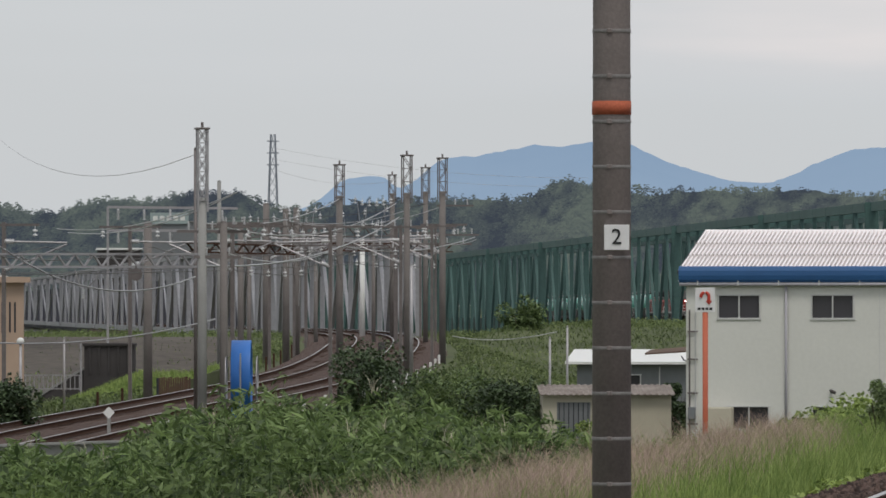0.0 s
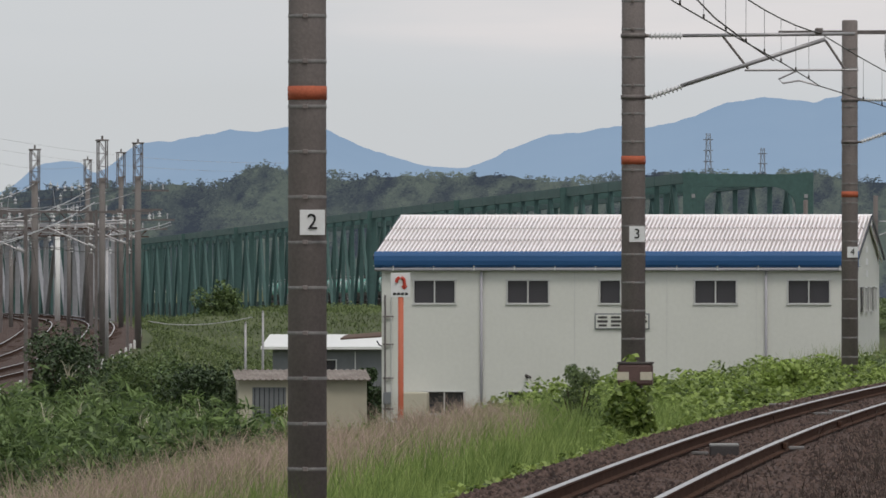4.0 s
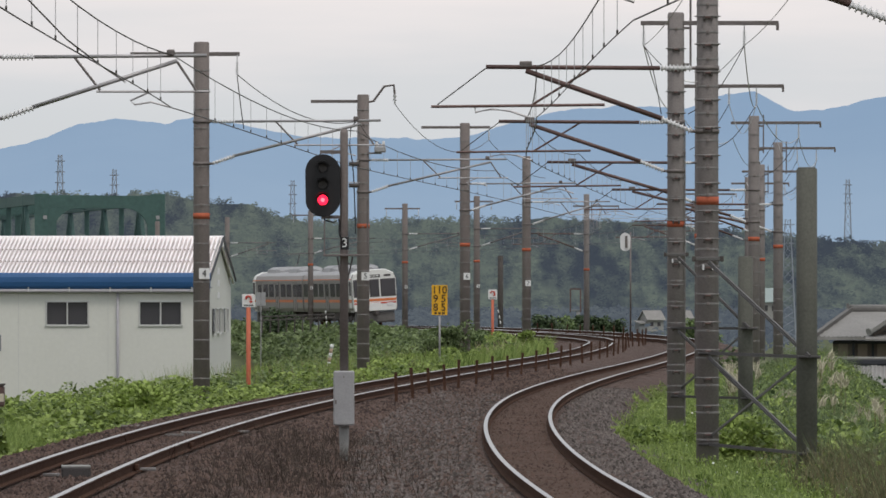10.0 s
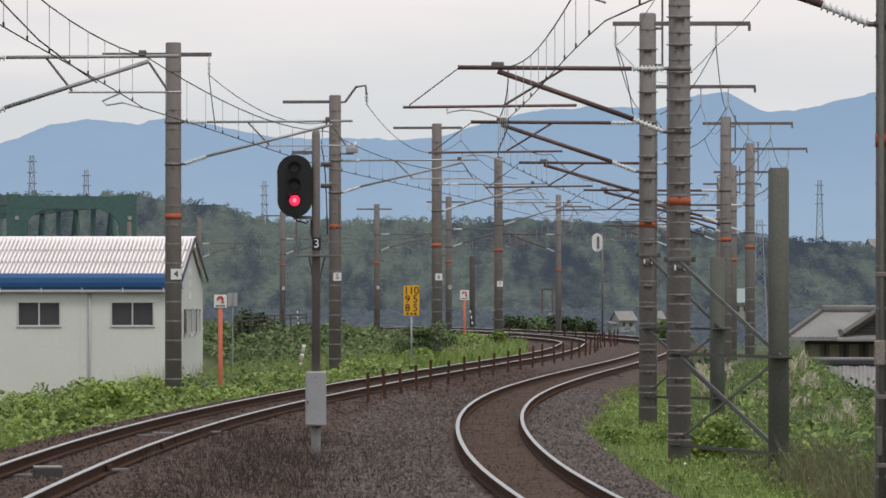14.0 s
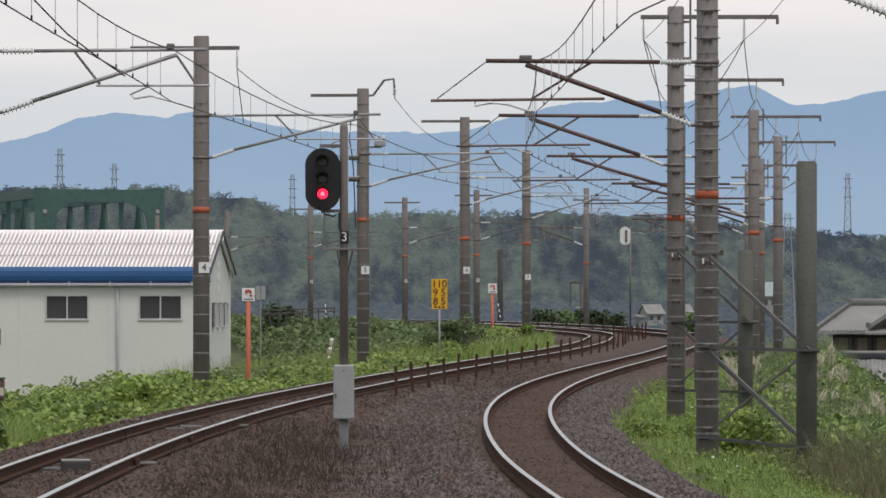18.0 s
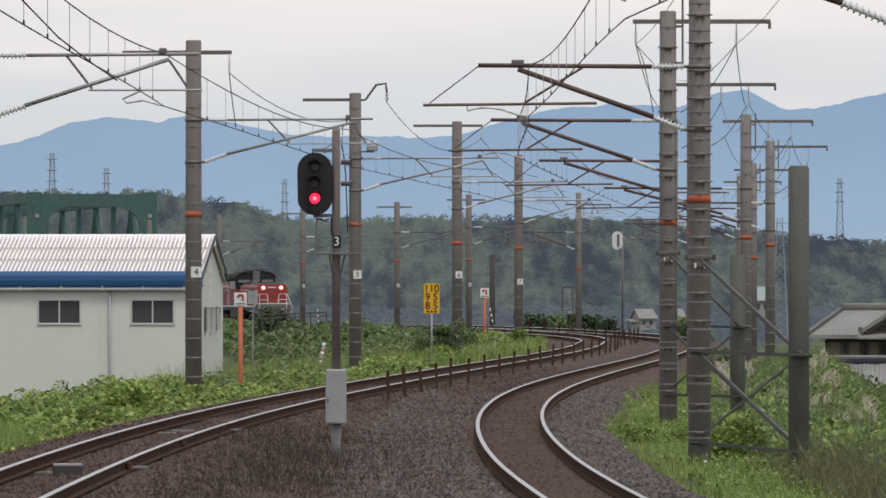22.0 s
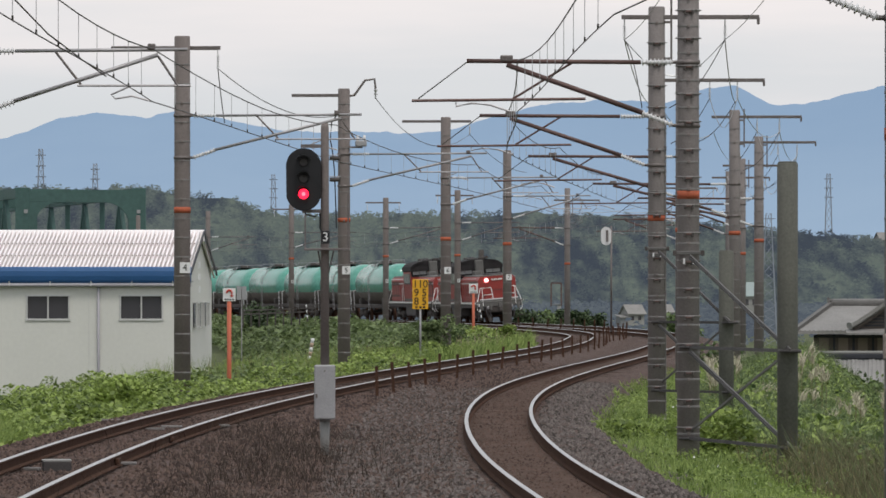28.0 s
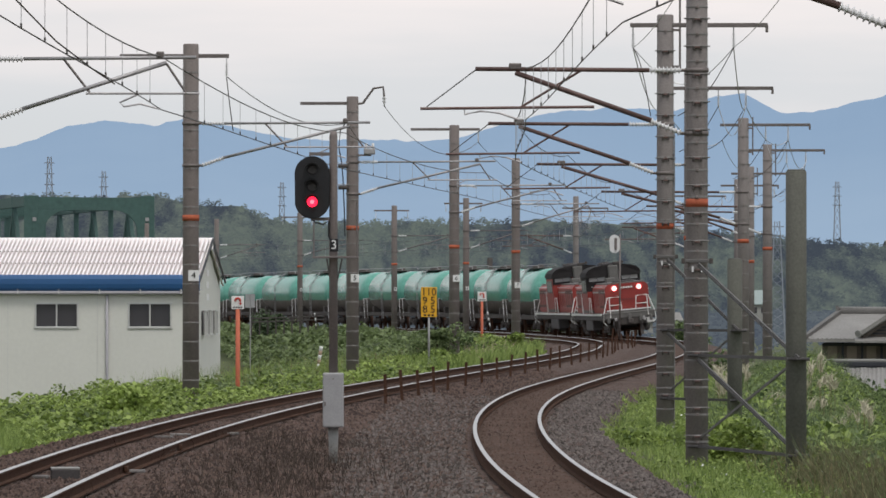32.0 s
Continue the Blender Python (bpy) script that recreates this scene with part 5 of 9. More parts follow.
def pierced(L, H, t, holes):
    """A wall from x 0 to L with rectangular openings (x, z, w, h) cut right through."""
    xs = sorted({0.0, L, *[h[0] - h[2] / 2 for h in holes], *[h[0] + h[2] / 2 for h in holes]})
    zs = sorted({0.0, H, *[h[1] - h[3] / 2 for h in holes], *[h[1] + h[3] / 2 for h in holes]})
    nx, nz = len(xs), len(zs)

    def solid(i, k):
        if not (0 <= i < nx - 1 and 0 <= k < nz - 1):
            return False
        cx, cz = (xs[i] + xs[i + 1]) / 2, (zs[k] + zs[k + 1]) / 2
        return not any(abs(cx - h[0]) < h[2] / 2 and abs(cz - h[1]) < h[3] / 2 for h in holes)
    vs = [(x, y, z) for y in (0.0, t) for z in zs for x in xs]

    def vi(i, k, b):
        return b * nx * nz + k * nx + i
    fs = []
    for i in range(nx - 1):
        for k in range(nz - 1):
            if solid(i, k):
                fs += [(vi(i, k, 0), vi(i + 1, k, 0), vi(i + 1, k + 1, 0), vi(i, k + 1, 0)), (vi(i, k, 1), vi(i, k + 1, 1), vi(i + 1, k + 1, 1), vi(i + 1, k, 1))]
                for di, dk, p, q in ((-1, 0, (i, k), (i, k + 1)), (1, 0, (i + 1, k + 1), (i + 1, k)), (0, -1, (i + 1, k), (i, k)), (0, 1, (i, k + 1), (i + 1, k + 1))):
                    if not solid(i + di, k + dk):
                        fs.append((vi(*p, 0), vi(*q, 0), vi(*q, 1), vi(*p, 1)))
    return Shape().add(vs, fs)


def factory():
    fl = (-23.05, 237.67, 2.45)
    f = thing("factory", "white two-storey factory with a corrugated metal roof", "building", pose(fl[0], fl[1], -3.5, 0, 0, -1.7))
    L, W, E, R = 15.34, 14.0, 5.9, 7.5
    wins = (1.73, 4.78, 7.80, 10.88, 13.9)
    holes = [(x, 5.0, 1.36, 0.78) for x in wins] + [(x, 1.4, 1.3, 0.75) for x in (2.05, 4.76)]
    part("front_wall", pierced(L, E, 0.2, holes), M_WALLW, f)
    for x0, nm in ((0.0, "side_wall"), (L - 0.2, "side_wall")):
        part(nm, Shape().slab([(x0, 0.2, 0), (x0, W, 0), (x0, W, E), (x0, W / 2, R - 0.12), (x0, 0.2, E + 0.05)], 0.2, (1, 0, 0)), M_WALLW, f)
    part("back_wall", Shape().box(L / 2, W + 0.1, E / 2, L, 0.2, E), M_WALLW, f)
    for x in (3.35, 6.3, 9.3, 12.2):
        part("siding_joint", Shape().box(x, -0.004, E / 2, 0.012, 0.008, E), M_ALU, f)
    for side in (0, 1):
        y0, y1 = (-0.10, W / 2) if side == 0 else (W + 0.10, W / 2)
        z0, z1 = E + 0.30, R
        wave = ((0.0, 0.045), (0.4, 0.045), (0.45, -0.19), (0.95, -0.19))
        pitch = 0.1365
        for sheet, (u0, u1) in enumerate(((0.0, 0.335), (0.32, 0.625), (0.61, 1.0))):
            lift = 0.02 * sheet
            rows, caps = [], Shape()
            for k in range(115):
                for fx, hh in wave:
                    x = -0.22 + pitch * (k + fx)
                    c = hh - 0.02 + lift
                    ya, yb = y0 + (y1 - y0) * u0, y0 + (y1 - y0) * u1
                    za, zb = z0 + (z1 - z0) * u0, z0 + (z1 - z0) * u1
                    rows.append([(x, ya, za + c), (x, yb, zb + c), (x, yb, zb + c - 0.012), (x, ya, za + c - 0.012)])
                # added dark blocks imitate the dotted shade along each sheet lap
                if side == 0 and sheet:
                    caps.box(-0.22 + pitch * (k + 0.18), y0 + (y1 - y0) * (u0 + 0.012), z0 + (z1 - z0) * (u0 + 0.012) + 0.045 + lift, 0.035, 0.05, 0.05)
            sh = part("roof_sheet", Shape().rings(rows), M_ROOFW, f, "pinkish white corrugated roof sheet")
            if caps.v:
                part("lap_shade_blocks", caps, M_RUSTROOF, sh)["kind"] = "stuff"
    part("ridge_cap", Shape().rings([[(x, W / 2 - 0.1, R + 0.03), (x, W / 2, R + 0.07), (x, W / 2 + 0.1, R + 0.03), (x, W / 2 + 0.22, R - 0.3), (x, W / 2 - 0.22, R - 0.3)] for x in (-0.24, L + 0.18)]), M_ROOFW, f)
    rim = [(-0.10, 0.42), (-0.17, 0.38), (-0.215, 0.28), (-0.225, 0.12), (-0.2, -0.02), (-0.15, -0.1), (-0.1, -0.1)]
    part("fascia", Shape().rings([[(x, yy, E + zz) for yy, zz in rim] for x in (-0.22, L + 0.18)], True, True), M_BLUE, f, "blue painted rounded eaves fascia")
    part("eaves_soffit", Shape().box(L / 2, -0.075, E - 0.06, L + 0.5, 0.14, 0.05), M_ALU, f)
    part("gutter", Shape().tube([(-0.2, -0.16, E - 0.17), (L + 0.18, -0.16, E - 0.17)], 0.055, 8), M_PIPE, f)
    for k in range(12):
        part("gutter_bracket", Shape().box(0.4 + 1.32 * k, -0.14, E - 0.13, 0.04, 0.16, 0.16), M_ALU, f)
    for x in (-0.27, L + 0.15):
        part("barge_board", Shape().slab([(x, -0.2, E + 0.16), (x, W / 2, R - 0.07), (x, W + 0.2, E + 0.16), (x, W + 0.2, E + 0.26), (x, W / 2, R + 0.05), (x, -0.2, E + 0.28)], 0.05, (1, 0, 0)), M_DARKTRIM, f)
    for x in wins:
        window(f, x, 0, 5.0, 1.36, 0.78)
    for x in (2.05, 4.76):
        window(f, x, 0, 1.4, 1.3, 0.75)
    for x in (3.27, 12.52):
        part("downpipe", Shape().tube([(x, -0.06, 0), (x, -0.06, E - 0.12)], 0.045, 8), M_PIPE, f)
    part("conduit", Shape().tube([(0.12, -0.06, 0), (0.12, -0.06, E - 1.0)], 0.03, 6), M_STEEL, f)
    part("conduit", Shape().tube([(0.32, -0.06, 0), (0.32, -0.06, E - 1.0)], 0.025, 6), M_ALU, f)
    for z in (1.2, 2.2, 3.3, 4.2):
        part("conduit_clip", Shape().box(0.22, -0.06, z, 0.34, 0.04, 0.05), M_STEEL, f)
    part("meter_box", Shape().box(0.2, -0.12, 1.55, 0.24, 0.2, 0.4, 0.02), M_GREYWALL, f)
    part("switch_box", Shape().box(1.15, -0.4, 1.2, 0.85, 0.6, 1.1, 0.04), M_CREAM, f)
    sg = part("sign_board", Shape().box(7.85, -0.03, 4.05, 1.78, 0.04, 0.52, 0.01), M_GREYWALL, f, "grey framed company board with dark writing")
    part("board_face", Shape().box(7.85, -0.056, 4.05, 1.7, 0.01, 0.44), M_WALLW, sg)
    for k in range(4):
        cx = 7.22 + 0.42 * k
        for dx, dz, w, h in ((0, 0.13, 0.3, 0.07), (0.02 * (k % 2), 0.0, 0.34, 0.08), (0, -0.13, 0.26 + 0.03 * (k % 3), 0.07)):
            part("writing_bar", Shape().box(cx + dx, -0.066, 4.05 + dz, w, 0.008, h), M_LBLACK, sg)
    part("wall_lamp", Shape().tube([(4.75, 0, 2.25), (4.75, -0.3, 2.3), (4.9, -0.4, 2.22)], 0.05, 7), M_UNDER, f)
    for y in (4.2, 6.9, 9.6):
        window(f, L + 0.13, y, 4.75, 1.05, 0.8, 90, 1)
    for z in (5.6, 6.0, 6.4):
        part("writing_bar", Shape().box(L + 0.01, 7, z, 0.02, 1.1, 0.22), M_WHITE, f)
    part("plinth", Shape().box(L / 2, -0.03, 0.15, L + 0.05, 0.1, 0.3), M_PALEWALL, f)


factory()


def simple_shed():
    a = (-29.18, 250.09, -1.62)
    f = thing("tin_shed", "cream shed with a rusty streaked tin roof", "shed", pose(a[0], a[1], -3.5, 0, 0, 9))
    L, H = 4.4, 1.95
    part("wall", Shape().box(L / 2, 1.3, H / 2, L, 2.6, H), M_CREAM, f)
    rows = []
    for k in range(45):
        x = -0.12 + (L + 0.24) * k / 44
        c = 0.02 * math.cos(math.pi * k)
        rows.append([(x, -0.25, H + 0.02 + c), (x, 2.8, H + 0.32 + c), (x, 2.8, H + 0.29 + c), (x, -0.25, H - 0.01 + c)])
    part("roof", Shape().rings(rows), M_RUSTROOF, f)
    part("shutter", Shape().box(1.05, -0.02, 0.95, 1.15, 0.05, 1.5), M_GREYWALL, f)
    for k in range(7):
        part("shutter_rib", Shape().box(0.55 + 0.165 * k, -0.055, 0.95, 0.03, 0.03, 1.5), M_DARKTRIM, f)
    for k in range(12):
        part("wall_rib", Shape().box(1.75 + 0.22 * k, -0.01, H / 2, 0.035, 0.03, H - 0.05), M_CREAM, f)
    part("foundation", Shape().box(L / 2, 1.3, 0.06, L + 0.1, 2.7, 0.14), M_PALEWALL, f)


simple_shed()


def grey_workshop():
    a = (-37.06, 326.32, -0.68)
    f = thing("grey_workshop", "grey sheet-metal workshop with a white flat roof", "building", pose(a[0], a[1], -3.5, 0, 0, 3))
    L = 9.0
    part("wall", Shape().box(L / 2 + 0.3, 3.2, 1.1, L - 0.4, 6, 2.2), M_GREYWALL, f)
    part("roof", Shape().slab([(0, -0.3, 2.22), (L, -0.3, 2.22), (L, 6.5, 2.72), (0, 6.5, 2.72)], 0.12, (0, 0, 1)), M_EWHITE, f, "white painted roof")
    window(f, 2.9, 0.08, 1.45, 0.9, 0.6)
    part("pipe", Shape().tube([(4.2, 0.1, 0), (4.2, 0.1, 2.1)], 0.03, 6), M_ALU, f)
    b = (-28.65, 279.06, -0.43)
    g = thing("dark_lean_to", "dark brown lean-to roof beside the factory", "shed", pose(b[0], b[1], b[2]))
    part("roof", Shape().slab([(0, 0, 0), (2.2, 0, 0.14), (2.2, 2.2, 0.3), (0, 2.2, 0.12)], 0.06, (0, 0, 1)), M_WOOD, g)
    part("gutter_pipe", Shape().tube([(1.4, 0, -0.04), (1.5, 0, -0.2), (1.75, 0, -0.3)], 0.03, 6), M_DARKTRIM, g)
    part("post", Shape().tube([(2.0, 0.3, -3.2), (2.0, 0.3, 0.1)], 0.05, 6), M_WOOD, g)


grey_workshop()


def low_fence():
    a, b = Vector((-10.57, 426.82, 0.60)), Vector((-6.49, 435.11, 0.74))
    f = thing("low_fence", "low brown rail fence behind the bank", "fence")
    for k in range(10):
        p = a.lerp(b, k / 9)
        part("post", Shape().beam((p.x, p.y, p.z - 0.7), (p.x, p.y, p.z + 0.3), 0.08, 0.08), M_UNDER, f)
    for dz in (0.05, 0.26):
        part("rail", Shape().beam(a + Vector((0, 0, dz)), b + Vector((0, 0, dz)), 0.05, 0.07), M_UNDER, f)


low_fence()


# ---------------------------------------------------------------- bridges
def truss_span(label, a, b, height, width, panels, material, deck, portal, post, hanger, diag, braced=1, barrier=0.0):
    """One through-truss span between two points of its centre line: chords, end posts, hangers and diagonals."""
    t = thing("truss_span", label, "bridge", group="truss bridge spans")
    a, b = Vector(a), Vector(b)
    u = (b - a)
    n = Vector((u.y, -u.x, 0)).normalized() * width / 2
    up = Vector((0, 0, height))

    def at(k, side, h):
        return a.lerp(b, k / panels) + n * side + up * h
    for side in (-1, 1):
        part("top_chord", Shape().beam(at(0, side, 0.97), at(panels, side, 0.97), hanger * 1.1, height * 0.06), material, t)
        part("bottom_chord", Shape().beam(at(0, side, 0.03), at(panels, side, 0.03), hanger * 1.1, height * 0.08), material, t)
        for k in range(panels + 1):
            end = k in (0, panels)
            w = post if end else hanger
            part("end_post" if end else "vertical", Shape().beam(at(k, side, 0), at(k, side, 1), w, w), material, t)
            if k < panels and k % braced == 0:
                lo, hi = (0.03, 0.95) if k % 2 == 0 else (0.95, 0.03)
                part("diagonal", Shape().beam(at(k, side, lo), at(k + 1, side, hi), diag, diag), material, t)
    for k in range(panels + 1):
        part("cross_beam", Shape().beam(at(k, -1, 0.98), at(k, 1, 0.98), hanger * 0.6, hanger * 0.6), material, t)
        if portal and k < panels:
            part("wind_brace", Shape().beam(at(k, -1, 0.96), at(k + 1, 1, 0.96), hanger * 0.4, hanger * 0.4), material, t)
    if portal:
        for k in (0,):
            part("portal_beam", Shape().beam(at(k, -1.06, 0.955), at(k, 1.06, 0.95), post, height * 0.075), material, t)
            for side in (-1, 1):
                rim = [at(k, side * (0.80 - 0.42 * (1 - math.cos(math.pi / 2 * q / 8))), 0.79 + 0.125 * math.sin(math.pi / 2 * q / 8)) for q in range(9)]
                knee = [at(k, side, 0.6), at(k, side * 0.80, 0.6)] + rim + [at(k, side, 0.915)]
                part("portal_knee", Shape().slab([p - u.normalized() * (post / 2 + 0.04) for p in knee], 0.3, u), material, t)
                q = at(k, side * 0.97, 0.86) - u.normalized() * (post * 0.55 + 0.05)
                part("marker_plate", Shape().box(q.x, q.y, q.z, 0.3, 0.05, 0.3), M_BOXGREY, t)
    part("deck", Shape().beam(a + Vector((0, 0, -0.3)), b + Vector((0, 0, -0.3)), width * 0.9, 0.5), deck, t)
    if barrier:
        part("barrier_panel", Shape().slab([a + n * 0.5, b + n * 0.5, b + n * 0.5 + Vector((0, 0, barrier)), a + n * 0.5 + Vector((0, 0, barrier))], 0.2, n), deck, t)
    else:
        for k in range(panels):
            q = at(k + 0.5, 1.12, 0.3 + 0.14 * (k % 3))
            part("insulator", Shape().box(q.x, q.y, q.z, 0.34, 0.34, 0.4, 0.05), M_EWHITE, t)
        for h in (0.17, 0.225):
            part("hand_rail", Shape().beam(at(0, 1.12, h), at(panels, 1.12, h), 0.08, 0.08), material, t)
        part("side_girder", Shape().slab([at(0, 0.9, 0.05), at(panels, 0.9, 0.05), at(panels, 0.9, 0.3), at(0, 0.9, 0.3)], 0.3, n), deck, t)
    part("pier", Shape().box(b.x, b.y, (b.z - 9) / 2 - 0.5, width * 1.1, 3.5, max(1.0, b.z + 8), 0.3), M_PALEWALL, t)
    return t


def bridges():
    def jr(y):
        return (float(left_x(y) + right_x(y)) / 2 + 0.35, y, float(rail_z(y)) - 3.0)
    for k in range(14):
        y = 600.0 + 73.0 * k
        truss_span("green painted steel through-truss span of the river bridge", jr(y), jr(y + 71.0), 13.8, 9.6, 8, M_GREEN, M_GREEN_D, k == 0, 1.15 if k == 0 else 0.8, 0.42 if k < 2 else 0.38, 0.3)

    def pv(y):
        return (float(priv_x(y)) + 1.9, y, float(priv_z(y)) - 0.6)
    y = 512.0
    while y < 1750:
        L = 62.0
        pn, post, hang, diag, wall = (6, 0.4, 0.38, 0.3, 0.5) if y < 690 else (4, 0.42, 0.3, 0.16, 5.6) if y < 1000 else (2, 0.5, 0.42, 0.2, 5.8)
        truss_span("pale grey steel through-truss span of the private line", pv(y), pv(y + L - 1.5), 7.3, 9.0, pn, M_GREYBR, M_GREYBR_D, False, post, hang, diag, 1, wall)
        y += L


bridges()


# ---------------------------------------------------------------- the private line's masts and gear
def lattice_mast(p, base, mid, top, r, wide, label, arms=(), shaft=None, steel=M_STEEL):
    """Concrete pole carried on by a square steel lattice."""
    m = thing("lattice_mast", label, "mast", pose(p[0], p[1], 0, 0, 0, 20), "lattice-topped masts")
    part("shaft", Shape().tube([(0, 0, base), (0, 0, mid + 0.1)], [r, r * 0.9], 12), shaft or M_MAST, m)
    w = wide / 2
    for i, j in ((-1, -1), (1, -1), (1, 1), (-1, 1)):
        part("leg", Shape().beam((i * w, j * w, mid - 0.4), (i * w, j * w, top), 0.05, 0.05), steel, m)
    n = max(2, round((top - mid) / (wide * 1.5)))
    for k in range(n):
        z0, z1 = mid + (top - mid) * k / n, mid + (top - mid) * (k + 1) / n
        for j in (-1, 1):
            a, b = (-w, w) if k % 2 else (w, -w)
            part("lacing", Shape().beam((a, j * w, z0), (b, j * w, z1), 0.03, 0.03), steel, m)
            if steel is M_GALV:
                part("lacing", Shape().beam((b, j * w, z0), (a, j * w, z1), 0.03, 0.03), steel, m)
            part("lacing", Shape().beam((-w, j * w, z0), (w, j * w, z0), 0.03, 0.03), steel, m)
    part("head_plate", Shape().box(0, 0, top, wide + 0.14, wide + 0.14, 0.07, 0.01), M_STEEL, m)
    part("finial", Shape().tube([(0, 0, top), (0, 0, top + 0.22)], 0.05, 6), M_STEEL, m)
    for z, x0, x1, n_in in arms:
        part("crossarm", Shape().box((x0 + x1) / 2, 0, z, x1 - x0, 0.09, 0.09), M_STEEL, m)
        for k in range(n_in):
            x = x0 + (x1 - x0) * (k + 0.5) / n_in
            s = Shape()
            insulator(s, (x, 0, z + 0.05), (x, 0, z + 0.34), 0.06, 0.03)
            part("insulator", s, M_INSUL, m)
    return m


M1 = (-41.41, 252.52, 7.67)
lattice_mast(M1, -3.7, (-48.33, 251.29, 5.17)[2], M1[2], 0.17, 0.34, "grey pole with a tall lattice top at the private line", (((-48.33, 251.29, 4.09)[2], -0.9, 1.6, 3),), M_PALEWALL, M_GALV)
M2 = (-53.95, 372.43, 8.45)
lattice_mast(M2, -2.6, (-71.07, 369.54, 6.77)[2], M2[2], 0.19, 0.42, "brown concrete mast with a lattice top", (((-71.07, 369.54, 4.31)[2], -2.2, 2.6, 5),))
M3 = (-47.41, 349.85, 8.51)
lattice_mast(M3, -2.6, (-66.68, 346.70, 6.61)[2], M3[2], 0.165, 0.42, "brown concrete mast with a tall lattice top and rungs", (((-66.68, 346.70, 5.06)[2], -2.6, 1.4, 5),))
M4 = (-58.60, 440.86, 9.43)
lattice_mast(M4, -2.0, (-83.99, 436.73, 7.89)[2], M4[2], 0.165, 0.42, "further lattice-topped mast by the private line")
M5 = (-51.03, 390.79, 9.11)
lattice_mast(M5, -2.2, (-74.43, 387.01, 7.23)[2], M5[2], 0.19, 0.42, "dark lattice-topped mast with side arms", (((-74.43, 387.01, 6.56)[2], -0.3, 1.7, 3), ((-74.43, 387.01, 4.99)[2], -0.3, 2.0, 3), ((-74.43, 387.01, 4.50)[2], -2.0, 1.6, 4)))
M6 = (-65.26, 474.48, 9.52)
lattice_mast(M6, -2.0, (-90.45, 470.33, 8.23)[2], M6[2], 0.18, 0.4, "small far lattice-topped mast")


def round_mast(p, base, r, label, material=None, arms=()):
    m = thing("round_mast", label, "mast", pose(p[0], p[1], 0, 0, 0, 15), "plain masts")
    part("shaft", Shape().tube([(0, 0, base), (0, 0, p[2])], [r, r * 0.85], 12), material or M_MAST, m)
    part("cap", Shape().tube([(0, 0, p[2]), (0, 0, p[2] + 0.08)], [r * 0.86, r * 0.5], 12), material or M_CONC, m)
    for z, x0, x1, n in arms:
        part("crossarm", Shape().box((x0 + x1) / 2, 0, z, x1 - x0, 0.1, 0.1), M_STEEL, m)
        for k in range(n):
            x = x0 + (x1 - x0) * (k + 0.5) / n
            s = Shape()
            insulator(s, (x, 0, z + 0.05), (x, 0, z + 0.32), 0.06, 0.03)
            part("insulator", s, M_INSUL, m)
    return m


for p, base, r, lb, mt, arms in (
        ((-42.53, 257.88, 7.04), -3.6, 0.07, "dark steel mast beside a grey pole", M_STEEL, ()),
        ((-40.67, 252.64, 4.38), -3.6, 0.15, "weathered brown concrete mast with an insulator frame", M_MAST, (((-48.33, 251.29, 4.28)[2], -0.2, 0.9, 3), ((-48.33, 251.29, 3.20)[2], -1.0, 0.6, 2))),
        ((-65.50, 405.27, 8.08), -3.0, 0.13, "grey tapered mast behind the gantries", M_PALEWALL, ()),
        ((-52.30, 304.81, 4.86), -3.4, 0.2, "brown concrete mast with a white notice", M_MAST, ()),
        ((-55.74, 351.40, 5.14), -3.0, 0.16, "slim brown mast by the tracks", M_MAST, (((-67.19, 349.39, 3.72)[2], -1.5, 1.5, 3),)),
        ((-60.39, 389.45, 6.62), -2.6, 0.2, "thick brown concrete mast in a row", M_MAST, (((-74.43, 387.01, 5.62)[2], -2.6, 2.6, 6),)),
        ((-59.34, 389.61, 6.32), -2.6, 0.2, "thick brown concrete mast with bushings", M_MAST, (((-74.43, 387.01, 4.56)[2], -2.6, 1.6, 5),)),
        ((-61.25, 405.93, 6.56), -2.6, 0.2, "brown concrete mast close to another", M_MAST, ()),
        ((-43.90, 325.47, 3.14), -2.8, 0.09, "slim grey steel mast with rungs", M_GALV, ()),
        ((-71.42, 504.02, 5.48), -2.0, 0.2, "white painted steel post at the bridge end", M_EWHITE, ()),
        ((-58.52, 371.74, 3.29), -2.8, 0.1, "short brown post with a white cabinet", M_MAST, ()),
        ((-66.18, 446.70, 3.54), -2.4, 0.14, "slim post behind the masts", M_MAST, ()),
        ((-62.67, 447.21, 5.27), -2.4, 0.13, "slim grey post behind the masts", M_MAST, (((-85.28, 443.45, 4.58)[2], -1.6, 1.6, 4),)),
        ((-31.59, 278.74, 0.61), -3.6, 0.05, "thin grey service pole behind the shed", M_GALV, ()),
        ((-32.25, 278.67, 0.18), -3.6, 0.05, "thin grey service pole behind the shed", M_GALV, ()),
        ((-53.05, 289.39, 0.09), -3.6, 0.05, "thin lamp post by the retaining wall", M_GALV, ()),
        ((-50.94, 268.90, 0.06), -3.6, 0.06, "thin post with a white globe on top", M_GALV, ())):
    round_mast(p, base, r, lb, mt, arms)
single("globe_lamp", Shape().tube([(0, 0, -0.14), (0, 0, -0.09), (0, 0, 0), (0, 0, 0.09), (0, 0, 0.14)], [0.04, 0.11, 0.15, 0.11, 0.03], 10), M_EWHITE, "white globe lamp head on a thin post", "lamp",
       pose(*(-50.94, 268.90, 0.14)))


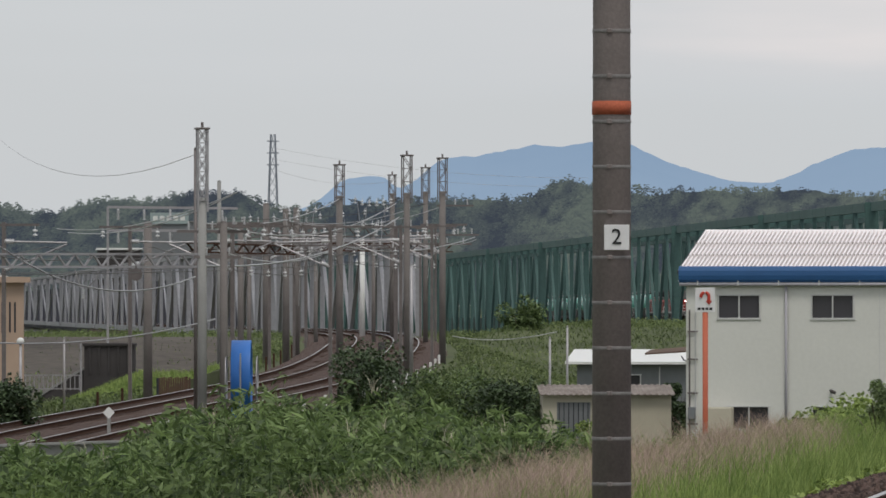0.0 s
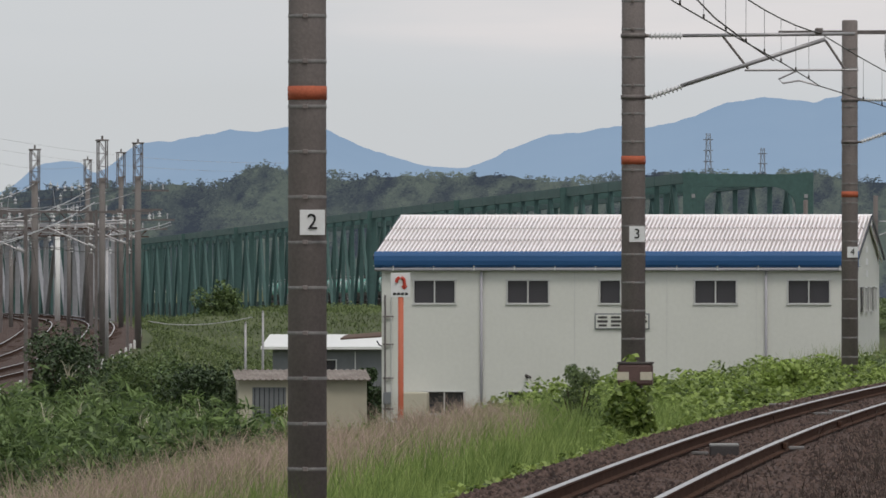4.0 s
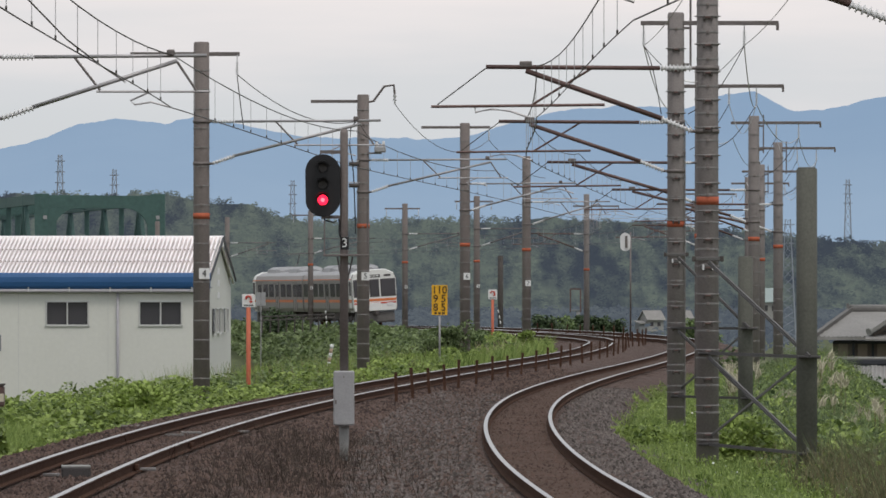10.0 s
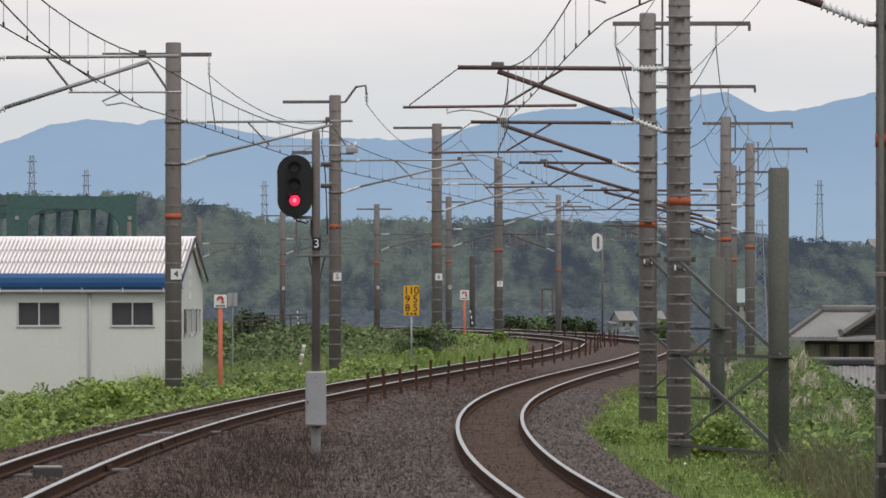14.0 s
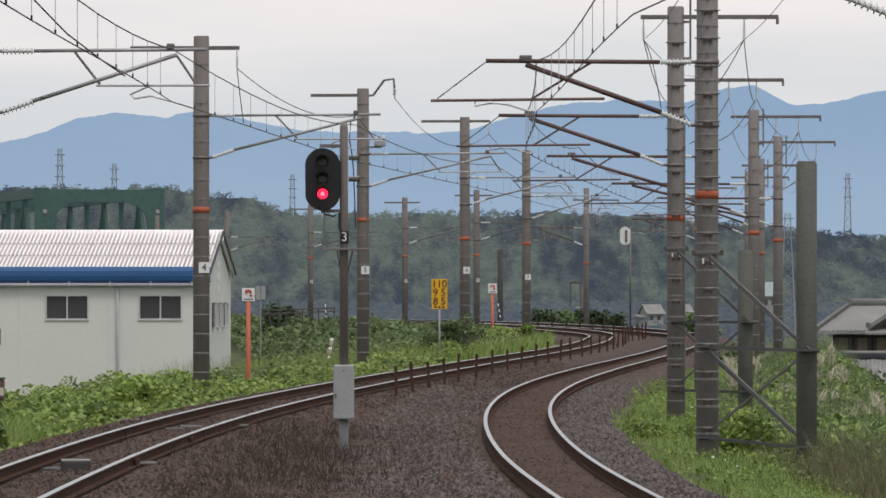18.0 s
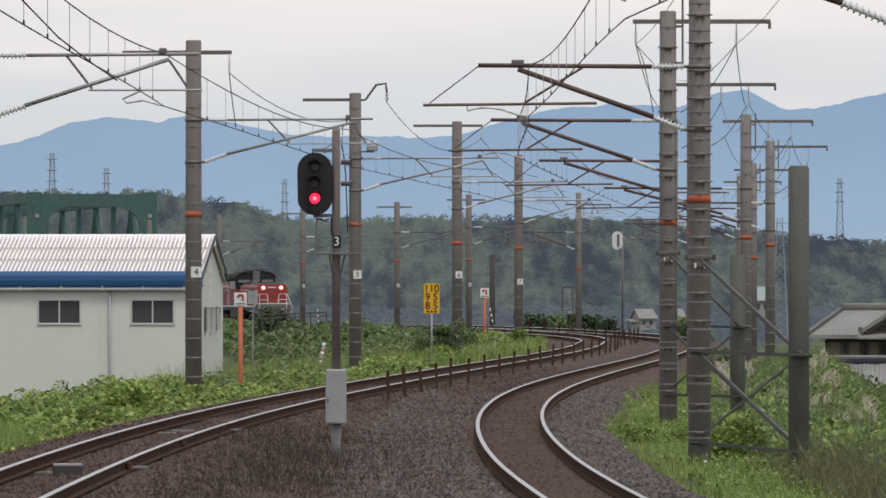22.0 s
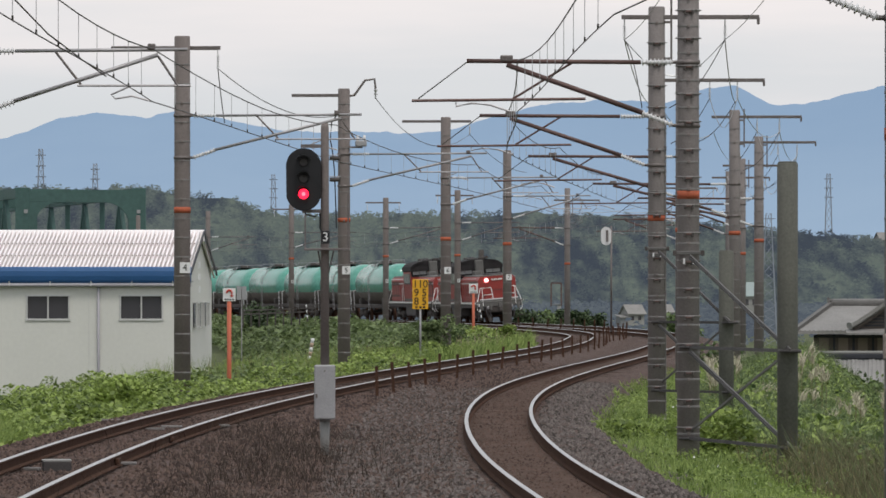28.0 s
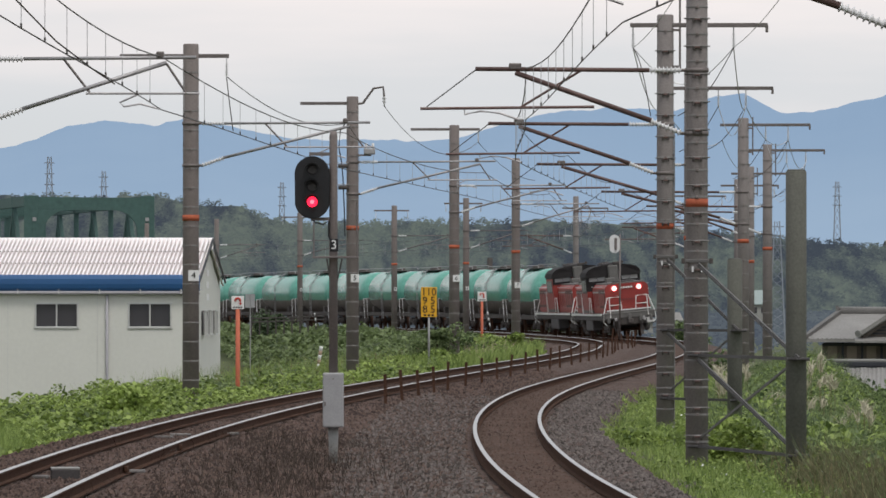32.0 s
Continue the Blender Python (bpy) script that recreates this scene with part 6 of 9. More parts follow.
def gantry(a, b, depth, n, label, material, legs=None):
    """A lattice girder between two points, with crossing lacings."""
    g = thing("gantry_beam", label, "gantry", group="lattice gantries")
    a, b = Vector(a), Vector(b)
    dn = Vector((0, 0, -depth))
    part("top_chord", Shape().beam(a, b, 0.12, 0.08), material, g)
    part("bottom_chord", Shape().beam(a + dn, b + dn, 0.12, 0.08), material, g)
    for k in range(n):
        p, q = a.lerp(b, k / n), a.lerp(b, (k + 0.5) / n)
        r = a.lerp(b, (k + 1) / n)
        part("lacing", Shape().beam(p, q + dn, 0.07, 0.06), material, g)
        part("lacing", Shape().beam(q + dn, r, 0.07, 0.06), material, g)
    for u in legs or ():
        p = a.lerp(b, u)
        part("leg", Shape().beam(p, (p.x, p.y, -3.5), 0.22, 0.22), material, g)
    return g


gantry((-50.32, 245.31, 3.27), (-41.95, 255.21, 3.31), 0.44, 16, "pale galvanised lattice gantry over the private tracks", M_GALV, (0.02,))
gantry((-63.53, 391.72, 5.62), (-56.89, 392.74, 5.56), 0.5, 8, "dark steel lattice gantry between masts", M_STEEL)
gantry((-65.97, 419.05, 5.67), (-59.07, 431.13, 5.83), 0.6, 9, "dark steel lattice gantry further along the line", M_STEEL, (0.0, 1.0))
gantry((-68.11, 460.25, 5.01), (-60.48, 468.22, 4.98), 0.5, 8, "rusty lattice gantry near the bridge", M_RAIL)
gantry((-52.70, 317.23, 4.11), (-53.17, 351.79, 4.16), 0.4, 8, "brown lattice gantry beside the masts", M_RAIL)


def line_fittings():
    """Cantilevers, hung insulator strings and droppers over the private tracks."""
    rng = random.Random(8)
    for y in (262, 300, 338, 372, 404, 436, 468, 500):
        for xf, sgn in ((priv_x, -1), (priv2_x, 1)):
            p, d, r = frame_at(xf, y, sgn * 2.3)
            q, _, _ = frame_at(xf, y)
            z = float(priv_z(y))
            t = thing("cantilever", "slim cantilever bracket with porcelain insulators", "bracket", group="private line brackets")
            part("post", Shape().beam((p.x, p.y, z - 0.6), (p.x, p.y, z + 7.0), 0.14, 0.14), M_STEEL, t)
            part("tube", Shape().tube([(p.x, p.y, z + 6.3), (q.x, q.y, z + 6.25)], 0.04, 6), M_GALV, t)
            part("strut", Shape().tube([(p.x, p.y, z + 5.2), (q.x, q.y, z + 6.2)], 0.04, 6), M_GALV, t)
            part("crossarm", Shape().beam((p.x - 1.3, p.y, z + 6.9), (p.x + 1.3, p.y, z + 6.9), 0.09, 0.09), M_STEEL, t)
            for dx in (-1.15, 1.15):
                s = Shape()
                disc_pair(s, (p.x + dx, p.y, z + 6.87))
                part("insulator", s, M_INSUL, t)
            for zz in (5.25, 6.3):
                s = Shape()
                e = p.lerp(q, 0.16)
                insulator(s, (p.x, p.y, z + zz), (e.x, e.y, z + zz + (0.16 if zz < 6 else 0)), 0.11, 0.05)
                part("insulator", s, M_INSUL, t)
    for a, b, n in (((-61.19, 381.01, 5.76), (-53.84, 406.98, 6.88), 9), ((-56.85, 353.99, 4.75), (-52.01, 379.61, 5.50), 8), ((-54.80, 344.62, 4.01), (-52.59, 407.14, 4.35), 10), ((-60.10, 406.10, 3.88), (-54.34, 420.72, 3.45), 7), ((-52.57, 324.19, 3.14), (-52.49, 354.66, 2.96), 6), ((-58.6, 380, 6.35), (-56.0, 381, 6.35), 6), ((-54.6, 380, 6.8), (-52.1, 381, 6.8), 7), ((-54.0, 378, 5.65), (-52.2, 379, 5.65), 4), ((-60.5, 392, 5.2), (-57.5, 390, 5.0), 6), ((-57.4, 372, 4.4), (-54.6, 374, 4.3), 6)):
        g = thing("feeder_string", "slack cable carrying a row of hung insulators", "wire", group="private line cables")
        pts = sag(a, b, 0.3, n)
        part("cable", Shape().tube(pts, 0.016, 4, False), M_WIRE, g)
        for k in range(1, n):
            p = pts[k]
            s = Shape()
            tilt = rng.uniform(-0.25, 0.25)
            disc_pair(s, (p.x, p.y, p.z + 0.3))
            part("insulator", s, M_INSUL, g)
            part("dropper", Shape().tube([(p.x + tilt, p.y, p.z - 0.1), (p.x + tilt * 2, p.y, p.z - 0.9 - rng.uniform(0, 0.8))], 0.014, 4, False), M_WIREL if k % 2 else M_WIRE, g)


def hanging_arm():
    a = (-45.58, 251.80, 2.75)
    s = thing("registration_arm", "grey tube arm hanging from the gantry", "bracket", pose(*a))
    part("tube", Shape().tube([(-0.2, 0, 0), (0.0, 0, -0.62), (0.22, 0, -0.62)], 0.03, 6), M_GALV, s)
    part("tube", Shape().tube([(0.65, 0, 0), (0.55, 0, -0.3), (0.22, 0, -0.66)], 0.03, 6), M_GALV, s)
    s2 = Shape()
    insulator(s2, (0.1, 0, -0.66), (0.1, 0, -1.0), 0.07, 0.04)
    part("insulator", s2, M_INSUL, s)
    t = thing("pulley_block", "dark pulley wheel hung below the gantry", "pulley", pose(*(-43.68, 252.14, 2.59)))
    part("wheel", Shape().tube([(0, -0.05, 0), (0, 0.05, 0)], 0.22, 14), M_STEEL, t)
    part("hanger", Shape().beam((0, 0, 0), (0, 0, 0.3), 0.05, 0.05), M_STEEL, t)


hanging_arm()


def substation():
    """White frames with insulators above the yard, and the office behind them."""
    s = thing("switchgear_frame", "white steel switchgear frame with hanging insulators", "frame")
    for x, y in ((190, 366), (265, 402), (345, 366)):
        p = (-77.53, 403.14, 4.35)
        q = {190: (-71.63, 404.23, 6.69), 265: (-69.30, 404.64, 5.55), 345: (-66.81, 405.05, 6.69)}[x]
        part("post", Shape().beam((q[0], q[1], -3.5), q, 0.12, 0.12), M_GALV, s)
    for a, b in (((-71.63, 404.23, 6.66), (-64.47, 405.43, 6.59)), ((-71.63, 404.23, 5.36), (-64.47, 405.43, 5.33))):
        part("beam", Shape().beam(a, b, 0.12, 0.14), M_GALV, s)
        for k in range(5):
            p = Vector(a).lerp(Vector(b), 0.08 + 0.2 * k)
            sh = Shape()
            insulator(sh, p - Vector((0, 0, 0.1)), p - Vector((0, 0, 0.7)), 0.11, 0.05)
            part("insulator", sh, M_INSUL, s)
    a = (-242.87, 1416.17, 15.33)
    o = thing("office_block", "grey office block with a white rooftop board", "building", pose(a[0], a[1], 0))
    h = a[2]
    part("wall", Shape().box(4.4, 3, (h - 5) / 2, 9.5, 6, h + 5), M_GREYWALL, o)
    bd = part("rooftop_board", Shape().box(4.2, -0.3, h + 0.6, 7.6, 0.1, 2.2), M_GREYPALE, o)
    for k, m in enumerate((M_EWHITE,) * 5):
        part("writing_bar", Shape().box(1.4 + 1.35 * k, -0.36, h + 0.6, 0.9, 0.02, 0.9), m, bd)
    part("roof_slab", Shape().box(4.4, 2.9, h - 0.05, 9.9, 6.4, 0.2), M_PALEWALL, o)
    part("lower_wing", Shape().box(13, 3, h / 2 - 5, 9, 6, h - 0.8), M_DARKWALL, o)
    part("wing_roof", Shape().box(13, 3, h - 5.2, 9.4, 6.4, 0.3), M_PALEWALL, o)
    b = (-240.74, 1347.08, 9.54)
    w = thing("white_eaves_shed", "low shed with a white flat roof behind the gantry", "shed", pose(b[0], b[1], 0))
    part("roof", Shape().box(4, 1.5, b[2], 8.5, 3, 0.4, 0.05), M_EWHITE, w)
    part("wall", Shape().box(4, 1.6, b[2] / 2 - 2.6, 8, 2.6, b[2] + 4.8), M_DARKWALL, w)


substation()


def left_yard():
    a = (-53.87, 285.06, 2.57)
    b = thing("beige_building", "beige tiled building with narrow slit windows", "building", pose(a[0], a[1], -3.6, 0, 0, 13))
    H = a[2] + 3.6
    part("wall", Shape().box(-4, 3, H / 2, 8, 6, H), M_BEIGE, b)
    part("cornice", Shape().box(-3.9, 2.9, H - 0.12, 8.3, 6.4, 0.22), M_BEIGE, b)
    for x in (-0.35, -0.55, -0.85, -1.3):
        for z0 in (0.8, H - 2.2):
            part("slit_window", Shape().box(x, -0.005, z0 + 0.6, 0.07, 0.03, 1.2), M_DARKTRIM, b)
    part("roof_wedge", Shape().slab([(-8, 0.0, H), (-0.6, 0.0, H), (-1.4, 0, H + 0.28), (-8, 0, H + 0.35)], 4, (0, 1, 0)), M_EWHITE, b)
    c = thing("retaining_wall", "dark weathered concrete abutment with a sloping wing", "wall", pose(-64.15, 345.0, 0))
    part("wall", Shape().slab([(1.87, 0, -4.2), (4.25, 0, -4.2), (4.25, 0, -0.62), (1.87, 0, -0.62)], 0.7, (0, 1, 0)), M_DARKWALL, c)
    part("wing", Shape().slab([(-0.2, 0.05, -4.2), (1.87, 0.05, -4.2), (1.87, 0.05, -1.72), (-0.2, 0.05, -3.0)], 0.5, (0, 1, 0)), M_DARKWALL, c)
    part("wing_coping", Shape().slab([(-0.24, -0.02, -3.02), (1.87, -0.02, -1.74), (1.87, -0.02, -1.62), (-0.24, -0.02, -2.9)], 0.65, (0, 1, 0)), M_PALEWALL, c)
    part("coping", Shape().box(3.06, 0.3, -0.56, 2.5, 0.85, 0.14, 0.03), M_DARKWALL, c)
    for k in range(5):
        part("wall_rib", Shape().box(2.15 + 0.46 * k, -0.03, -1.3, 0.1, 0.08, 1.3, 0.01), M_DARKWALL, c)
    part("side_post", Shape().beam((1.75, -0.15, -3.6), (1.75, -0.15, -0.5), 0.09, 0.09), M_GALV, c)
    gs = Shape()
    rows = []
    for y, zs in ((344.4, (-3.44, -1.84, -1.95, -1.6)), (338.0, (-3.5, -2.3, -2.3, -1.75)), (331.0, (-3.55, -2.9, -2.7, -1.9)), (322.0, (-3.6, -3.4, -3.0, -2.1))):
        rows.append([(x + (344.4 - y) * 0.06, y, z) for x, z in zip((-63.05, -59.3, -57.0, -55.2), zs)] + [(x + (344.4 - y) * 0.06, y, -4.3) for x in (-55.2, -63.05)])
    gs.rings(rows)
    single("grass_slope", gs, M_GROUND, "bright grassy slope below the abutment", "slope", None, "", "structure")
    fz = thing("guard_fence", "pale metal guard fence by the retaining wall", "fence", pose(*(-57.10, 302.55, -2.14)))
    for k in range(13):
        part("baluster", Shape().beam((k * 0.19, 0, 0), (k * 0.19, 0, 0.62), 0.03, 0.03), M_GALV, fz)
    for z in (0.05, 0.62):
        part("rail", Shape().beam((-0.1, 0, z), (2.4, 0, z), 0.04, 0.05), M_GALV, fz)
    f2 = thing("timber_screen", "brown timber screen beside the track", "fence", pose(*(-53.18, 312.99, -2.56)))
    for k in range(14):
        part("plank", Shape().box(0.1 * k, 0, 0.4, 0.085, 0.03, 0.8 + 0.05 * (k % 3), 0.008), M_WOOD, f2)
    part("end_post", Shape().beam((-0.09, 0, -0.4), (-0.09, 0, 0.8), 0.1, 0.1), M_DARKTRIM, f2)
    w0 = (-39.70, 201.39, -2.31)
    w1 = (-34.53, 213.44, -2.35)
    e = thing("pale_garden_wall", "long pale concrete wall stained green", "wall")
    u = (Vector(w1) - Vector(w0))
    for k in range(9):
        p, q = Vector(w0) + u * (k / 9), Vector(w0) + u * ((k + 0.985) / 9)
        part("wall_panel", Shape().slab([(p.x, p.y, -3.7), (q.x, q.y, -3.7), (q.x, q.y, w1[2]), (p.x, p.y, w1[2])], 0.15, (0, 1, 0)), M_PALEWALL, e)
    part("coping", Shape().beam((w0[0], w0[1], w1[2] + 0.04), (w1[0], w1[1], w1[2] + 0.04), 0.24, 0.07), M_PALEWALL, e)
    v = (-30.99, 202.91, -1.92)
    cr = thing("parked_van", "dark parked van with a pale roof edge in weeds", "vehicle", pose(v[0], v[1], v[2]))
    part("roof", Shape().box(-0.9, 0.6, 0.02, 2.0, 1.5, 0.07, 0.03), M_BOXGREY, cr)
    part("body", Shape().box(-0.9, 0.6, -0.75, 2.1, 1.6, 1.45, 0.12), M_LBLACK, cr)
    part("windscreen", Shape().box(-0.5, -0.21, -0.3, 0.9, 0.03, 0.5, 0.01), M_GLASS, cr)
    g = (-30.07, 230.68, -2.90)
    gr = thing("guard_rail", "pale steel guard rail half hidden in weeds", "rail", pose(g[0], g[1], g[2]))
    part("beam", Shape().box(1.2, 0, 0, 2.8, 0.06, 0.16, 0.02), M_GALV, gr)
    for x in (0.2, 1.3, 2.4):
        part("post", Shape().beam((x, 0.06, -1.6), (x, 0.06, 0.05), 0.09, 0.09), M_GALV, gr)


left_yard()


def blue_drum():
    p = (-38.98, 245.98, -2.19)
    s = thing("blue_drum", "bright blue upright cable drum seen edge-on", "drum", pose(p[0], p[1], p[2], 0, -4, 97))
    n = 30
    R, H = 1.22, 0.33
    ring = []
    for rr, y in ((R, -H), (R, H), (R - 0.1, H), (R - 0.1, -H)):
        ring.append([(rr * math.cos(2 * math.pi * k / n), y, 1.32 + rr * math.sin(2 * math.pi * k / n)) for k in range(n)])
    sh = Shape()
    sh.rings(ring + [ring[0]], False, True, True)
    part("rim", sh, M_DRUM, s)
    for y in (-H - 0.02, H + 0.02):
        pts = [((R * 0.62) * math.cos(2 * math.pi * k / 20), y * 1.5, 1.25 + R * 0.62 * math.sin(2 * math.pi * k / 20)) for k in range(21)]
        part("hoop", Shape().tube(pts, 0.025, 6), M_GALV, s)
    part("foot", Shape().box(0, 0, 0.1, 1.3, 0.7, 0.24, 0.03), M_DRUM, s)
    part("strap", Shape().beam((-R - 0.02, 0, 0.4), (-R - 0.02, 0, 2.2), 0.05, 0.05), M_WIREL, s)


blue_drum()


def lineside_bits():
    for p, lb in (((-42.46, 239.85, -2.23), "white diamond marker on a short post"),):
        s = thing("diamond_marker", lb, "marker", pose(*p))
        part("post", Shape().beam((0, 0, -0.6), (0, 0, 0.1), 0.1, 0.1), M_PALEWALL, s)
        part("board", Shape().slab([(-0.2, -0.06, 0.22), (0, -0.06, 0.02), (0.2, -0.06, 0.22), (0, -0.06, 0.42)], 0.03, (0, 1, 0)), M_EWHITE, s)
    s = thing("white_lever", "white painted post and lever beside the track", "post", pose(*(-40.69, 240.16, -2.47)))
    part("post", Shape().tube([(0, 0, -0.4), (0, 0, 0.25)], 0.07, 8), M_EWHITE, s)
    part("lever", Shape().beam((0, 0, 0.1), (0.4, 0, 0.25), 0.06, 0.06), M_EWHITE, s)
    for k in range(22):
        y = 262 + 9.0 * k
        x = float(priv2_x(y)) + 2.3
        single("marker_peg", Shape().box(0, 0, 0.05, 0.12, 0.12, 0.6, 0.02), M_EWHITE, "small white concrete peg beside the track", "peg", pose(x, y, float(priv_z(y)) - 0.35), "white marker pegs")
    for k in range(16):
        y = 290 + 8.0 * k
        x = float(priv_x(y)) - 2.4
        single("guard_stake", Shape().box(0, 0, 0.2, 0.1, 0.1, 0.75, 0.02), M_RAIL, "short dark stake along the track edge", "peg", pose(x, y, float(priv_z(y)) - 0.3), "dark stakes")
    b = (-56.50, 406.62, -1.27)
    s = thing("lineside_cabinet", "dark cabinet standing between the private tracks", "cabinet", pose(b[0], b[1], b[2]))
    part("case", Shape().box(0, 0, 0, 0.42, 0.4, 0.75, 0.03), M_LBLACK, s)
    part("foot", Shape().box(0, 0, -0.55, 0.3, 0.3, 0.5), M_UNDER, s)


lineside_bits()


# wires of the private line
line_fittings()
for (a, b, s, r) in (((-47.48, 245.88, 3.66), (-42.31, 256.53, 2.52), 1.0, 0.03), ((-48.84, 249.80, 0.26), (-41.62, 256.65, 1.02), 0.35, 0.025), ((-41.35, 252.53, 2.90), (-47.79, 349.80, 5.53), 0.7, 0.03),
                     ((-40.48, 252.67, 3.30), (-53.95, 372.43, 4.28), 0.5, 0.022), ((-53.95, 372.43, 4.31), (-49.29, 391.01, 4.87), 0.5, 0.028), ((-41.45, 252.52, 4.38), (-53.95, 372.43, 6.71), 0.5, 0.02),
                     ((-40.67, 252.64, 4.24), (-47.92, 349.79, 6.21), 0.8, 0.022), ((-51.09, 390.78, 4.50), (-49.23, 391.02, 4.74), 0.15, 0.02), ((-62.02, 336.44, 4.89), (-40.19, 252.72, 5.46), 0.5, 0.02),
                     ((-61.51, 336.53, 4.71), (-40.38, 252.69, 5.35), 0.5, 0.02), ((-49.96, 386.79, -0.41), (-31.98, 278.70, 0.44), 0.25, 0.02), ((-83.36, 429.89, 11.58), (-42.37, 256.52, 6.82), 1.6, 0.014),
                     ((-47.92, 349.79, 5.12), (-63.36, 447.11, 6.31), 0.4, 0.022), ((-60.09, 389.50, 5.93), (-47.38, 349.86, 5.88), 0.5, 0.018), ((-58.89, 389.68, 5.62), (-51.09, 390.78, 6.50), 0.5, 0.018)):
    wire("line_cable", sag(a, b, s), r, M_WIREL, "slack pale cable of the private line", "private line cables")
for xf in (priv_x, priv2_x):
    for a, b in ((190, 256), (256, 310), (310, 358), (358, 402), (402, 452), (452, 505), (505, 560)):
        pa, _, _ = frame_at(xf, a)
        pb, _, _ = frame_at(xf, b)
        za, zb = float(priv_z(a)) + 5.2, float(priv_z(b)) + 5.2
        wire("contact_wire", sag((pa.x, pa.y, za), (pb.x, pb.y, zb), 0.03), 0.014, M_WIRE, "contact wire of the private line", "private line cables")
        wire("messenger_wire", sag((pa.x, pa.y, za + 0.9), (pb.x, pb.y, zb + 0.9), 0.5), 0.014, M_WIRE, "messenger wire of the private line", "private line cables")


def pylon(p, base, w, label):
    h = p[2] - base
    t = thing("pylon", label, "pylon", pose(p[0], p[1], base), "distant pylons")
    for i, j in ((-1, -1), (1, -1), (1, 1), (-1, 1)):
        part("leg", Shape().beam((i * w / 2, j * w / 2, 0), (i * w * 0.14, j * w * 0.14, h), h * 0.006, h * 0.006), M_PYLON, t)
    n = 16
    for k in range(n):
        a, b = 1 - 0.86 * k / n, 1 - 0.86 * (k + 1) / n
        for i in (-1, 1):
            part("brace", Shape().beam((i * w / 2 * a, -w / 2 * a, h * k / n), (-i * w / 2 * b, -w / 2 * b, h * (k + 1) / n), h * 0.003, h * 0.003), M_PYLON, t)
    for z in (0.82, 0.89, 0.96):
        part("crossarm", Shape().beam((-w * 0.4, 0, h * z), (w * 0.4, 0, h * z), h * 0.005, h * 0.006), M_PYLON, t)


pylon((-414.81, 2691.38, 59.45), -3.5, 5.6, "grey lattice pylon on the hill ridge")
pylon((-142.17, 2719.44, 54.24), -3.5, 4.6, "faint lattice pylon above the woods")
pylon((-122.70, 2734.09, 49.03), -3.5, 4.4, "small faint lattice pylon above the woods")
pylon((-56.70, 2749.94, 45.24), -3.5, 4.0, "thin faint pylon above the woods")
pylon((150.24, 2732.72, 45.24), -3.5, 4.2, "faint lattice pylon on the far ridge")
pylon((33.27, 710.80, 9.47), -3.5, 1.7, "slender pale lattice tower behind the poles")
for a, b in (((-414.81, 2691.38, 54.43), (-298.19, 2699.90, 43.22)), ((-414.81, 2691.38, 50.24), (-298.19, 2699.90, 40.09)), ((-414.81, 2691.38, 46.47), (-368.70, 2691.18, 42.18))):
    wire("power_line", sag(a, b, 3.0), 0.045, M_WIREL, "thin power line from the far pylon", "far power lines")


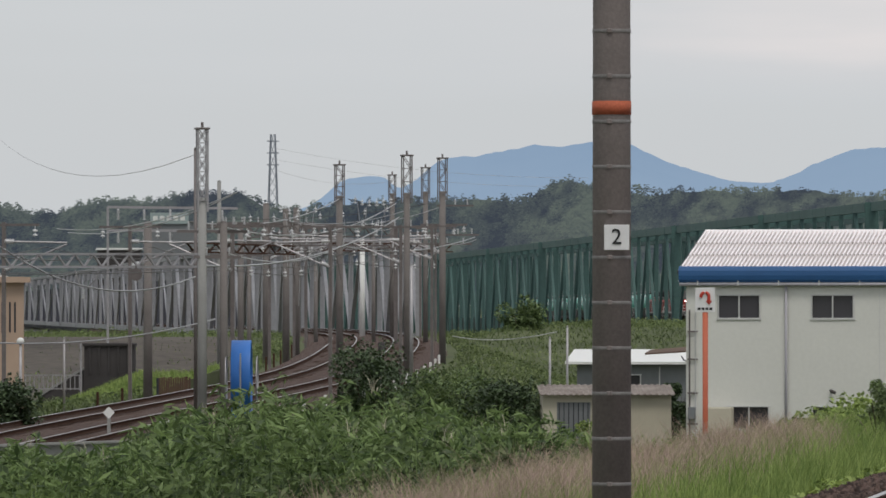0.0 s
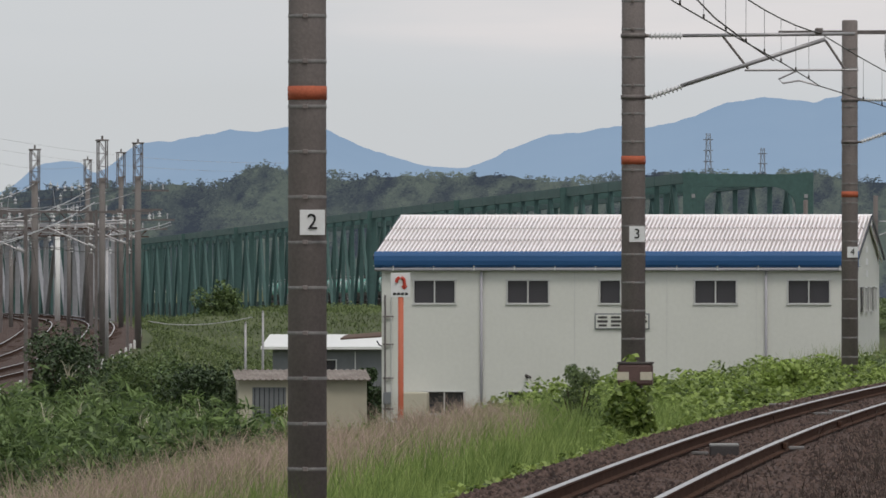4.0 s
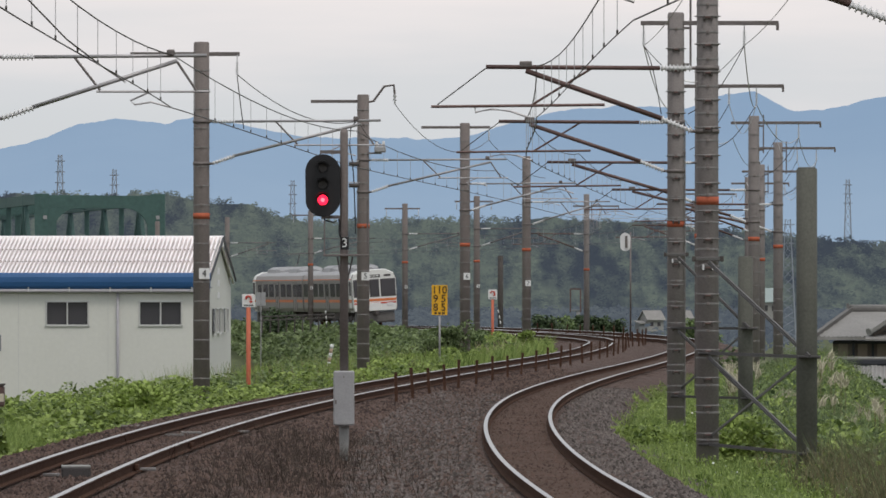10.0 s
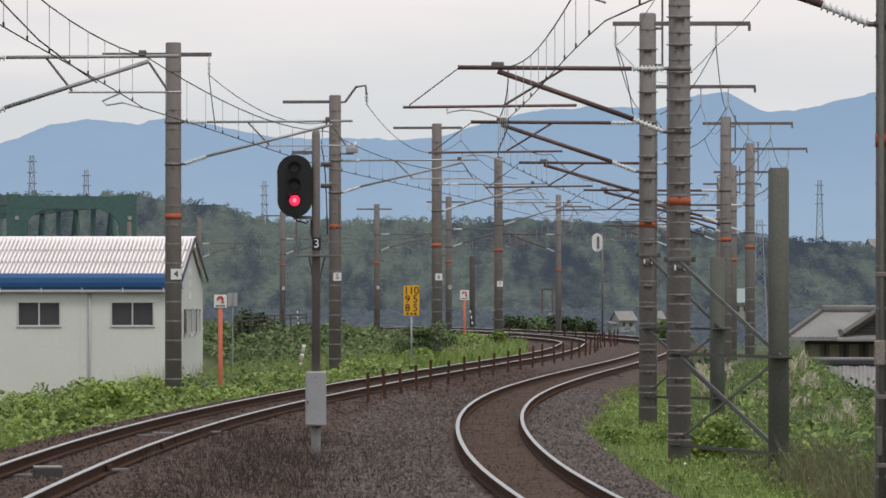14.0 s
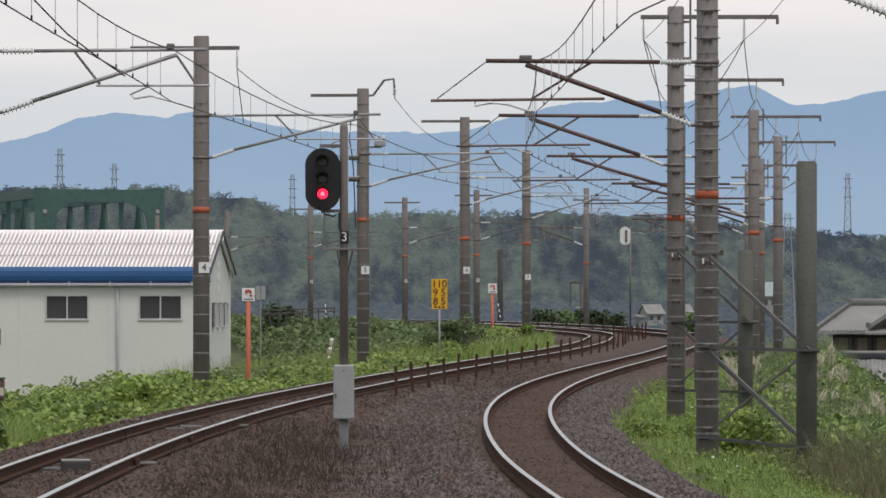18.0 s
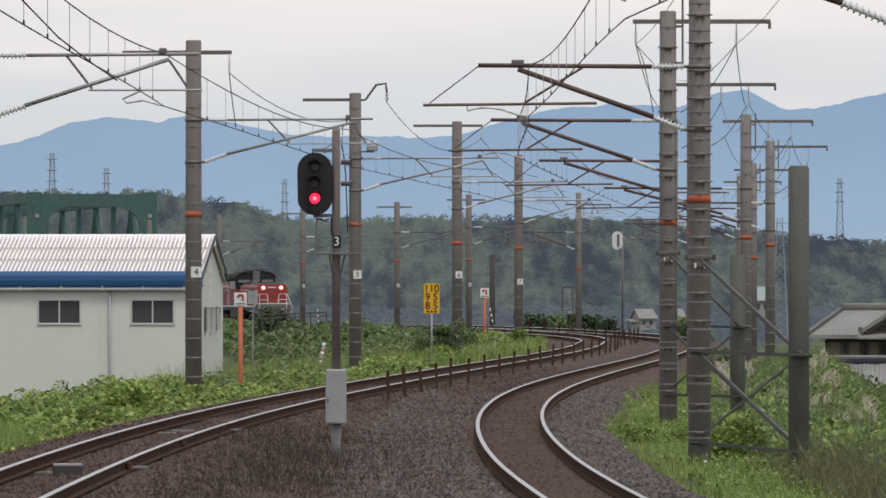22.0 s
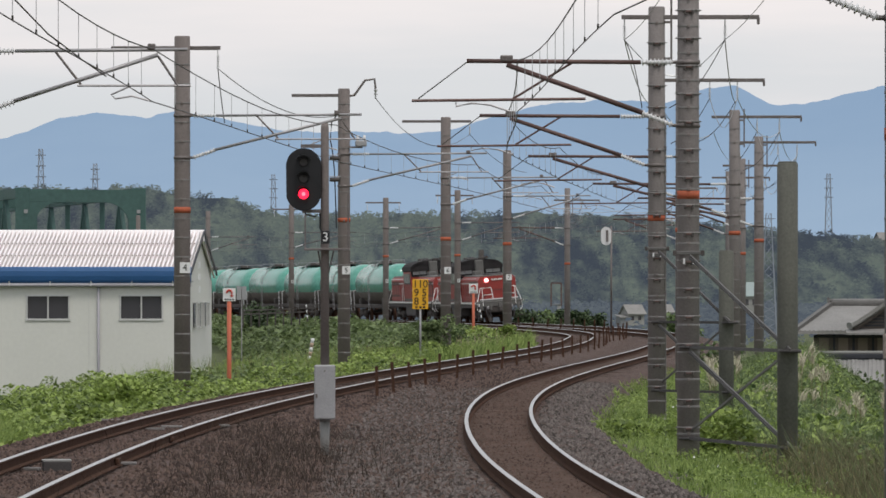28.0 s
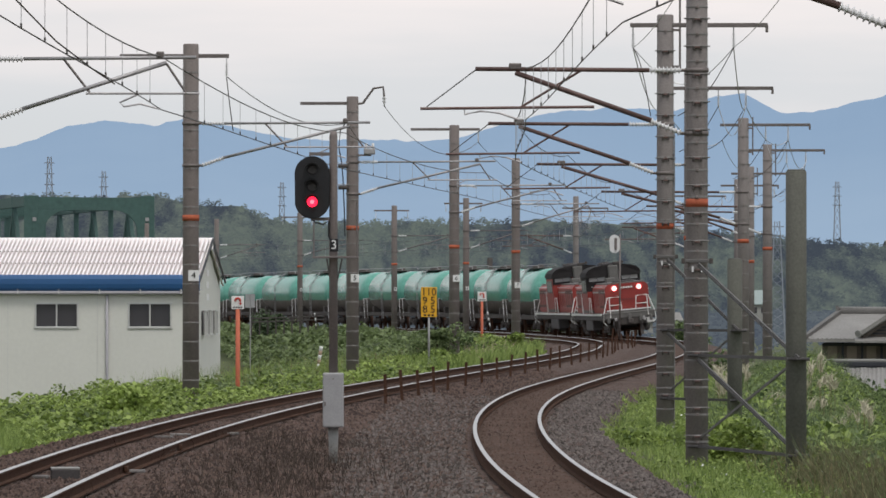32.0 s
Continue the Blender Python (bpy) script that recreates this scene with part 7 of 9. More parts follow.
# ---------------------------------------------------------------- houses to the far side
def tiled_house():
    p = (18.99, 321.02, 1.41)
    h = thing("tiled_house", "traditional house with a grey tiled hip roof", "house", pose(p[0], p[1], 0, 0, 0, -4))
    z, e = p[2] - 0.04, 0.28
    x0, x1, y0, y1 = -2.75, 9.0, -0.6, 7.4
    xm, ym = -1.3, 3.4
    part("roof", Shape().rings([[(x0, y0, e - 0.14), (x1, y0, e - 0.14), (x1, y1, e - 0.14), (x0, y1, e - 0.14)], [(x0, y0, e), (x1, y0, e), (x1, y1, e), (x0, y1, e)],
                                [(xm, ym - 0.12, z), (7.5, ym - 0.12, z), (7.5, ym + 0.12, z), (xm, ym + 0.12, z)]]), M_TILE, h)
    for k in range(1, 60):
        x = x0 + (x1 - x0) * k / 60.0
        u = min(1.0, (x - x0) / (xm - x0), (x1 - x) / 1.5)
        part("roof_tile_rib", Shape().beam((x, y0 - 0.02, e + 0.02), (x, y0 + (ym - y0) * u, e + 0.02 + (z - e) * u), 0.06, 0.035), M_TILE, h)
    part("ridge", Shape().box((xm + 7.5) / 2, ym, z + 0.1, 7.5 - xm, 0.3, 0.2, 0.05), M_TILE_D, h)
    part("ridge_cap", Shape().tube([(xm - 0.05, ym, z + 0.22), (7.5, ym, z + 0.22)], 0.09, 8), M_TILE, h)
    part("hip_ridge", Shape().beam((xm, ym - 0.1, z + 0.08), (x0, y0, e + 0.08), 0.2, 0.16), M_TILE_D, h)
    part("ridge_end", Shape().slab([(xm - 0.12, ym - 0.2, z), (xm - 0.12, ym + 0.2, z), (xm - 0.16, ym + 0.14, z + 0.36), (xm - 0.16, ym - 0.14, z + 0.36)], 0.12, (1, 0, 0)), M_TILE_D, h)
    gx, gf, gz, gy = 1.5, -0.35, z + 0.16, -1.5
    gw = gx - gf
    part("front_gable", Shape().slab([(gf + 0.25, gy + 0.25, e + 0.1), (gx + gw - 0.25, gy + 0.25, e + 0.1), (gx, gy + 0.25, gz - 0.12)], 4.2, (0, 1, 0)), M_OLDWOOD, h)
    for sx in (-1, 1):
        part("gable_roof", Shape().slab([(gx + sx * gw, gy, e + 0.06), (gx, gy, gz), (gx, gy, gz + 0.13), (gx + sx * gw, gy, e + 0.2)], 4.6, (0, 1, 0)), M_TILE, h)
        part("verge_tiles", Shape().beam((gx + sx * gw, gy - 0.04, e + 0.2), (gx, gy - 0.04, gz + 0.18), 0.2, 0.16), M_TILE, h)
        part("barge_board", Shape().beam((gx + sx * gw * 0.92, gy + 0.06, e + 0.06), (gx, gy + 0.06, gz - 0.06), 0.06, 0.12), M_OLDWOOD, h)
        part("verge_end", Shape().tube([(gx + sx * (gw + 0.06), gy - 0.1, e + 0.22), (gx + sx * (gw - 0.1), gy + 0.1, e + 0.3)], [0.17, 0.1], 8), M_PALEWALL, h)
    part("gable_ridge", Shape().tube([(gx, gy - 0.1, gz + 0.2), (gx, ym, gz + 0.2)], 0.13, 8), M_TILE, h)
    part("gable_crest", Shape().box(gx, gy - 0.12, gz + 0.26, 0.3, 0.14, 0.3, 0.06), M_PALEWALL, h)
    for k in range(5):
        zz = e + 0.24 + 0.14 * k
        part("gable_board", Shape().box(gx, gy + 0.22, zz, 2 * gw * (1 - (zz - e) / (gz - e)) * 0.85, 0.05, 0.06), M_DARKTRIM, h)
    part("lower_eave", Shape().slab([(gf - 0.2, gy - 0.3, e - 0.16), (gx + gw + 0.2, gy - 0.3, e - 0.16), (gx + gw + 0.2, gy + 0.5, e + 0.08), (gf - 0.2, gy + 0.5, e + 0.08)], 0.09, (0, 0, 1)), M_TILE, h)
    part("wall", Shape().box(3.2, 4, (e - 3.7) / 2, 10.4, 7.6, e + 3.3), M_OLDWOOD, h)
    for k in range(7):
        part("wall_panel", Shape().box(-1.55 + 0.85 * k, 0.17, e - 0.62, 0.42, 0.05, 0.7), M_PLASTER, h)
        part("wall_post", Shape().box(-1.1 + 0.85 * k, 0.15, e - 0.7, 0.1, 0.08, 1.1), M_DARKTRIM, h)
    part("wall_lintel", Shape().box(3.2, 0.14, e - 0.26, 10.4, 0.08, 0.1), M_DARKTRIM, h)
    q = (17.10, 293.71, -0.42)
    s = thing("tiled_wall", "black-capped boundary wall above a grey tiled roof", "wall", pose(q[0], q[1], 0, 0, 0, -4))
    part("wall", Shape().box(3, 0, q[2] / 2 - 1.9, 9, 0.3, q[2] + 3.4), M_GREYWALL, s)
    part("coping", Shape().box(3, 0, q[2], 9.2, 0.5, 0.1, 0.03), M_PALEWALL, s)
    part("cap_band", Shape().box(3, -0.05, q[2] - 0.16, 9.1, 0.4, 0.2, 0.03), M_DARKTRIM, s)
    rows = []
    for k in range(241):
        x = -1.5 + 10.0 * k / 240
        c = (0.02, 0.01, -0.02, -0.01)[k % 4] + 0.02 * math.sin(k * 0.37)
        rows.append([(x, -4.6, q[2] - 1.7 + c), (x, -0.3, q[2] - 0.3 + c), (x, -0.3, q[2] - 0.36 + c), (x, -4.6, q[2] - 1.76 + c)])
    part("lower_roof", Shape().rings(rows), M_TILE, s, "grey pantile roof")


tiled_house()


def far_house(p, w, h, label, roof):
    t = thing("far_house", label, "house", pose(p[0], p[1], p[2], 0, 0, 30), "far houses")
    dp = w * 0.75
    part("wall", Shape().rings([[(x, 0, -h), (x, 0, 0), (x, dp / 2, h * 0.5), (x, dp, 0), (x, dp, -h)] for x in (-w / 2, w / 2)]), M_PALEWALL, t)
    for sy in (-1, 1):
        y0, y1 = dp / 2, dp / 2 + sy * dp * 0.66
        part("roof_slope", Shape().slab([(-w * 0.58, y0, h * 0.56), (w * 0.58, y0, h * 0.56), (w * 0.58, y1, -h * 0.16), (-w * 0.58, y1, -h * 0.16)], 0.08, (0, 0, 1)), roof, t)
    part("annex_wall", Shape().box(-w * 0.72, dp * 0.3, -h * 0.66, w * 0.5, dp * 0.6, h * 0.68), M_GREYWALL, t)
    part("annex_roof", Shape().slab([(-w, -dp * 0.1, -h * 0.42), (-w * 0.5, -dp * 0.1, -h * 0.42), (-w * 0.5, dp * 0.7, -h * 0.22), (-w, dp * 0.7, -h * 0.22)], 0.07, (0, 0, 1)), M_TILE, t)
    for k in (-1, 1):
        part("window", Shape().box(k * w * 0.22, -0.02, -h * 0.45, w * 0.18, 0.05, h * 0.3), M_GLASS, t)


for p, w, h, lb, rf in (((24.4, 848.10, -0.55), 2.2, 1.5, "small far house with a pale grey roof", M_TILE),
                        ((28.83, 875.31, -0.48), 1.8, 1.3, "far house half hidden behind trees", M_TILE),
                        ((33.94, 765.56, 1.67), 2.0, 2.0, "far pale house beyond the bank", M_GREYPALE),
                        ((168.55, 2685.03, 20.75), 5, 4, "pale far house on the ridge", M_TILE)):
    far_house(p, w, h, lb, rf)


# ---------------------------------------------------------------- plants
def leaf_mesh(c, size, rng, up=0.6, ratio=0.55):
    """Diamond leaves, each folded on its midrib, about the points c."""
    n = len(c)
    nrm = rng.normal(0, 1, (n, 3))
    nrm[:, 2] = np.abs(nrm[:, 2]) + up
    nrm /= np.linalg.norm(nrm, axis=1, keepdims=True)
    t = rng.normal(0, 1, (n, 3))
    u = np.cross(nrm, t)
    u /= np.linalg.norm(u, axis=1, keepdims=True)
    w = np.cross(nrm, u)
    s = size[:, None]
    v = np.stack([c - u * s, c + w * s * ratio + nrm * s * 0.12, c + u * s, c - w * s * ratio + nrm * s * 0.12], 1)
    f = np.arange(n * 4).reshape(n, 4)
    return v.reshape(-1, 3), f


def blade_mesh(base, height, lean, width, rng, flat=False):
    """Tapering blades: two quads folded into a narrow point, or one for short grass."""
    n = len(base)
    a = rng.uniform(0, 2 * np.pi, n)
    d = np.stack([np.cos(a), np.sin(a), np.zeros(n)], 1)
    b = rng.uniform(-0.6, 0.6, n)
    w = np.stack([np.cos(b), np.sin(b), np.zeros(n)], 1) * width[:, None] / 2
    mid = base + d * (lean * height * 0.3)[:, None] + np.array([0, 0, 1]) * (height * 0.6)[:, None]
    tip = base + d * (lean * height)[:, None] + np.array([0, 0, 1]) * height[:, None]
    if flat:
        v = np.stack([base - w, base + w, tip + w * 0.15, tip - w * 0.15], 1).reshape(-1, 3)
        return v, np.arange(n * 4).reshape(n, 4)
    v = np.stack([base - w, base + w, mid + w * 0.7, mid - w * 0.7, tip + w * 0.12, tip - w * 0.12], 1).reshape(-1, 3)
    k = np.arange(n)[:, None] * 6
    f = np.concatenate([k + np.array([0, 1, 2, 3]), k + np.array([3, 2, 4, 5])])
    return v, f


def on_ground(x, y):
    return np.stack([x, y, ground_z(x, y)], -1)


def on_bed(x, y):
    return np.stack([x, y, bed_z(x, y)], -1)


def kudzu():
    rng = np.random.default_rng(11)
    heaps = np.stack([rng.uniform(92, 330, 230), rng.uniform(-7.5, -2.75, 230), rng.uniform(0.45, 1.1, 230), rng.uniform(0.08, 0.5, 230)], -1)
    heaps = heaps[(heaps[:, 1] < -3.4) | (heaps[:, 3] < 0.35)]
    for nm, n, y0, y1, q0, q1, sz, mt in (("kudzu_cover", 125000, 70, 190, -9.5, -1.95, (0.032, 0.078), M_KUDZU), ("kudzu_edge", 38000, 190, 330, -4.6, -2.0, (0.04, 0.09), M_KUDZU),
                                          ("bank_cover", 80000, 190, 335, -15, -3.2, (0.045, 0.12), M_BANK), ("bank_cover", 50000, 335, 510, -12, -2.2, (0.1, 0.2), M_BANK)):
        y = y0 + (y1 - y0) * rng.uniform(0, 1, n)
        q = rng.uniform(q0, q1, n)
        x = left_x(y) + q
        lump = 0.5 + 0.5 * hash_noise(x * 1.0, y * 0.6, 1.1)
        tuft = np.clip(hash_noise(x + 7, y * 0.8, 2.9), 0, 1)
        edge = ease((-q - 1.9 - 0.35 * hash_noise(x, y * 0.5, 1.7)) / 1.3)
        far = ease((y - 200) / 90)
        heap = np.zeros(n)
        for hy, hq, hr, hh in heaps:
            near = np.abs(y - hy) < 2.6 * hr
            heap[near] = np.maximum(heap[near], hh * (1 - ((y[near] - hy) / (2.4 * hr)) ** 2 - ((q[near] - hq) / hr) ** 2))
        c = (0.06 + (0.26 + 0.45 * far) * lump + 0.22 * tuft) * edge + 0.02
        c = c * (1 + 0.5 * far * ease((-q - 4) / 4)) + (heap * ease((y - 100) / 16) if mt == M_KUDZU else 0.4 * heap)
        c = c * (1 - 0.85 * ease((-q - 2.9) / 1.0) * ease((132 - y) / 10))
        h = c * (1 - 0.55 * rng.uniform(0, 1, n) ** 2)
        p = on_bed(x, y)
        p[:, 2] += 0.1 * ease((q + 3.6) / 1.3) + h
        keep = ((edge > 0.02) | (rng.uniform(0, 1, n) < 0.12)) & ~((y < 112) & (q < -2.7) & (rng.uniform(0, 1, n) < ease((114 - y) / 14)))
        p = p[keep]
        n = len(p)
        v, f = leaf_mesh(p, rng.uniform(*sz, n), rng, 0.9, 0.72)
        bulk(nm, v, f, mt, "dense green kudzu vines covering the bank" if mt == M_KUDZU else "rough green creepers and grass on the bank", "vines")
    # clumps round the foot of a pole
    pts, sz = [], []
    for px, py, hh, rr, nn in ((-6.95, 109.9, 1.0, 0.42, 2200), (-6.95, 110.6, 1.42, 0.34, 700), ((-6.43, 133.95, 7.50)[0], (-6.43, 133.95, 7.50)[1], 0.6, 1.0, 3200), (-6.4, 156.0, 0.8, 0.7, 3000),
                               ((0.12, 254.53, 12.36)[0], (0.12, 254.53, 12.36)[1], 0.85, 1.0, 2600), ((-0.98, 260.00, 12.58)[0], (-0.98, 260.00, 12.58)[1], 0.6, 1.3, 2600), ((2.93, 314.72, 14.79)[0], (2.93, 314.72, 14.79)[1], 0.55, 1.6, 1300)):
        a, r = rng.uniform(0, 2 * np.pi, nn), rr * np.sqrt(rng.uniform(0, 1, nn))
        h = rng.uniform(0.1, 1, nn) * hh * (1 - 0.6 * (r / rr) ** 2)
        x, y = px + r * np.cos(a), py + r * np.sin(a)
        p = on_ground(x, y)
        p[:, 2] += h + 0.1
        pts.append(p)
    p = np.concatenate(pts)
    v, f = leaf_mesh(p, rng.uniform(0.035, 0.08, len(p)), rng, 0.4, 0.7)
    bulk("vine_clumps", v, f, M_KUDZU, "leafy vine clumps climbing round posts and poles", "vines")


kudzu()


def grasses():
    rng = np.random.default_rng(12)
    # short grass and low herbs on the bank beyond the outer track
    n = 90000
    y = 60 + 200 * rng.uniform(0, 1, n) ** 1.25
    q = 1.75 + 8.3 * rng.uniform(0, 1, n) ** 1.1
    x = right_x(y) + q
    keep = q > 2.0 + 0.45 * hash_noise(x * 1.3, y * 0.35, 1.5)
    x, y, q = x[keep], y[keep], q[keep]
    n = len(x)
    p = on_bed(x, y)
    patch = 0.5 + 0.5 * hash_noise(x * 1.5, y * 0.5, 1.2)
    v, f = blade_mesh(p, rng.uniform(0.05, 0.2, n) * (0.5 + 0.9 * patch), rng.uniform(0.1, 0.9, n), rng.uniform(0.01, 0.026, n), rng, True)
    bulk("bank_grass", v, f, M_GRASS, "bright short grass on the railway bank", "grass")
    n = 60000
    y = 62 + 170 * rng.uniform(0, 1, n) ** 1.3
    q = 1.8 + 7.5 * rng.uniform(0, 1, n)
    x = right_x(y) + q
    patch = hash_noise(x * 1.2 + 3, y * 0.45, 1.6)
    keep = (q > 2.05 + 0.45 * hash_noise(x * 1.3, y * 0.35, 1.5)) & (patch > -0.25)
    x, y, patch = x[keep], y[keep], patch[keep]
    n = len(x)
    p = on_bed(x, y)
    p[:, 2] += (0.03 + 0.2 * np.clip(patch + 0.25, 0, 1)) * rng.uniform(0.3, 1, n)
    v, f = leaf_mesh(p, rng.uniform(0.018, 0.05, n), rng, 1.0, 0.6)
    bulk("bank_herbs", v, f, M_KUDZU, "low light green herbs on the grassy bank", "weeds")
    n = 160
    y, q = rng.uniform(80, 190, n), rng.uniform(2.6, 6, n)
    p = on_bed(right_x(y) + q, y)
    p[:, 2] += rng.uniform(0.12, 0.3, n)
    v, f = leaf_mesh(p, rng.uniform(0.012, 0.024, n), rng, 0.3, 0.9)
    bulk("white_flowers", v, f, M_WHITE, "tiny white wild flowers in the bank grass", "flowers")
    n = 5200
    y, q = 236 + 86 * rng.uniform(0, 1, n) ** 0.7, -2.05 - 2.6 * rng.uniform(0, 1, n) ** 1.4
    tuft = 0.5 + 0.5 * hash_noise(y * 0.7, q * 3, 1.9)
    p = on_bed(left_x(y) + q, y)
    p[:, 2] += 0.12
    v, f = blade_mesh(p, rng.uniform(0.25, 0.75, n) * (0.55 + 0.8 * tuft), rng.uniform(0.1, 0.75, n), rng.uniform(0.02, 0.05, n), rng)
    bulk("tall_edge_grass", v, f, M_GRASS, "tall yellow-green grass tufts at the tip of the bank", "grass")
    n = 260
    y, q = rng.uniform(262, 316, n), -2.6 - 3.0 * rng.uniform(0, 1, n)
    p = on_bed(left_x(y) + q, y)
    p[:, 2] += 0.2
    v, f = blade_mesh(p, rng.uniform(0.4, 0.9, n), rng.uniform(0.1, 0.6, n), rng.uniform(0.02, 0.045, n), rng)
    bulk("dry_edge_grass", v, f, M_PINK, "pale dry grass heads among the bank creepers", "grass")
    n = 2600
    y, q = rng.uniform(70, 118, n), 3.6 + 3.0 * rng.uniform(0, 1, n)
    p = on_bed(right_x(y) + q, y)
    v, f = blade_mesh(p, rng.uniform(0.15, 0.5, n), rng.uniform(0.1, 0.7, n), rng.uniform(0.006, 0.014, n), rng)
    bulk("dry_bank_grass", v, f, M_STRAW, "olive dry grass on the bank", "grass")
    n = 40000
    y = rng.uniform(215, 430, n)
    q = rng.uniform(-13, -2.4, n)
    x = left_x(y) + q
    p = on_ground(x, y)
    v, f = blade_mesh(p, rng.uniform(0.25, 0.7, n) * (0.45 + 0.55 * ease((-q - 2.4) / 3)), rng.uniform(0.1, 0.8, n), rng.uniform(0.02, 0.05, n), rng, True)
    bulk("bank_stalks", v, f, M_GRASS, "tall grass among the creepers on the bank", "grass")
    for nm, n, mt, lb in (("bank_meadow", 12000, M_GRASS, "fine yellow-green grass over the vine bank"), ("bank_straw", 6000, M_STRAW, "dry straw tufts among the bank grass")):
        y = rng.uniform(188, 310, n)
        q = -2.6 - 8.0 * rng.uniform(0, 1, n)
        x = left_x(y) + q
        ok = hash_noise(x + 11, y * 0.7, 0.9) > (-0.1 if mt == M_GRASS else 0.1)
        x, y, q = x[ok], y[ok], q[ok]
        n = len(x)
        v, f = blade_mesh(on_bed(x, y), rng.uniform(0.35, 0.95, n) * (0.5 + 0.5 * ease((-q - 2.4) / 2)), rng.uniform(0.1, 0.8, n), rng.uniform(0.01, 0.024, n), rng, True)
        bulk(nm, v, f, mt, lb, "grass")
    # leafy weeds on the same bank
    pts = []
    for px, py, hh, rr, nn in (((4.83, 117.58, 6.83)[0], (4.83, 117.58, 6.83)[1], 0.85, 0.6, 2600), ((4.76, 131.28, 7.39)[0], (4.76, 131.28, 7.39)[1], 0.6, 0.6, 900), ((3.55, 131.32, 7.39)[0], (3.55, 131.32, 7.39)[1], 0.4, 0.7, 900), ((3.33, 136.80, 7.61)[0], (3.33, 136.80, 7.61)[1], 0.3, 0.6, 600),
                               ((6.59, 122.98, 7.05)[0], (6.59, 122.98, 7.05)[1], 0.7, 1.2, 1800), ((7.78, 164.03, 8.71)[0], (7.78, 164.03, 8.71)[1], 0.6, 1.2, 1500), ((8.16, 136.60, 7.61)[0], (8.16, 136.60, 7.61)[1], 0.8, 1.4, 1800), ((7.61, 177.73, 9.26)[0], (7.61, 177.73, 9.26)[1], 0.5, 1.2, 1200)):
        a, r = rng.uniform(0, 2 * np.pi, nn), rr * np.sqrt(rng.uniform(0, 1, nn))
        h = rng.uniform(0.05, 1, nn) * hh * (1 - 0.7 * (r / rr) ** 2)
        x, y = px + r * np.cos(a), py + r * np.sin(a)
        q = on_ground(x, y)
        q[:, 2] += h
        pts.append(q)
    p = np.concatenate(pts)
    v, f = leaf_mesh(p, rng.uniform(0.03, 0.07, len(p)), rng, 0.4, 0.6)
    bulk("bank_weeds", v, f, M_KUDZU, "leafy weeds growing on the grassy bank", "weeds")
    n = 17000
    y = rng.uniform(66, 108, n)
    q = 3.2 + 4.5 * rng.uniform(0, 1, n)
    x = right_x(y) + q
    ok = hash_noise(x * 0.8 + 2, y * 0.4, 1.0) + 1.5 * ease((q - 3.2) / 1.2) > 0.6
    x, y, q = x[ok], y[ok], q[ok]
    n = len(x)
    v, f = blade_mesh(on_ground(x, y), rng.uniform(0.3, 0.8, n) * (0.35 + 0.65 * ease((q - 3.2) / 1.3)), rng.uniform(0.2, 1.0, n), rng.uniform(0.005, 0.012, n), rng)
    bulk("bank_reeds", v, f, M_OLIVE, "dull olive fine reeds on the near bank", "grass")
    # tall grass down the outer slope
    n = 22000
    y = rng.uniform(85, 300, n)
    q = rng.uniform(3.7, 13, n)
    x = right_x(y) + q
    p = on_ground(x, y)
    hh = (0.35 + 0.6 * ease((q - 3.6) / 1.5)) * (1 - 0.6 * ease((q - 5.5) / 3)) * rng.uniform(0.5, 1.1, n)
    v, f = blade_mesh(p, hh, rng.uniform(0.2, 0.9, n), rng.uniform(0.012, 0.028, n), rng, True)
    bulk("slope_grass", v, f, M_BANK, "tall rough grass down the outer slope", "grass")
    n = 36000
    y = rng.uniform(95, 280, n)
    q = rng.uniform(3.7, 13, n)
    x = right_x(y) + q
    p = on_ground(x, y)
    p[:, 2] += (0.2 + 0.65 * ease((q - 3.8) / 1.5)) * (1 - 0.6 * ease((q - 5.5) / 3)) * rng.uniform(0.2, 0.95, n)
    tone = hash_noise(x * 0.9 + 4, y * 0.5, 0.9) + 0.5 * hash_noise(x, y * 0.6, 2.3) > 0.05
    for nm, ok, mt, lb in (("slope_creepers", tone, M_KUDZU, "light green creepers among the slope grass"), ("slope_brambles", ~tone, M_WEED, "darker green brambles among the slope grass")):
        v, f = leaf_mesh(p[ok], rng.uniform(0.04, 0.1, int(ok.sum())), rng, 0.6, 0.6)
        bulk(nm, v, f, mt, lb, "vines")
    for px, py, pz, nn, spread in ((6.77, 170, 0.1, 18, 0.35), (7.45, 165, -0.3, 14, 0.3), (8.9, 170, 0.15, 14, 0.3), (9.4, 150, -0.35, 16, 0.4), (7.95, 150, -0.5, 9, 0.35)):
        x, y = px + rng.normal(0, spread, nn), py + rng.normal(0, 2.5, nn)
        z = pz + rng.normal(0, 0.16, nn)
        foot = on_ground(x, y)
        k = 16
        top = np.stack([x, y, z], -1)
        stalk = Shape()
        for a, b in zip(foot, top):
            stalk.tube([tuple(a), tuple(b)], 0.006, 3, False)
        t = thing("pampas_clump", "clump of pampas grass with cream feathery plumes", "grass", group="pampas grass")
        part("stalk_bundle", stalk, M_STRAW, t)["kind"] = "stuff"
        pp = np.repeat(top, k, 0) + rng.normal(0, 0.035, (nn * k, 3))
        v, f = blade_mesh(pp, rng.uniform(0.1, 0.26, nn * k), rng.uniform(0.4, 1.3, nn * k), rng.uniform(0.014, 0.03, nn * k), rng)
        pl = Shape().add([tuple(q) for q in v], [tuple(q) for q in f.tolist()])
        part("plume_tuft", pl, M_PLUME, t, "cream feathery plumes")["kind"] = "stuff"
    # pink feather grass along the crest at the near end of the inner bank, green grass before it
    n = 13500
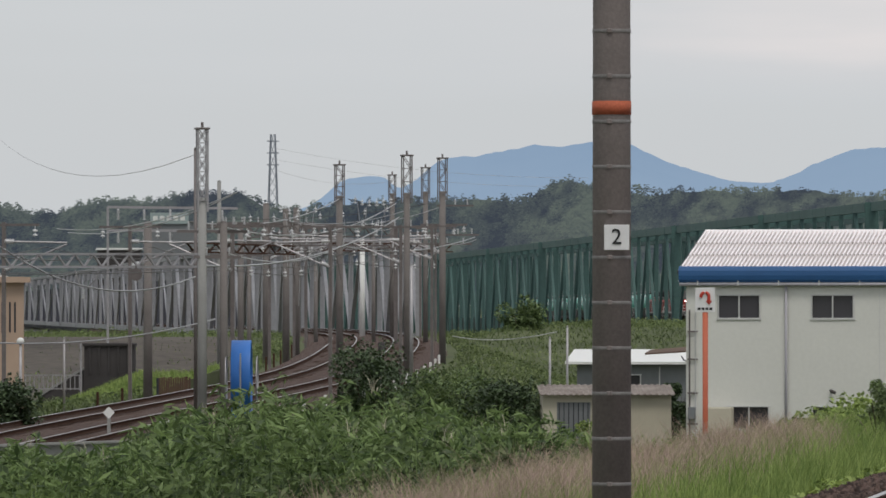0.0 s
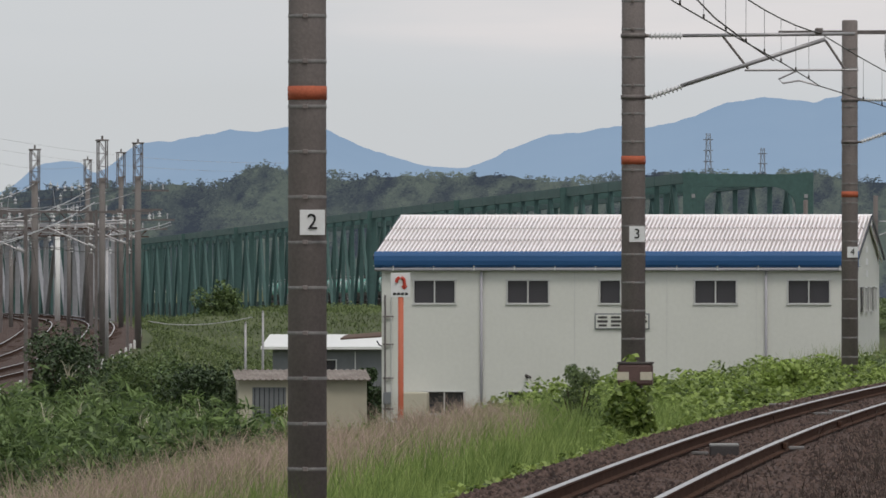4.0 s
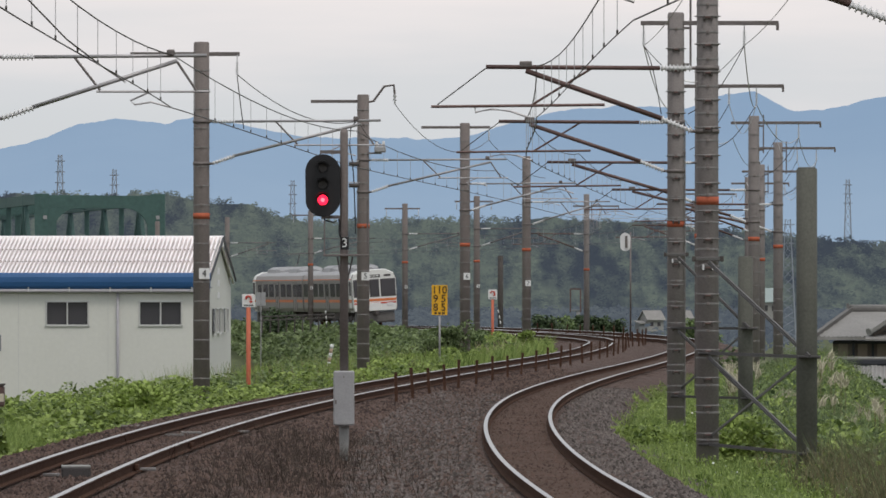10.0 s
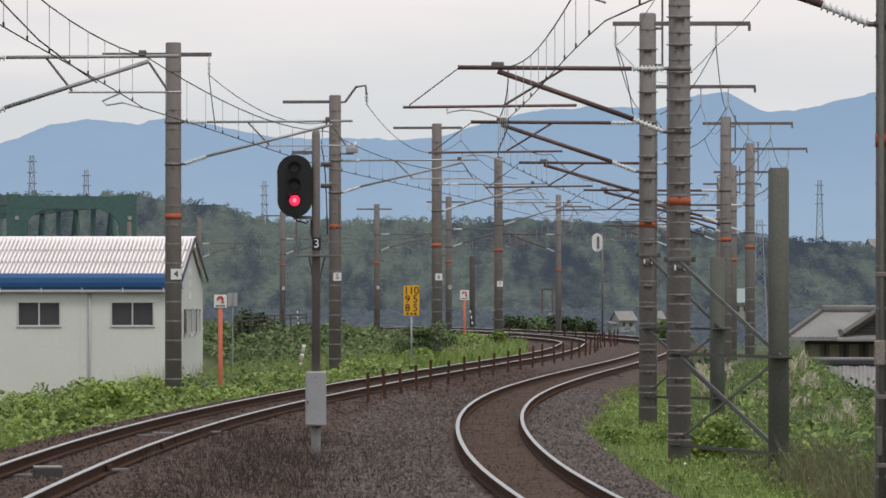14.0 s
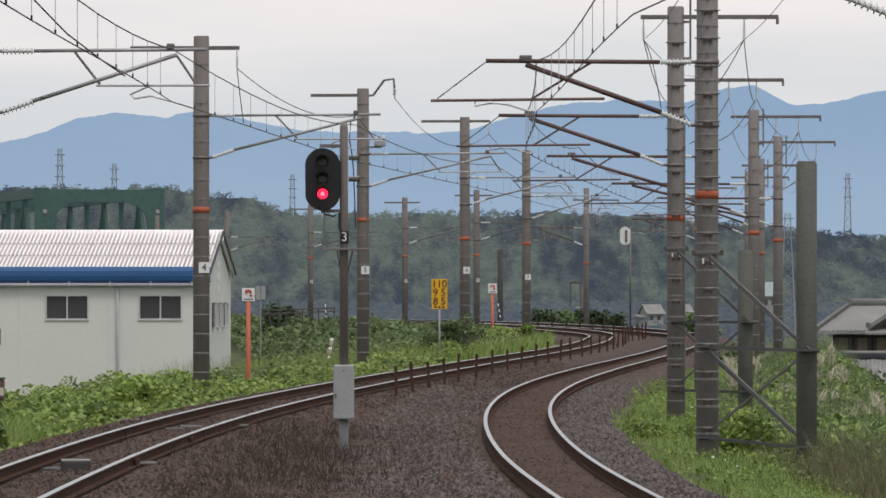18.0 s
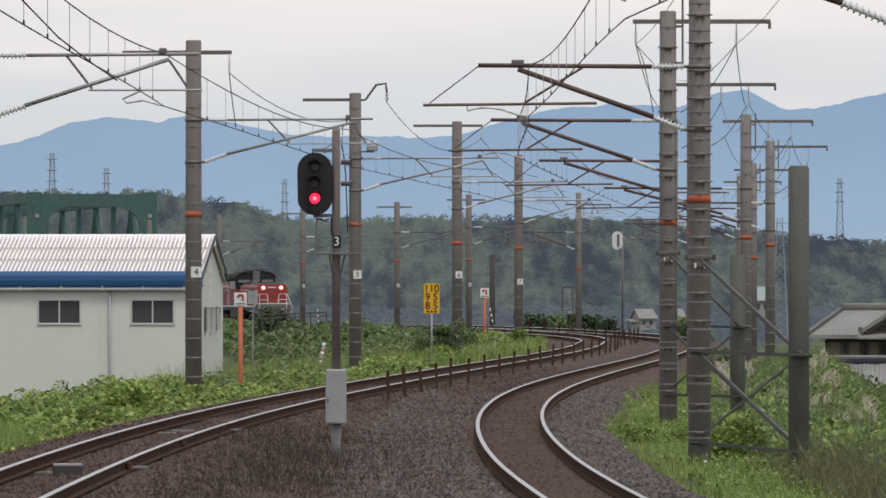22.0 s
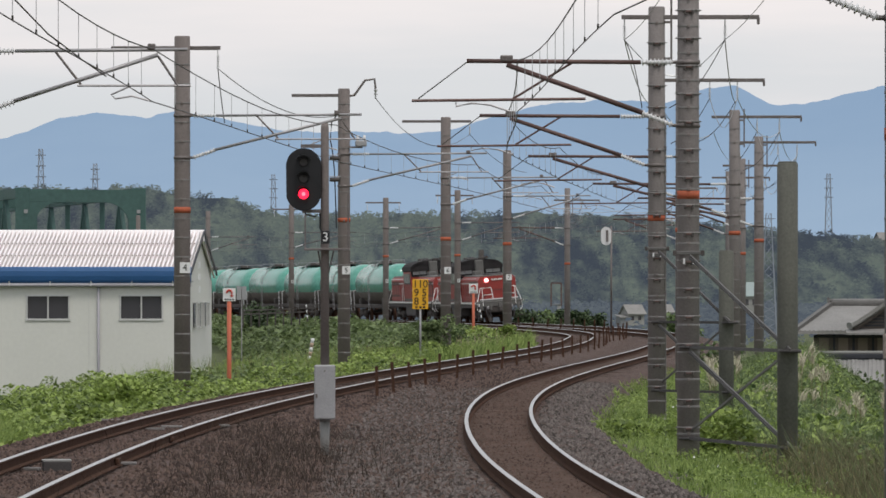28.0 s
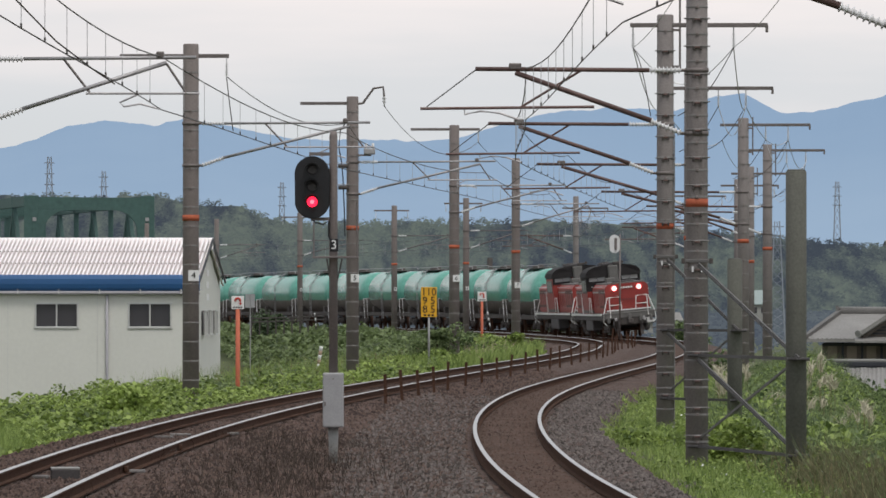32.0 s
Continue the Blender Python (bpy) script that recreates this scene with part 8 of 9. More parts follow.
    y = rng.uniform(56, 108, n)
    q = -4.35 + 0.34 * rng.normal(0, 1, n)
    x = left_x(y) + q
    p = on_ground(x, y)
    hh = rng.uniform(0.6, 1.0, n) * (0.85 + 0.25 * hash_noise(x, y, 0.9))
    p[:, 2] += 0.4 * hh
    v, f = blade_mesh(p, 0.75 * hh, rng.uniform(0.2, 0.9, n), rng.uniform(0.004, 0.010, n), rng)
    bulk("feather_grass", v, f, M_PINK, "soft pinkish dry feather grass along the bank", "grass")
    n = 12000
    y = rng.uniform(56, 122, n)
    x = left_x(y) - 4.1 + 0.6 * rng.normal(0, 1, n)
    v, f = blade_mesh(on_ground(x, y), rng.uniform(0.4, 0.85, n), rng.uniform(0.1, 0.6, n), rng.uniform(0.006, 0.014, n), rng)
    bulk("feather_grass_leaves", v, f, M_GRASS, "green leaves at the foot of the feather grass", "grass")
    n = 52000
    y = rng.uniform(44, 130, n)
    q = -2.0 - 3.8 * rng.uniform(0, 1, n) ** 0.9
    x = left_x(y) + q
    p = on_bed(x, y)
    v, f = blade_mesh(p, rng.uniform(0.2, 0.6, n) * ease((-q - 1.6) / 1.6), rng.uniform(0.1, 0.8, n), rng.uniform(0.008, 0.02, n), rng, True)
    bulk("bank_grass_near", v, f, M_GRASS, "yellow-green grass between feather grass and track", "grass")
    n = 16000
    y = rng.uniform(60, 140, n)
    q = -5.6 - 4.5 * rng.uniform(0, 1, n)
    x = left_x(y) + q
    p = on_ground(x, y)
    v, f = blade_mesh(p, rng.uniform(0.15, 0.45, n), rng.uniform(0.1, 0.8, n), rng.uniform(0.012, 0.03, n), rng, True)
    bulk("slope_grass_near", v, f, M_WEED, "green grass down the inner slope", "grass")
    n = 24000
    y = rng.uniform(58, 118, n)
    q = -4.6 - 4.0 * rng.uniform(0, 1, n)
    x = left_x(y) + q
    p = on_ground(x, y)
    p[:, 2] += rng.uniform(0.05, 0.55, n) * (0.6 + 0.4 * hash_noise(x, y, 1.1))
    v, f = leaf_mesh(p, rng.uniform(0.02, 0.06, n), rng, 0.5, 0.45)
    bulk("slope_weeds", v, f, M_WEED, "leafy green weeds below the feather grass", "weeds")
    # dark dead stalks round the signal
    n = 6500
    y = rng.uniform(62, 122, n)
    x = mid_x(y) - 0.3 + rng.normal(0, 0.9, n)
    ok = hash_noise(x * 1.4, y * 0.5, 1.3) > -0.1
    x, y = x[ok], y[ok]
    n = len(x)
    p = on_bed(x, y)
    v, f = blade_mesh(p, rng.uniform(0.06, 0.34, n), rng.uniform(0.3, 1.3, n), rng.uniform(0.004, 0.01, n), rng)
    bulk("dead_stalks", v, f, M_DRY, "dark dead stalks in the ballast by the signal", "stalks")
    # meadow tufts and low herbs over the low ground and the dike
    n = 9000
    u, w = rng.uniform(0, 1, n), rng.uniform(0, 1, n)
    y = 322 + 22.4 * w
    x = -63.05 + (344.4 - y) * 0.06 + 7.6 * u
    zb = np.interp(u, (0, 0.49, 0.8, 1), (-3.44, -1.84, -1.95, -1.6)) * w + np.interp(u, (0, 0.49, 0.8, 1), (-3.6, -3.4, -3.0, -2.1)) * (1 - w)
    v, f = blade_mesh(np.stack([x, y, zb - 0.08], -1), rng.uniform(0.15, 0.36, n), rng.uniform(0.2, 0.9, n), rng.uniform(0.03, 0.07, n), rng, True)
    bulk("slope_turf", v, f, M_GRASS, "short bright turf on the slope below the abutment", "grass")
    n = 150000
    a = np.radians(rng.uniform(-11.6, -2.0, n))
    d = 120 + 420 * rng.uniform(0, 1, n) ** 0.8
    x, y = d * np.sin(a), d * np.cos(a)
    yard = (a > -0.1946) & (a < -0.157) & (d > 335 + 1300 * np.clip(a + 0.172, 0, 1)) & (d < 505)
    ok = ~(yard & (rng.uniform(0, 1, n) < 0.88)) & (left_x(y) - x > 9) & (np.abs(x - priv_x(y) - 1.9) > 4.8) & ~((x > -24) & (x < -6) & (y > 234) & (y < 254))
    x, y = x[ok], y[ok]
    n = len(x)
    p = on_ground(x, y)
    lump = 0.5 + 0.5 * hash_noise(x, y, 0.8)
    half = n // 2
    v, f = blade_mesh(p[:half], (0.12 + 0.35 * lump[:half]) * rng.uniform(0.6, 1.2, half), rng.uniform(0.2, 0.9, half), rng.uniform(0.03, 0.08, half), rng, True)
    bulk("meadow_grass", v, f, M_MEADOW, "rough meadow grass over the low ground and dike", "grass")
    q = p[half:].copy()
    q[:, 2] += (0.1 + 0.5 * lump[half:]) * rng.uniform(0.3, 1.0, n - half)
    v, f = leaf_mesh(q, rng.uniform(0.05, 0.13, n - half), rng, 0.9, 0.6)
    bulk("meadow_herbs", v, f, M_MEADOW, "low leafy herbs over the low ground and dike", "grass")


grasses()


def bare_yard():
    """Trodden earth before the abutment of the private line."""
    az, dd = np.meshgrid(np.linspace(-0.1946, -0.157, 30), np.linspace(340, 505, 40))
    x, y = dd * np.sin(az), dd * np.cos(az)
    v = np.stack([x, y, ground_z(x, y) + 0.05], -1).reshape(-1, 3)
    i, j = np.meshgrid(np.arange(29), np.arange(39))
    f = np.stack([j * 30 + i, j * 30 + i + 1, (j + 1) * 30 + i + 1, (j + 1) * 30 + i], -1).reshape(-1, 4)
    bulk("bare_earth", v, f, M_EARTH, "bare grey-brown earth beside the abutment", "ground", "structure", True)


bare_yard()


def tall_weeds():
    rng = np.random.default_rng(14)
    n = 3300
    a = rng.uniform(-1740, -640, n)
    d = rng.uniform(78, 132, n)
    az = (a - 784) / 13000.0
    D = d * KY
    x, y = D * np.sin(az), D * np.cos(az)
    keep = (left_x(y) - x > 9.0) & (hash_noise(x * 1.1, y * 0.5, 1.4) > -0.28)
    x, y, d, a = x[keep], y[keep], d[keep], a[keep]
    n = len(x)
    base = on_ground(x, y)
    slope = 0.0270 + 0.0058 * np.clip((-1350 - a) / 150, 0, 1) + 0.0035 * np.clip((a + 900) / 200, 0, 1)
    top = EYE - slope * d + (0.45 * hash_noise(x, y, 0.55) + 0.5 * hash_noise(x + 5, y, 1.9)) * (1 - 0.6 * np.clip((-1360 - a) / 130, 0, 1)) + rng.normal(0, 0.2, n) - 0.1
    h = np.clip(top - base[:, 2], 0.5, 4)
    k = 62
    t = 1 - 0.8 * rng.uniform(0, 1, (n, k)) ** 1.4
    ang = rng.uniform(0, 2 * np.pi, (n, k))
    r = rng.uniform(0.03, 0.36, (n, k)) * (1.2 - 0.75 * t)
    c = base[:, None, :] + np.stack([r * np.cos(ang), r * np.sin(ang), t * h[:, None]], -1)
    c = c.reshape(-1, 3)
    young = (t.reshape(-1) > 0.86) & (rng.uniform(0, 1, len(c)) < 0.5)
    v, f = leaf_mesh(c[young], rng.uniform(0.07, 0.19, int(young.sum())), rng, 0.35, 0.17)
    bulk("young_weed_leaves", v, f, M_WEEDTIP, "bright young leaves at the tips of the weeds", "weeds")
    c = c[~young]
    v, f = leaf_mesh(c, rng.uniform(0.045, 0.14, len(c)), rng, 0.3, 0.3)
    bulk("tall_weeds", v, f, M_WEED, "tall leafy weeds in the foreground hollow", "weeds")
    v, f = blade_mesh(base, h * 1.02, rng.uniform(0, 0.1, n), np.full(n, 0.025), rng)
    bulk("weed_stalks", v, f, M_WEED, "stalks of the tall weeds", "weeds")
    q = np.repeat(np.arange(n)[rng.uniform(0, 1, n) < 0.03], 9)
    p = base[q] + np.stack([np.zeros(len(q)), np.zeros(len(q)), h[q]], -1) + rng.normal(0, 0.04, (len(q), 3))
    v, f = blade_mesh(p, rng.uniform(0.12, 0.3, len(q)), rng.uniform(0.4, 1.2, len(q)), rng.uniform(0.006, 0.014, len(q)), rng)
    bulk("weed_tassels", v, f, M_PLUME, "pale drooping tassels on the weeds", "weeds")


tall_weeds()


def hollow_reeds():
    rng = np.random.default_rng(16)
    n = 2600
    az, d = rng.uniform(-0.1925, -0.1795, n), rng.uniform(104, 126, n)
    x, y = d * np.sin(az), d * np.cos(az)
    v, f = blade_mesh(on_ground(x, y), rng.uniform(1.9, 2.9, n) * (0.9 + 0.15 * hash_noise(x, y, 1.5)), rng.uniform(0.05, 0.35, n), rng.uniform(0.012, 0.03, n), rng)
    bulk("hollow_reeds", v, f, M_GRASS, "tall pale green reeds in the hollow", "grass")


hollow_reeds()


def shrub(p, base, w, h, material, label, seed, n=5200, leaf=(0.05, 0.11)):
    rng = np.random.default_rng(seed)
    s = thing("shrub", label, "shrub", pose(p[0], p[1], base), "shrubs")
    for k in range(5):
        a = 2 * math.pi * k / 5 + 0.4
        part("stem", Shape().tube([(0.08 * math.cos(a), 0.08 * math.sin(a), -0.2), (w * 0.16 * math.cos(a), w * 0.16 * math.sin(a), h * 0.45), (w * 0.3 * math.cos(a), w * 0.3 * math.sin(a), h * 0.75)], [0.03 * min(2, w), 0.02 * min(2, w), 0.006 * min(2, w)], 6), M_BARK, s)
    m = 26
    cc = np.stack([rng.normal(0, w * 0.2, m), rng.normal(0, w * 0.2, m), h * rng.uniform(0.25, 0.92, m)], -1)
    cc[:, :2] *= (1.25 - 0.75 * np.abs(cc[:, 2:3] / h - 0.45))
    rad = rng.uniform(0.12, 0.25, m) * w
    i = rng.integers(0, m, n)
    d = rng.normal(0, 1, (n, 3))
    d /= np.linalg.norm(d, axis=1, keepdims=True)
    c = cc[i] + d * (rad[i] * rng.uniform(0.55, 1.0, n))[:, None]
    c[:, 2] = np.maximum(c[:, 2], 0.05)
    v, f = leaf_mesh(c, rng.uniform(*leaf, n), rng, 0.4, 0.6)
    me = bulk("crown", v, f, material, "", "")
    for key in ("label", "category", "kind"):
        if key in me:
            del me[key]
    me.parent = s


for k, (p, base, w, h, mt, lb, n, lf) in enumerate((
        ((-36.46, 260.19, 12.43), -3.6, 4.0, 3.45, M_BUSH, "dense dark green rounded shrub", 8600, (0.04, 0.09)),
        ((-34.87, 265.93, 12.64), -3.5, 3.0, 2.6, M_WEED, "pale grey-green straggly shrub", 4200, (0.05, 0.1)),
        ((-32.32, 257.98, 12.32), -3.5, 3.2, 2.5, M_WEED, "grey-green shrub on the low ground", 4200, (0.05, 0.1)),
        ((-30.57, 252.68, 12.10), -3.5, 3.0, 2.3, M_BUSH, "dark shrub beside the shed", 5200, (0.05, 0.09)),
        ((-55.98, 468.78, 20.67), -2.0, 3.3, 3.3, M_WEED, "round pale shrub on the dike top", 4200, (0.09, 0.17)),
        ((-48.67, 255.40, 12.32), -3.5, 2.6, 2.4, M_BUSH, "dark clipped shrub by the beige building", 5200, (0.05, 0.1)),
        ((-26.26, 266.92, 12.64), -3.5, 1.2, 2.2, M_BUSH, "narrow dark shrub beside the factory corner", 2600, (0.05, 0.09)),
        ((-26.57, 244.88, 11.78), -3.5, 1.4, 1.5, M_KUDZU, "light green vine-covered shrub before the shed", 2200, (0.05, 0.1)),
        ((-11.31, 161.08, 8.60), -3.0, 0.9, 3.2, M_WEED, "tall feathery weed in front of the factory wall", 5200, (0.02, 0.055)),
        ((-7.95, 113.0), -0.6, 0.8, 1.25, M_BANK, "feathery weed growing beside a line pole", 3000, (0.012, 0.035)),
        ((0.32, 257.26, 12.47), -0.7, 1.5, 1.75, M_BANK, "leafy bush beside the yellow speed board", 3600, (0.04, 0.085)),
        ((1.32, 280.52, 13.41), -0.7, 1.2, 1.3, M_WEED, "straggly weeds between two line poles", 2000, (0.04, 0.08)),
        ((3.29, 303.77, 14.35), -0.7, 1.3, 1.35, M_KUDZU, "bright vine heap at a line pole", 2400, (0.04, 0.085)),
        ((-9.86, 451.47, 20.32), -0.8, 3.0, 1.7, M_BUSH, "low dark shrub beyond the bend", 3200, (0.08, 0.15)),
        ((6.0, 446.0), -0.9, 2.2, 1.75, M_BUSH, "low dark shrub on the outside of the bend", 2600, (0.07, 0.13)),
        ((7.6, 452.0), -1.0, 2.4, 1.6, M_WEED, "straggly grey-green shrub on the outside of the bend", 2400, (0.07, 0.13)),
        ((9.0, 444.0), -1.0, 2.0, 1.8, M_BUSH, "low dark shrub on the outside of the bend", 2600, (0.07, 0.13)),
        ((10.4, 455.0), -1.0, 2.0, 1.5, M_BUSH, "low dark shrub on the outside of the bend", 2200, (0.07, 0.13)),
        ((14.4, 420.0), -1.0, 2.2, 1.5, M_WEED, "straggly grey-green shrub on the outside of the bend", 2200, (0.07, 0.13)),
        ((10.32, 259.80, 12.58), -2.6, 3.0, 2.6, M_WEED, "shrub on the outer slope", 4200, (0.07, 0.12)),
        ((15.15, 273.26, 13.20), -3.2, 4.5, 1.7, M_WEED, "broad shrub below the bank", 5200, (0.08, 0.14)))):
    shrub(p, base, w, h, mt, lb, 40 + k, n, lf)


def plain_trees():
    """Far groves over the plain between the bend and the hills."""
    rng = np.random.default_rng(33)
    n = 2600
    b = np.radians(rng.uniform(-2.5, 4.6, n))
    d = 720 + 1250 * rng.uniform(0, 1, n) ** 0.8
    x, y = d * np.sin(b), d * np.cos(b)
    size = rng.uniform(0.8, 2.2, n)
    pts = np.stack([x, y, np.full(n, -3.5) + size * 0.6], -1)
    crown_leaves("far_groves", pts, size, 26, (0.16, 0.34), M_GROVE, "scattered trees and hedges on the far plain", 15, 1.0, calm=0.5)


plain_trees()


def stones():
    """Loose ballast stones lying on the beds near the lens."""
    rng = np.random.default_rng(9)
    base = np.array([(1, 0, -0.3), (-0.5, 0.87, -0.3), (-0.5, -0.87, -0.3), (0.45, 0.2, 0.8), (-0.4, 0.1, 0.95)], float)
    tri = np.array([(0, 1, 3), (1, 4, 3), (1, 2, 4), (2, 0, 3), (2, 3, 4)])

    def scatter(name, n, pts, material, label, size):
        v = base[None] * rng.uniform(0.6, 1.2, (n, 5, 1)) * size[:, None, None]
        a = rng.uniform(0, 2 * np.pi, n)
        ca, sa = np.cos(a)[:, None], np.sin(a)[:, None]
        v = np.stack([v[..., 0] * ca - v[..., 1] * sa, v[..., 0] * sa + v[..., 1] * ca, v[..., 2] * 0.8], -1) + pts[:, None, :]
        f = tri[None] + (np.arange(n) * 5)[:, None, None]
        bulk(name, v.reshape(-1, 3), f.reshape(-1, 3), material, label, "ballast")
    for name, n, y1, o0, o1, mt, lb, s0, s1 in (
            ("loose_ballast", 40000, 230, 0.0, 1.0, M_STONE, "rust-brown ballast stones between the tracks", 0.022, 0.048),
            ("shoulder_ballast", 25000, 220, -2.6, -0.72, M_STONE, "brown ballast stones on the inner shoulder", 0.022, 0.048),
            ("grey_ballast", 18000, 190, 0.72, 2.5, M_STONE_G, "grey ballast stones on the outer shoulder", 0.022, 0.046),
            ("grey_ballast", 26000, 175, -2.7, -0.75, M_STONE_G, "grey ballast stones inside the curve", 0.022, 0.048),
            ("track_ballast", 18000, 210, -0.48, 0.48, M_STONE, "brown ballast stones between the inner rails", 0.018, 0.036),
            ("track_ballast", 7000, 210, -0.48, 0.48, M_STONE_S, "silted ballast stones between the outer rails", 0.014, 0.03)):
        y = 60 + (y1 - 60) * rng.uniform(0, 1, n) ** 1.4
        o = rng.uniform(o0, o1, n)
        if name == "loose_ballast":
            x0, x1 = left_x(y) + 0.72, right_x(y) - 0.72
            x = x0 + (x1 - x0) * o
        else:
            x = (right_x(y) if "grey" in name or "outer" in lb else left_x(y)) + o
        z = bed_z(x, y) + rng.normal(0.004, 0.012, n) + (0.022 if "silted" in lb else 0)
        scatter(name, n, np.stack([x, y, z], -1), mt, lb, rng.uniform(s0, s1, n))


stones()


# ---------------------------------------------------------------- trains
# Vehicles are built along local y (front at +y), centred, with the rail heads at z = 0.
def wheelset(shape, y, r=0.43, gauge=1.067):
    for s in (-1, 1):
        shape.tube([(s * gauge / 2, y, r), (s * (gauge / 2 + 0.12), y, r)], r, 14)
    shape.tube([(-gauge / 2, y, r), (gauge / 2, y, r)], 0.08, 8)


def bogie(parent, y, base, axles=2):
    s = Shape()
    for sx in (-1, 1):
        s.box(sx * 0.95, y, 0.58, 0.14, base + 0.7, 0.24, 0.04)
        for k in range(axles):
            yy = y + base * (k / (axles - 1) - 0.5) if axles > 1 else y
            s.box(sx * 0.98, yy, 0.45, 0.2, 0.34, 0.3, 0.05)
        s.box(sx * 0.98, y, 0.66, 0.2, 0.5, 0.3, 0.05)
    s.box(0, y, 0.6, 1.9, 0.4, 0.22, 0.03)
    b = part("bogie", s, M_UNDER, parent)
    for k in range(axles):
        yy = y + base * (k / (axles - 1) - 0.5) if axles > 1 else y
        w = Shape()
        wheelset(w, yy)
        part("wheelset", w, M_RAIL, b)


def coupler(parent, y):
    part("coupler", Shape().box(0, y, 0.88, 0.26, 0.6, 0.24, 0.04), M_UNDER, parent)


def locomotive(label, upper):
    v = thing("diesel_locomotive", label, "locomotive", group="freight train")
    part("underframe", Shape().box(0, 0, 1.12, 2.7, 16.6, 0.26, 0.03), M_LBLACK, v)
    part("walkway", Shape().box(0, 0, 1.30, 2.86, 16.8, 0.08, 0.02), M_LGREY, v)
    for sy in (-1, 1):
        for x in (-1.1, -0.55, 0.0, 0.55, 1.1):
            part("front_fitting", Shape().box(x, sy * 8.46, 0.98 + 0.12 * (x == 0), 0.16, 0.14, 0.3, 0.03), M_LGREY, v)
    for sx in (-1, 1):
        part("walkway_edge", Shape().box(sx * 1.44, 0, 1.28, 0.03, 16.8, 0.1), M_EWHITE, v, "white walkway edge")
        part("side_tank", Shape().box(sx * 1.05, 0, 0.72, 0.55, 3.6, 0.55, 0.05), M_LBLACK, v)
    for y0, y1, nm in ((1.45, 8.0, "front_hood"), (-8.0, -1.45, "rear_hood")):
        lo = Shape()
        rings = []
        end = 8.0 if y1 > 0 else -8.0
        prof = [(-1.14, 1.34), (-1.14, 2.62), (-0.98, 2.82), (0.98, 2.82), (1.14, 2.62), (1.14, 1.34)]
        ys = [y0, y1]
        for y in ys:
            k = 1.0 if abs(y) < 7 else 0.985
            rings.append([(x * k, y, z) for x, z in prof])
        lo.rings(rings)
        hood = part(nm, lo, M_LRED, v)
        part("hood_band", Shape().box(0, (y0 + y1) / 2, 1.52, 2.32, abs(y1 - y0) + 0.02, 0.2, 0.01), M_LRED, hood)
        part("number_band", Shape().box(0, (y0 + y1) / 2, 2.44, 2.31, abs(y1 - y0) - 0.1, 0.07), M_INSUL, hood)
        part("hood_roof", Shape().box(0, (y0 + y1) / 2, 2.85, 1.9, abs(y1 - y0) - 0.3, 0.1, 0.03), M_LGREY, hood)
        for k in range(7):
            yy = y0 + 0.6 + k * 0.85
            for sx in (-1, 1):
                part("louvre", Shape().box(sx * 1.145, yy, 2.05, 0.03, 0.62, 0.6, 0.01), M_LRED, hood)
        part("radiator_fan", Shape().tube([(0, (y0 + y1) / 2 + (1.8 if y1 > 0 else -1.8), 2.88), (0, (y0 + y1) / 2 + (1.8 if y1 > 0 else -1.8), 2.98)], 0.6, 16), M_LBLACK, hood)
        sg = 1 if y1 > 0 else -1
        nose = end + 0.02 * sg
        part("nose_band", Shape().box(0, nose, 1.40, 2.29, 0.05, 0.12, 0.01), M_LGREY, hood)
        part("nose_stripe", Shape().box(0, nose + 0.36 * sg, 1.47, 2.28, 0.05, 0.06), M_INSUL, hood, "white step edge before the nose")
        part("nose_door_line", Shape().box(0, nose + 0.012 * sg, 2.0, 0.9, 0.01, 0.02), M_LBLACK, hood)
        for sx in (-1, 1):
            part("radiator_shutter", Shape().box(sx * 1.135, end - 1.75 * sg, 2.0, 0.04, 2.9, 1.1, 0.01), M_SHUTTER, hood, "brown-grey radiator shutter")
            part("marker_lamp", Shape().tube([(sx * 0.82, nose, 1.72), (sx * 0.82, nose + 0.1 * sg, 1.72)], 0.07, 10), M_UNDER, hood)
        nb = Shape()
        for k in range(5):
            nb.box((k - 2) * 0.13, nose + 0.01 * sg, 2.62, 0.09, 0.04, 0.09)
        part("number_bar", nb, M_EWHITE, hood)
        for sx in (-1, 1):
            if y1 > 0:
                lamp = part("headlight", Shape().tube([(sx * 0.64, nose, 2.6), (sx * 0.64, nose + 0.1 * sg, 2.6)], 0.135, 14), M_LAMP_P, v, "lit headlight")
                part("bulb", Shape().tube([(sx * 0.64, nose + 0.1 * sg, 2.6), (sx * 0.64, nose + 0.13 * sg, 2.6)], [0.075, 0.06], 12), M_LAMP_W, lamp)
            else:
                part("headlight", Shape().tube([(sx * 0.64, nose, 2.6), (sx * 0.64, nose + 0.1 * sg, 2.6)], 0.12, 14), M_INSUL, v)
            r = Shape()
            ye = end + 0.38 * sg
            r.tube([(sx * 1.2, ye, 0.72), (sx * 1.36, ye, 0.9), (sx * 1.33, ye, 1.3), (sx * 1.06, ye - 0.2 * sg, 2.14), (sx * 0.95, ye - 0.2 * sg, 2.16)], 0.024, 6)
            r.tube([(sx * 0.36, ye, 1.46), (sx * 0.42, ye, 2.1), (sx * 0.46, ye, 2.15), (sx * 0.92, ye, 2.15), (sx * 0.98, ye, 2.1), (sx * 0.98, ye, 1.1)], 0.026, 6)
            r.tube([(sx * 0.38, ye, 1.74), (sx * 0.98, ye, 1.74)], 0.022, 6)
            part("handrail", r, M_EWHITE, v, "white tubular handrail")
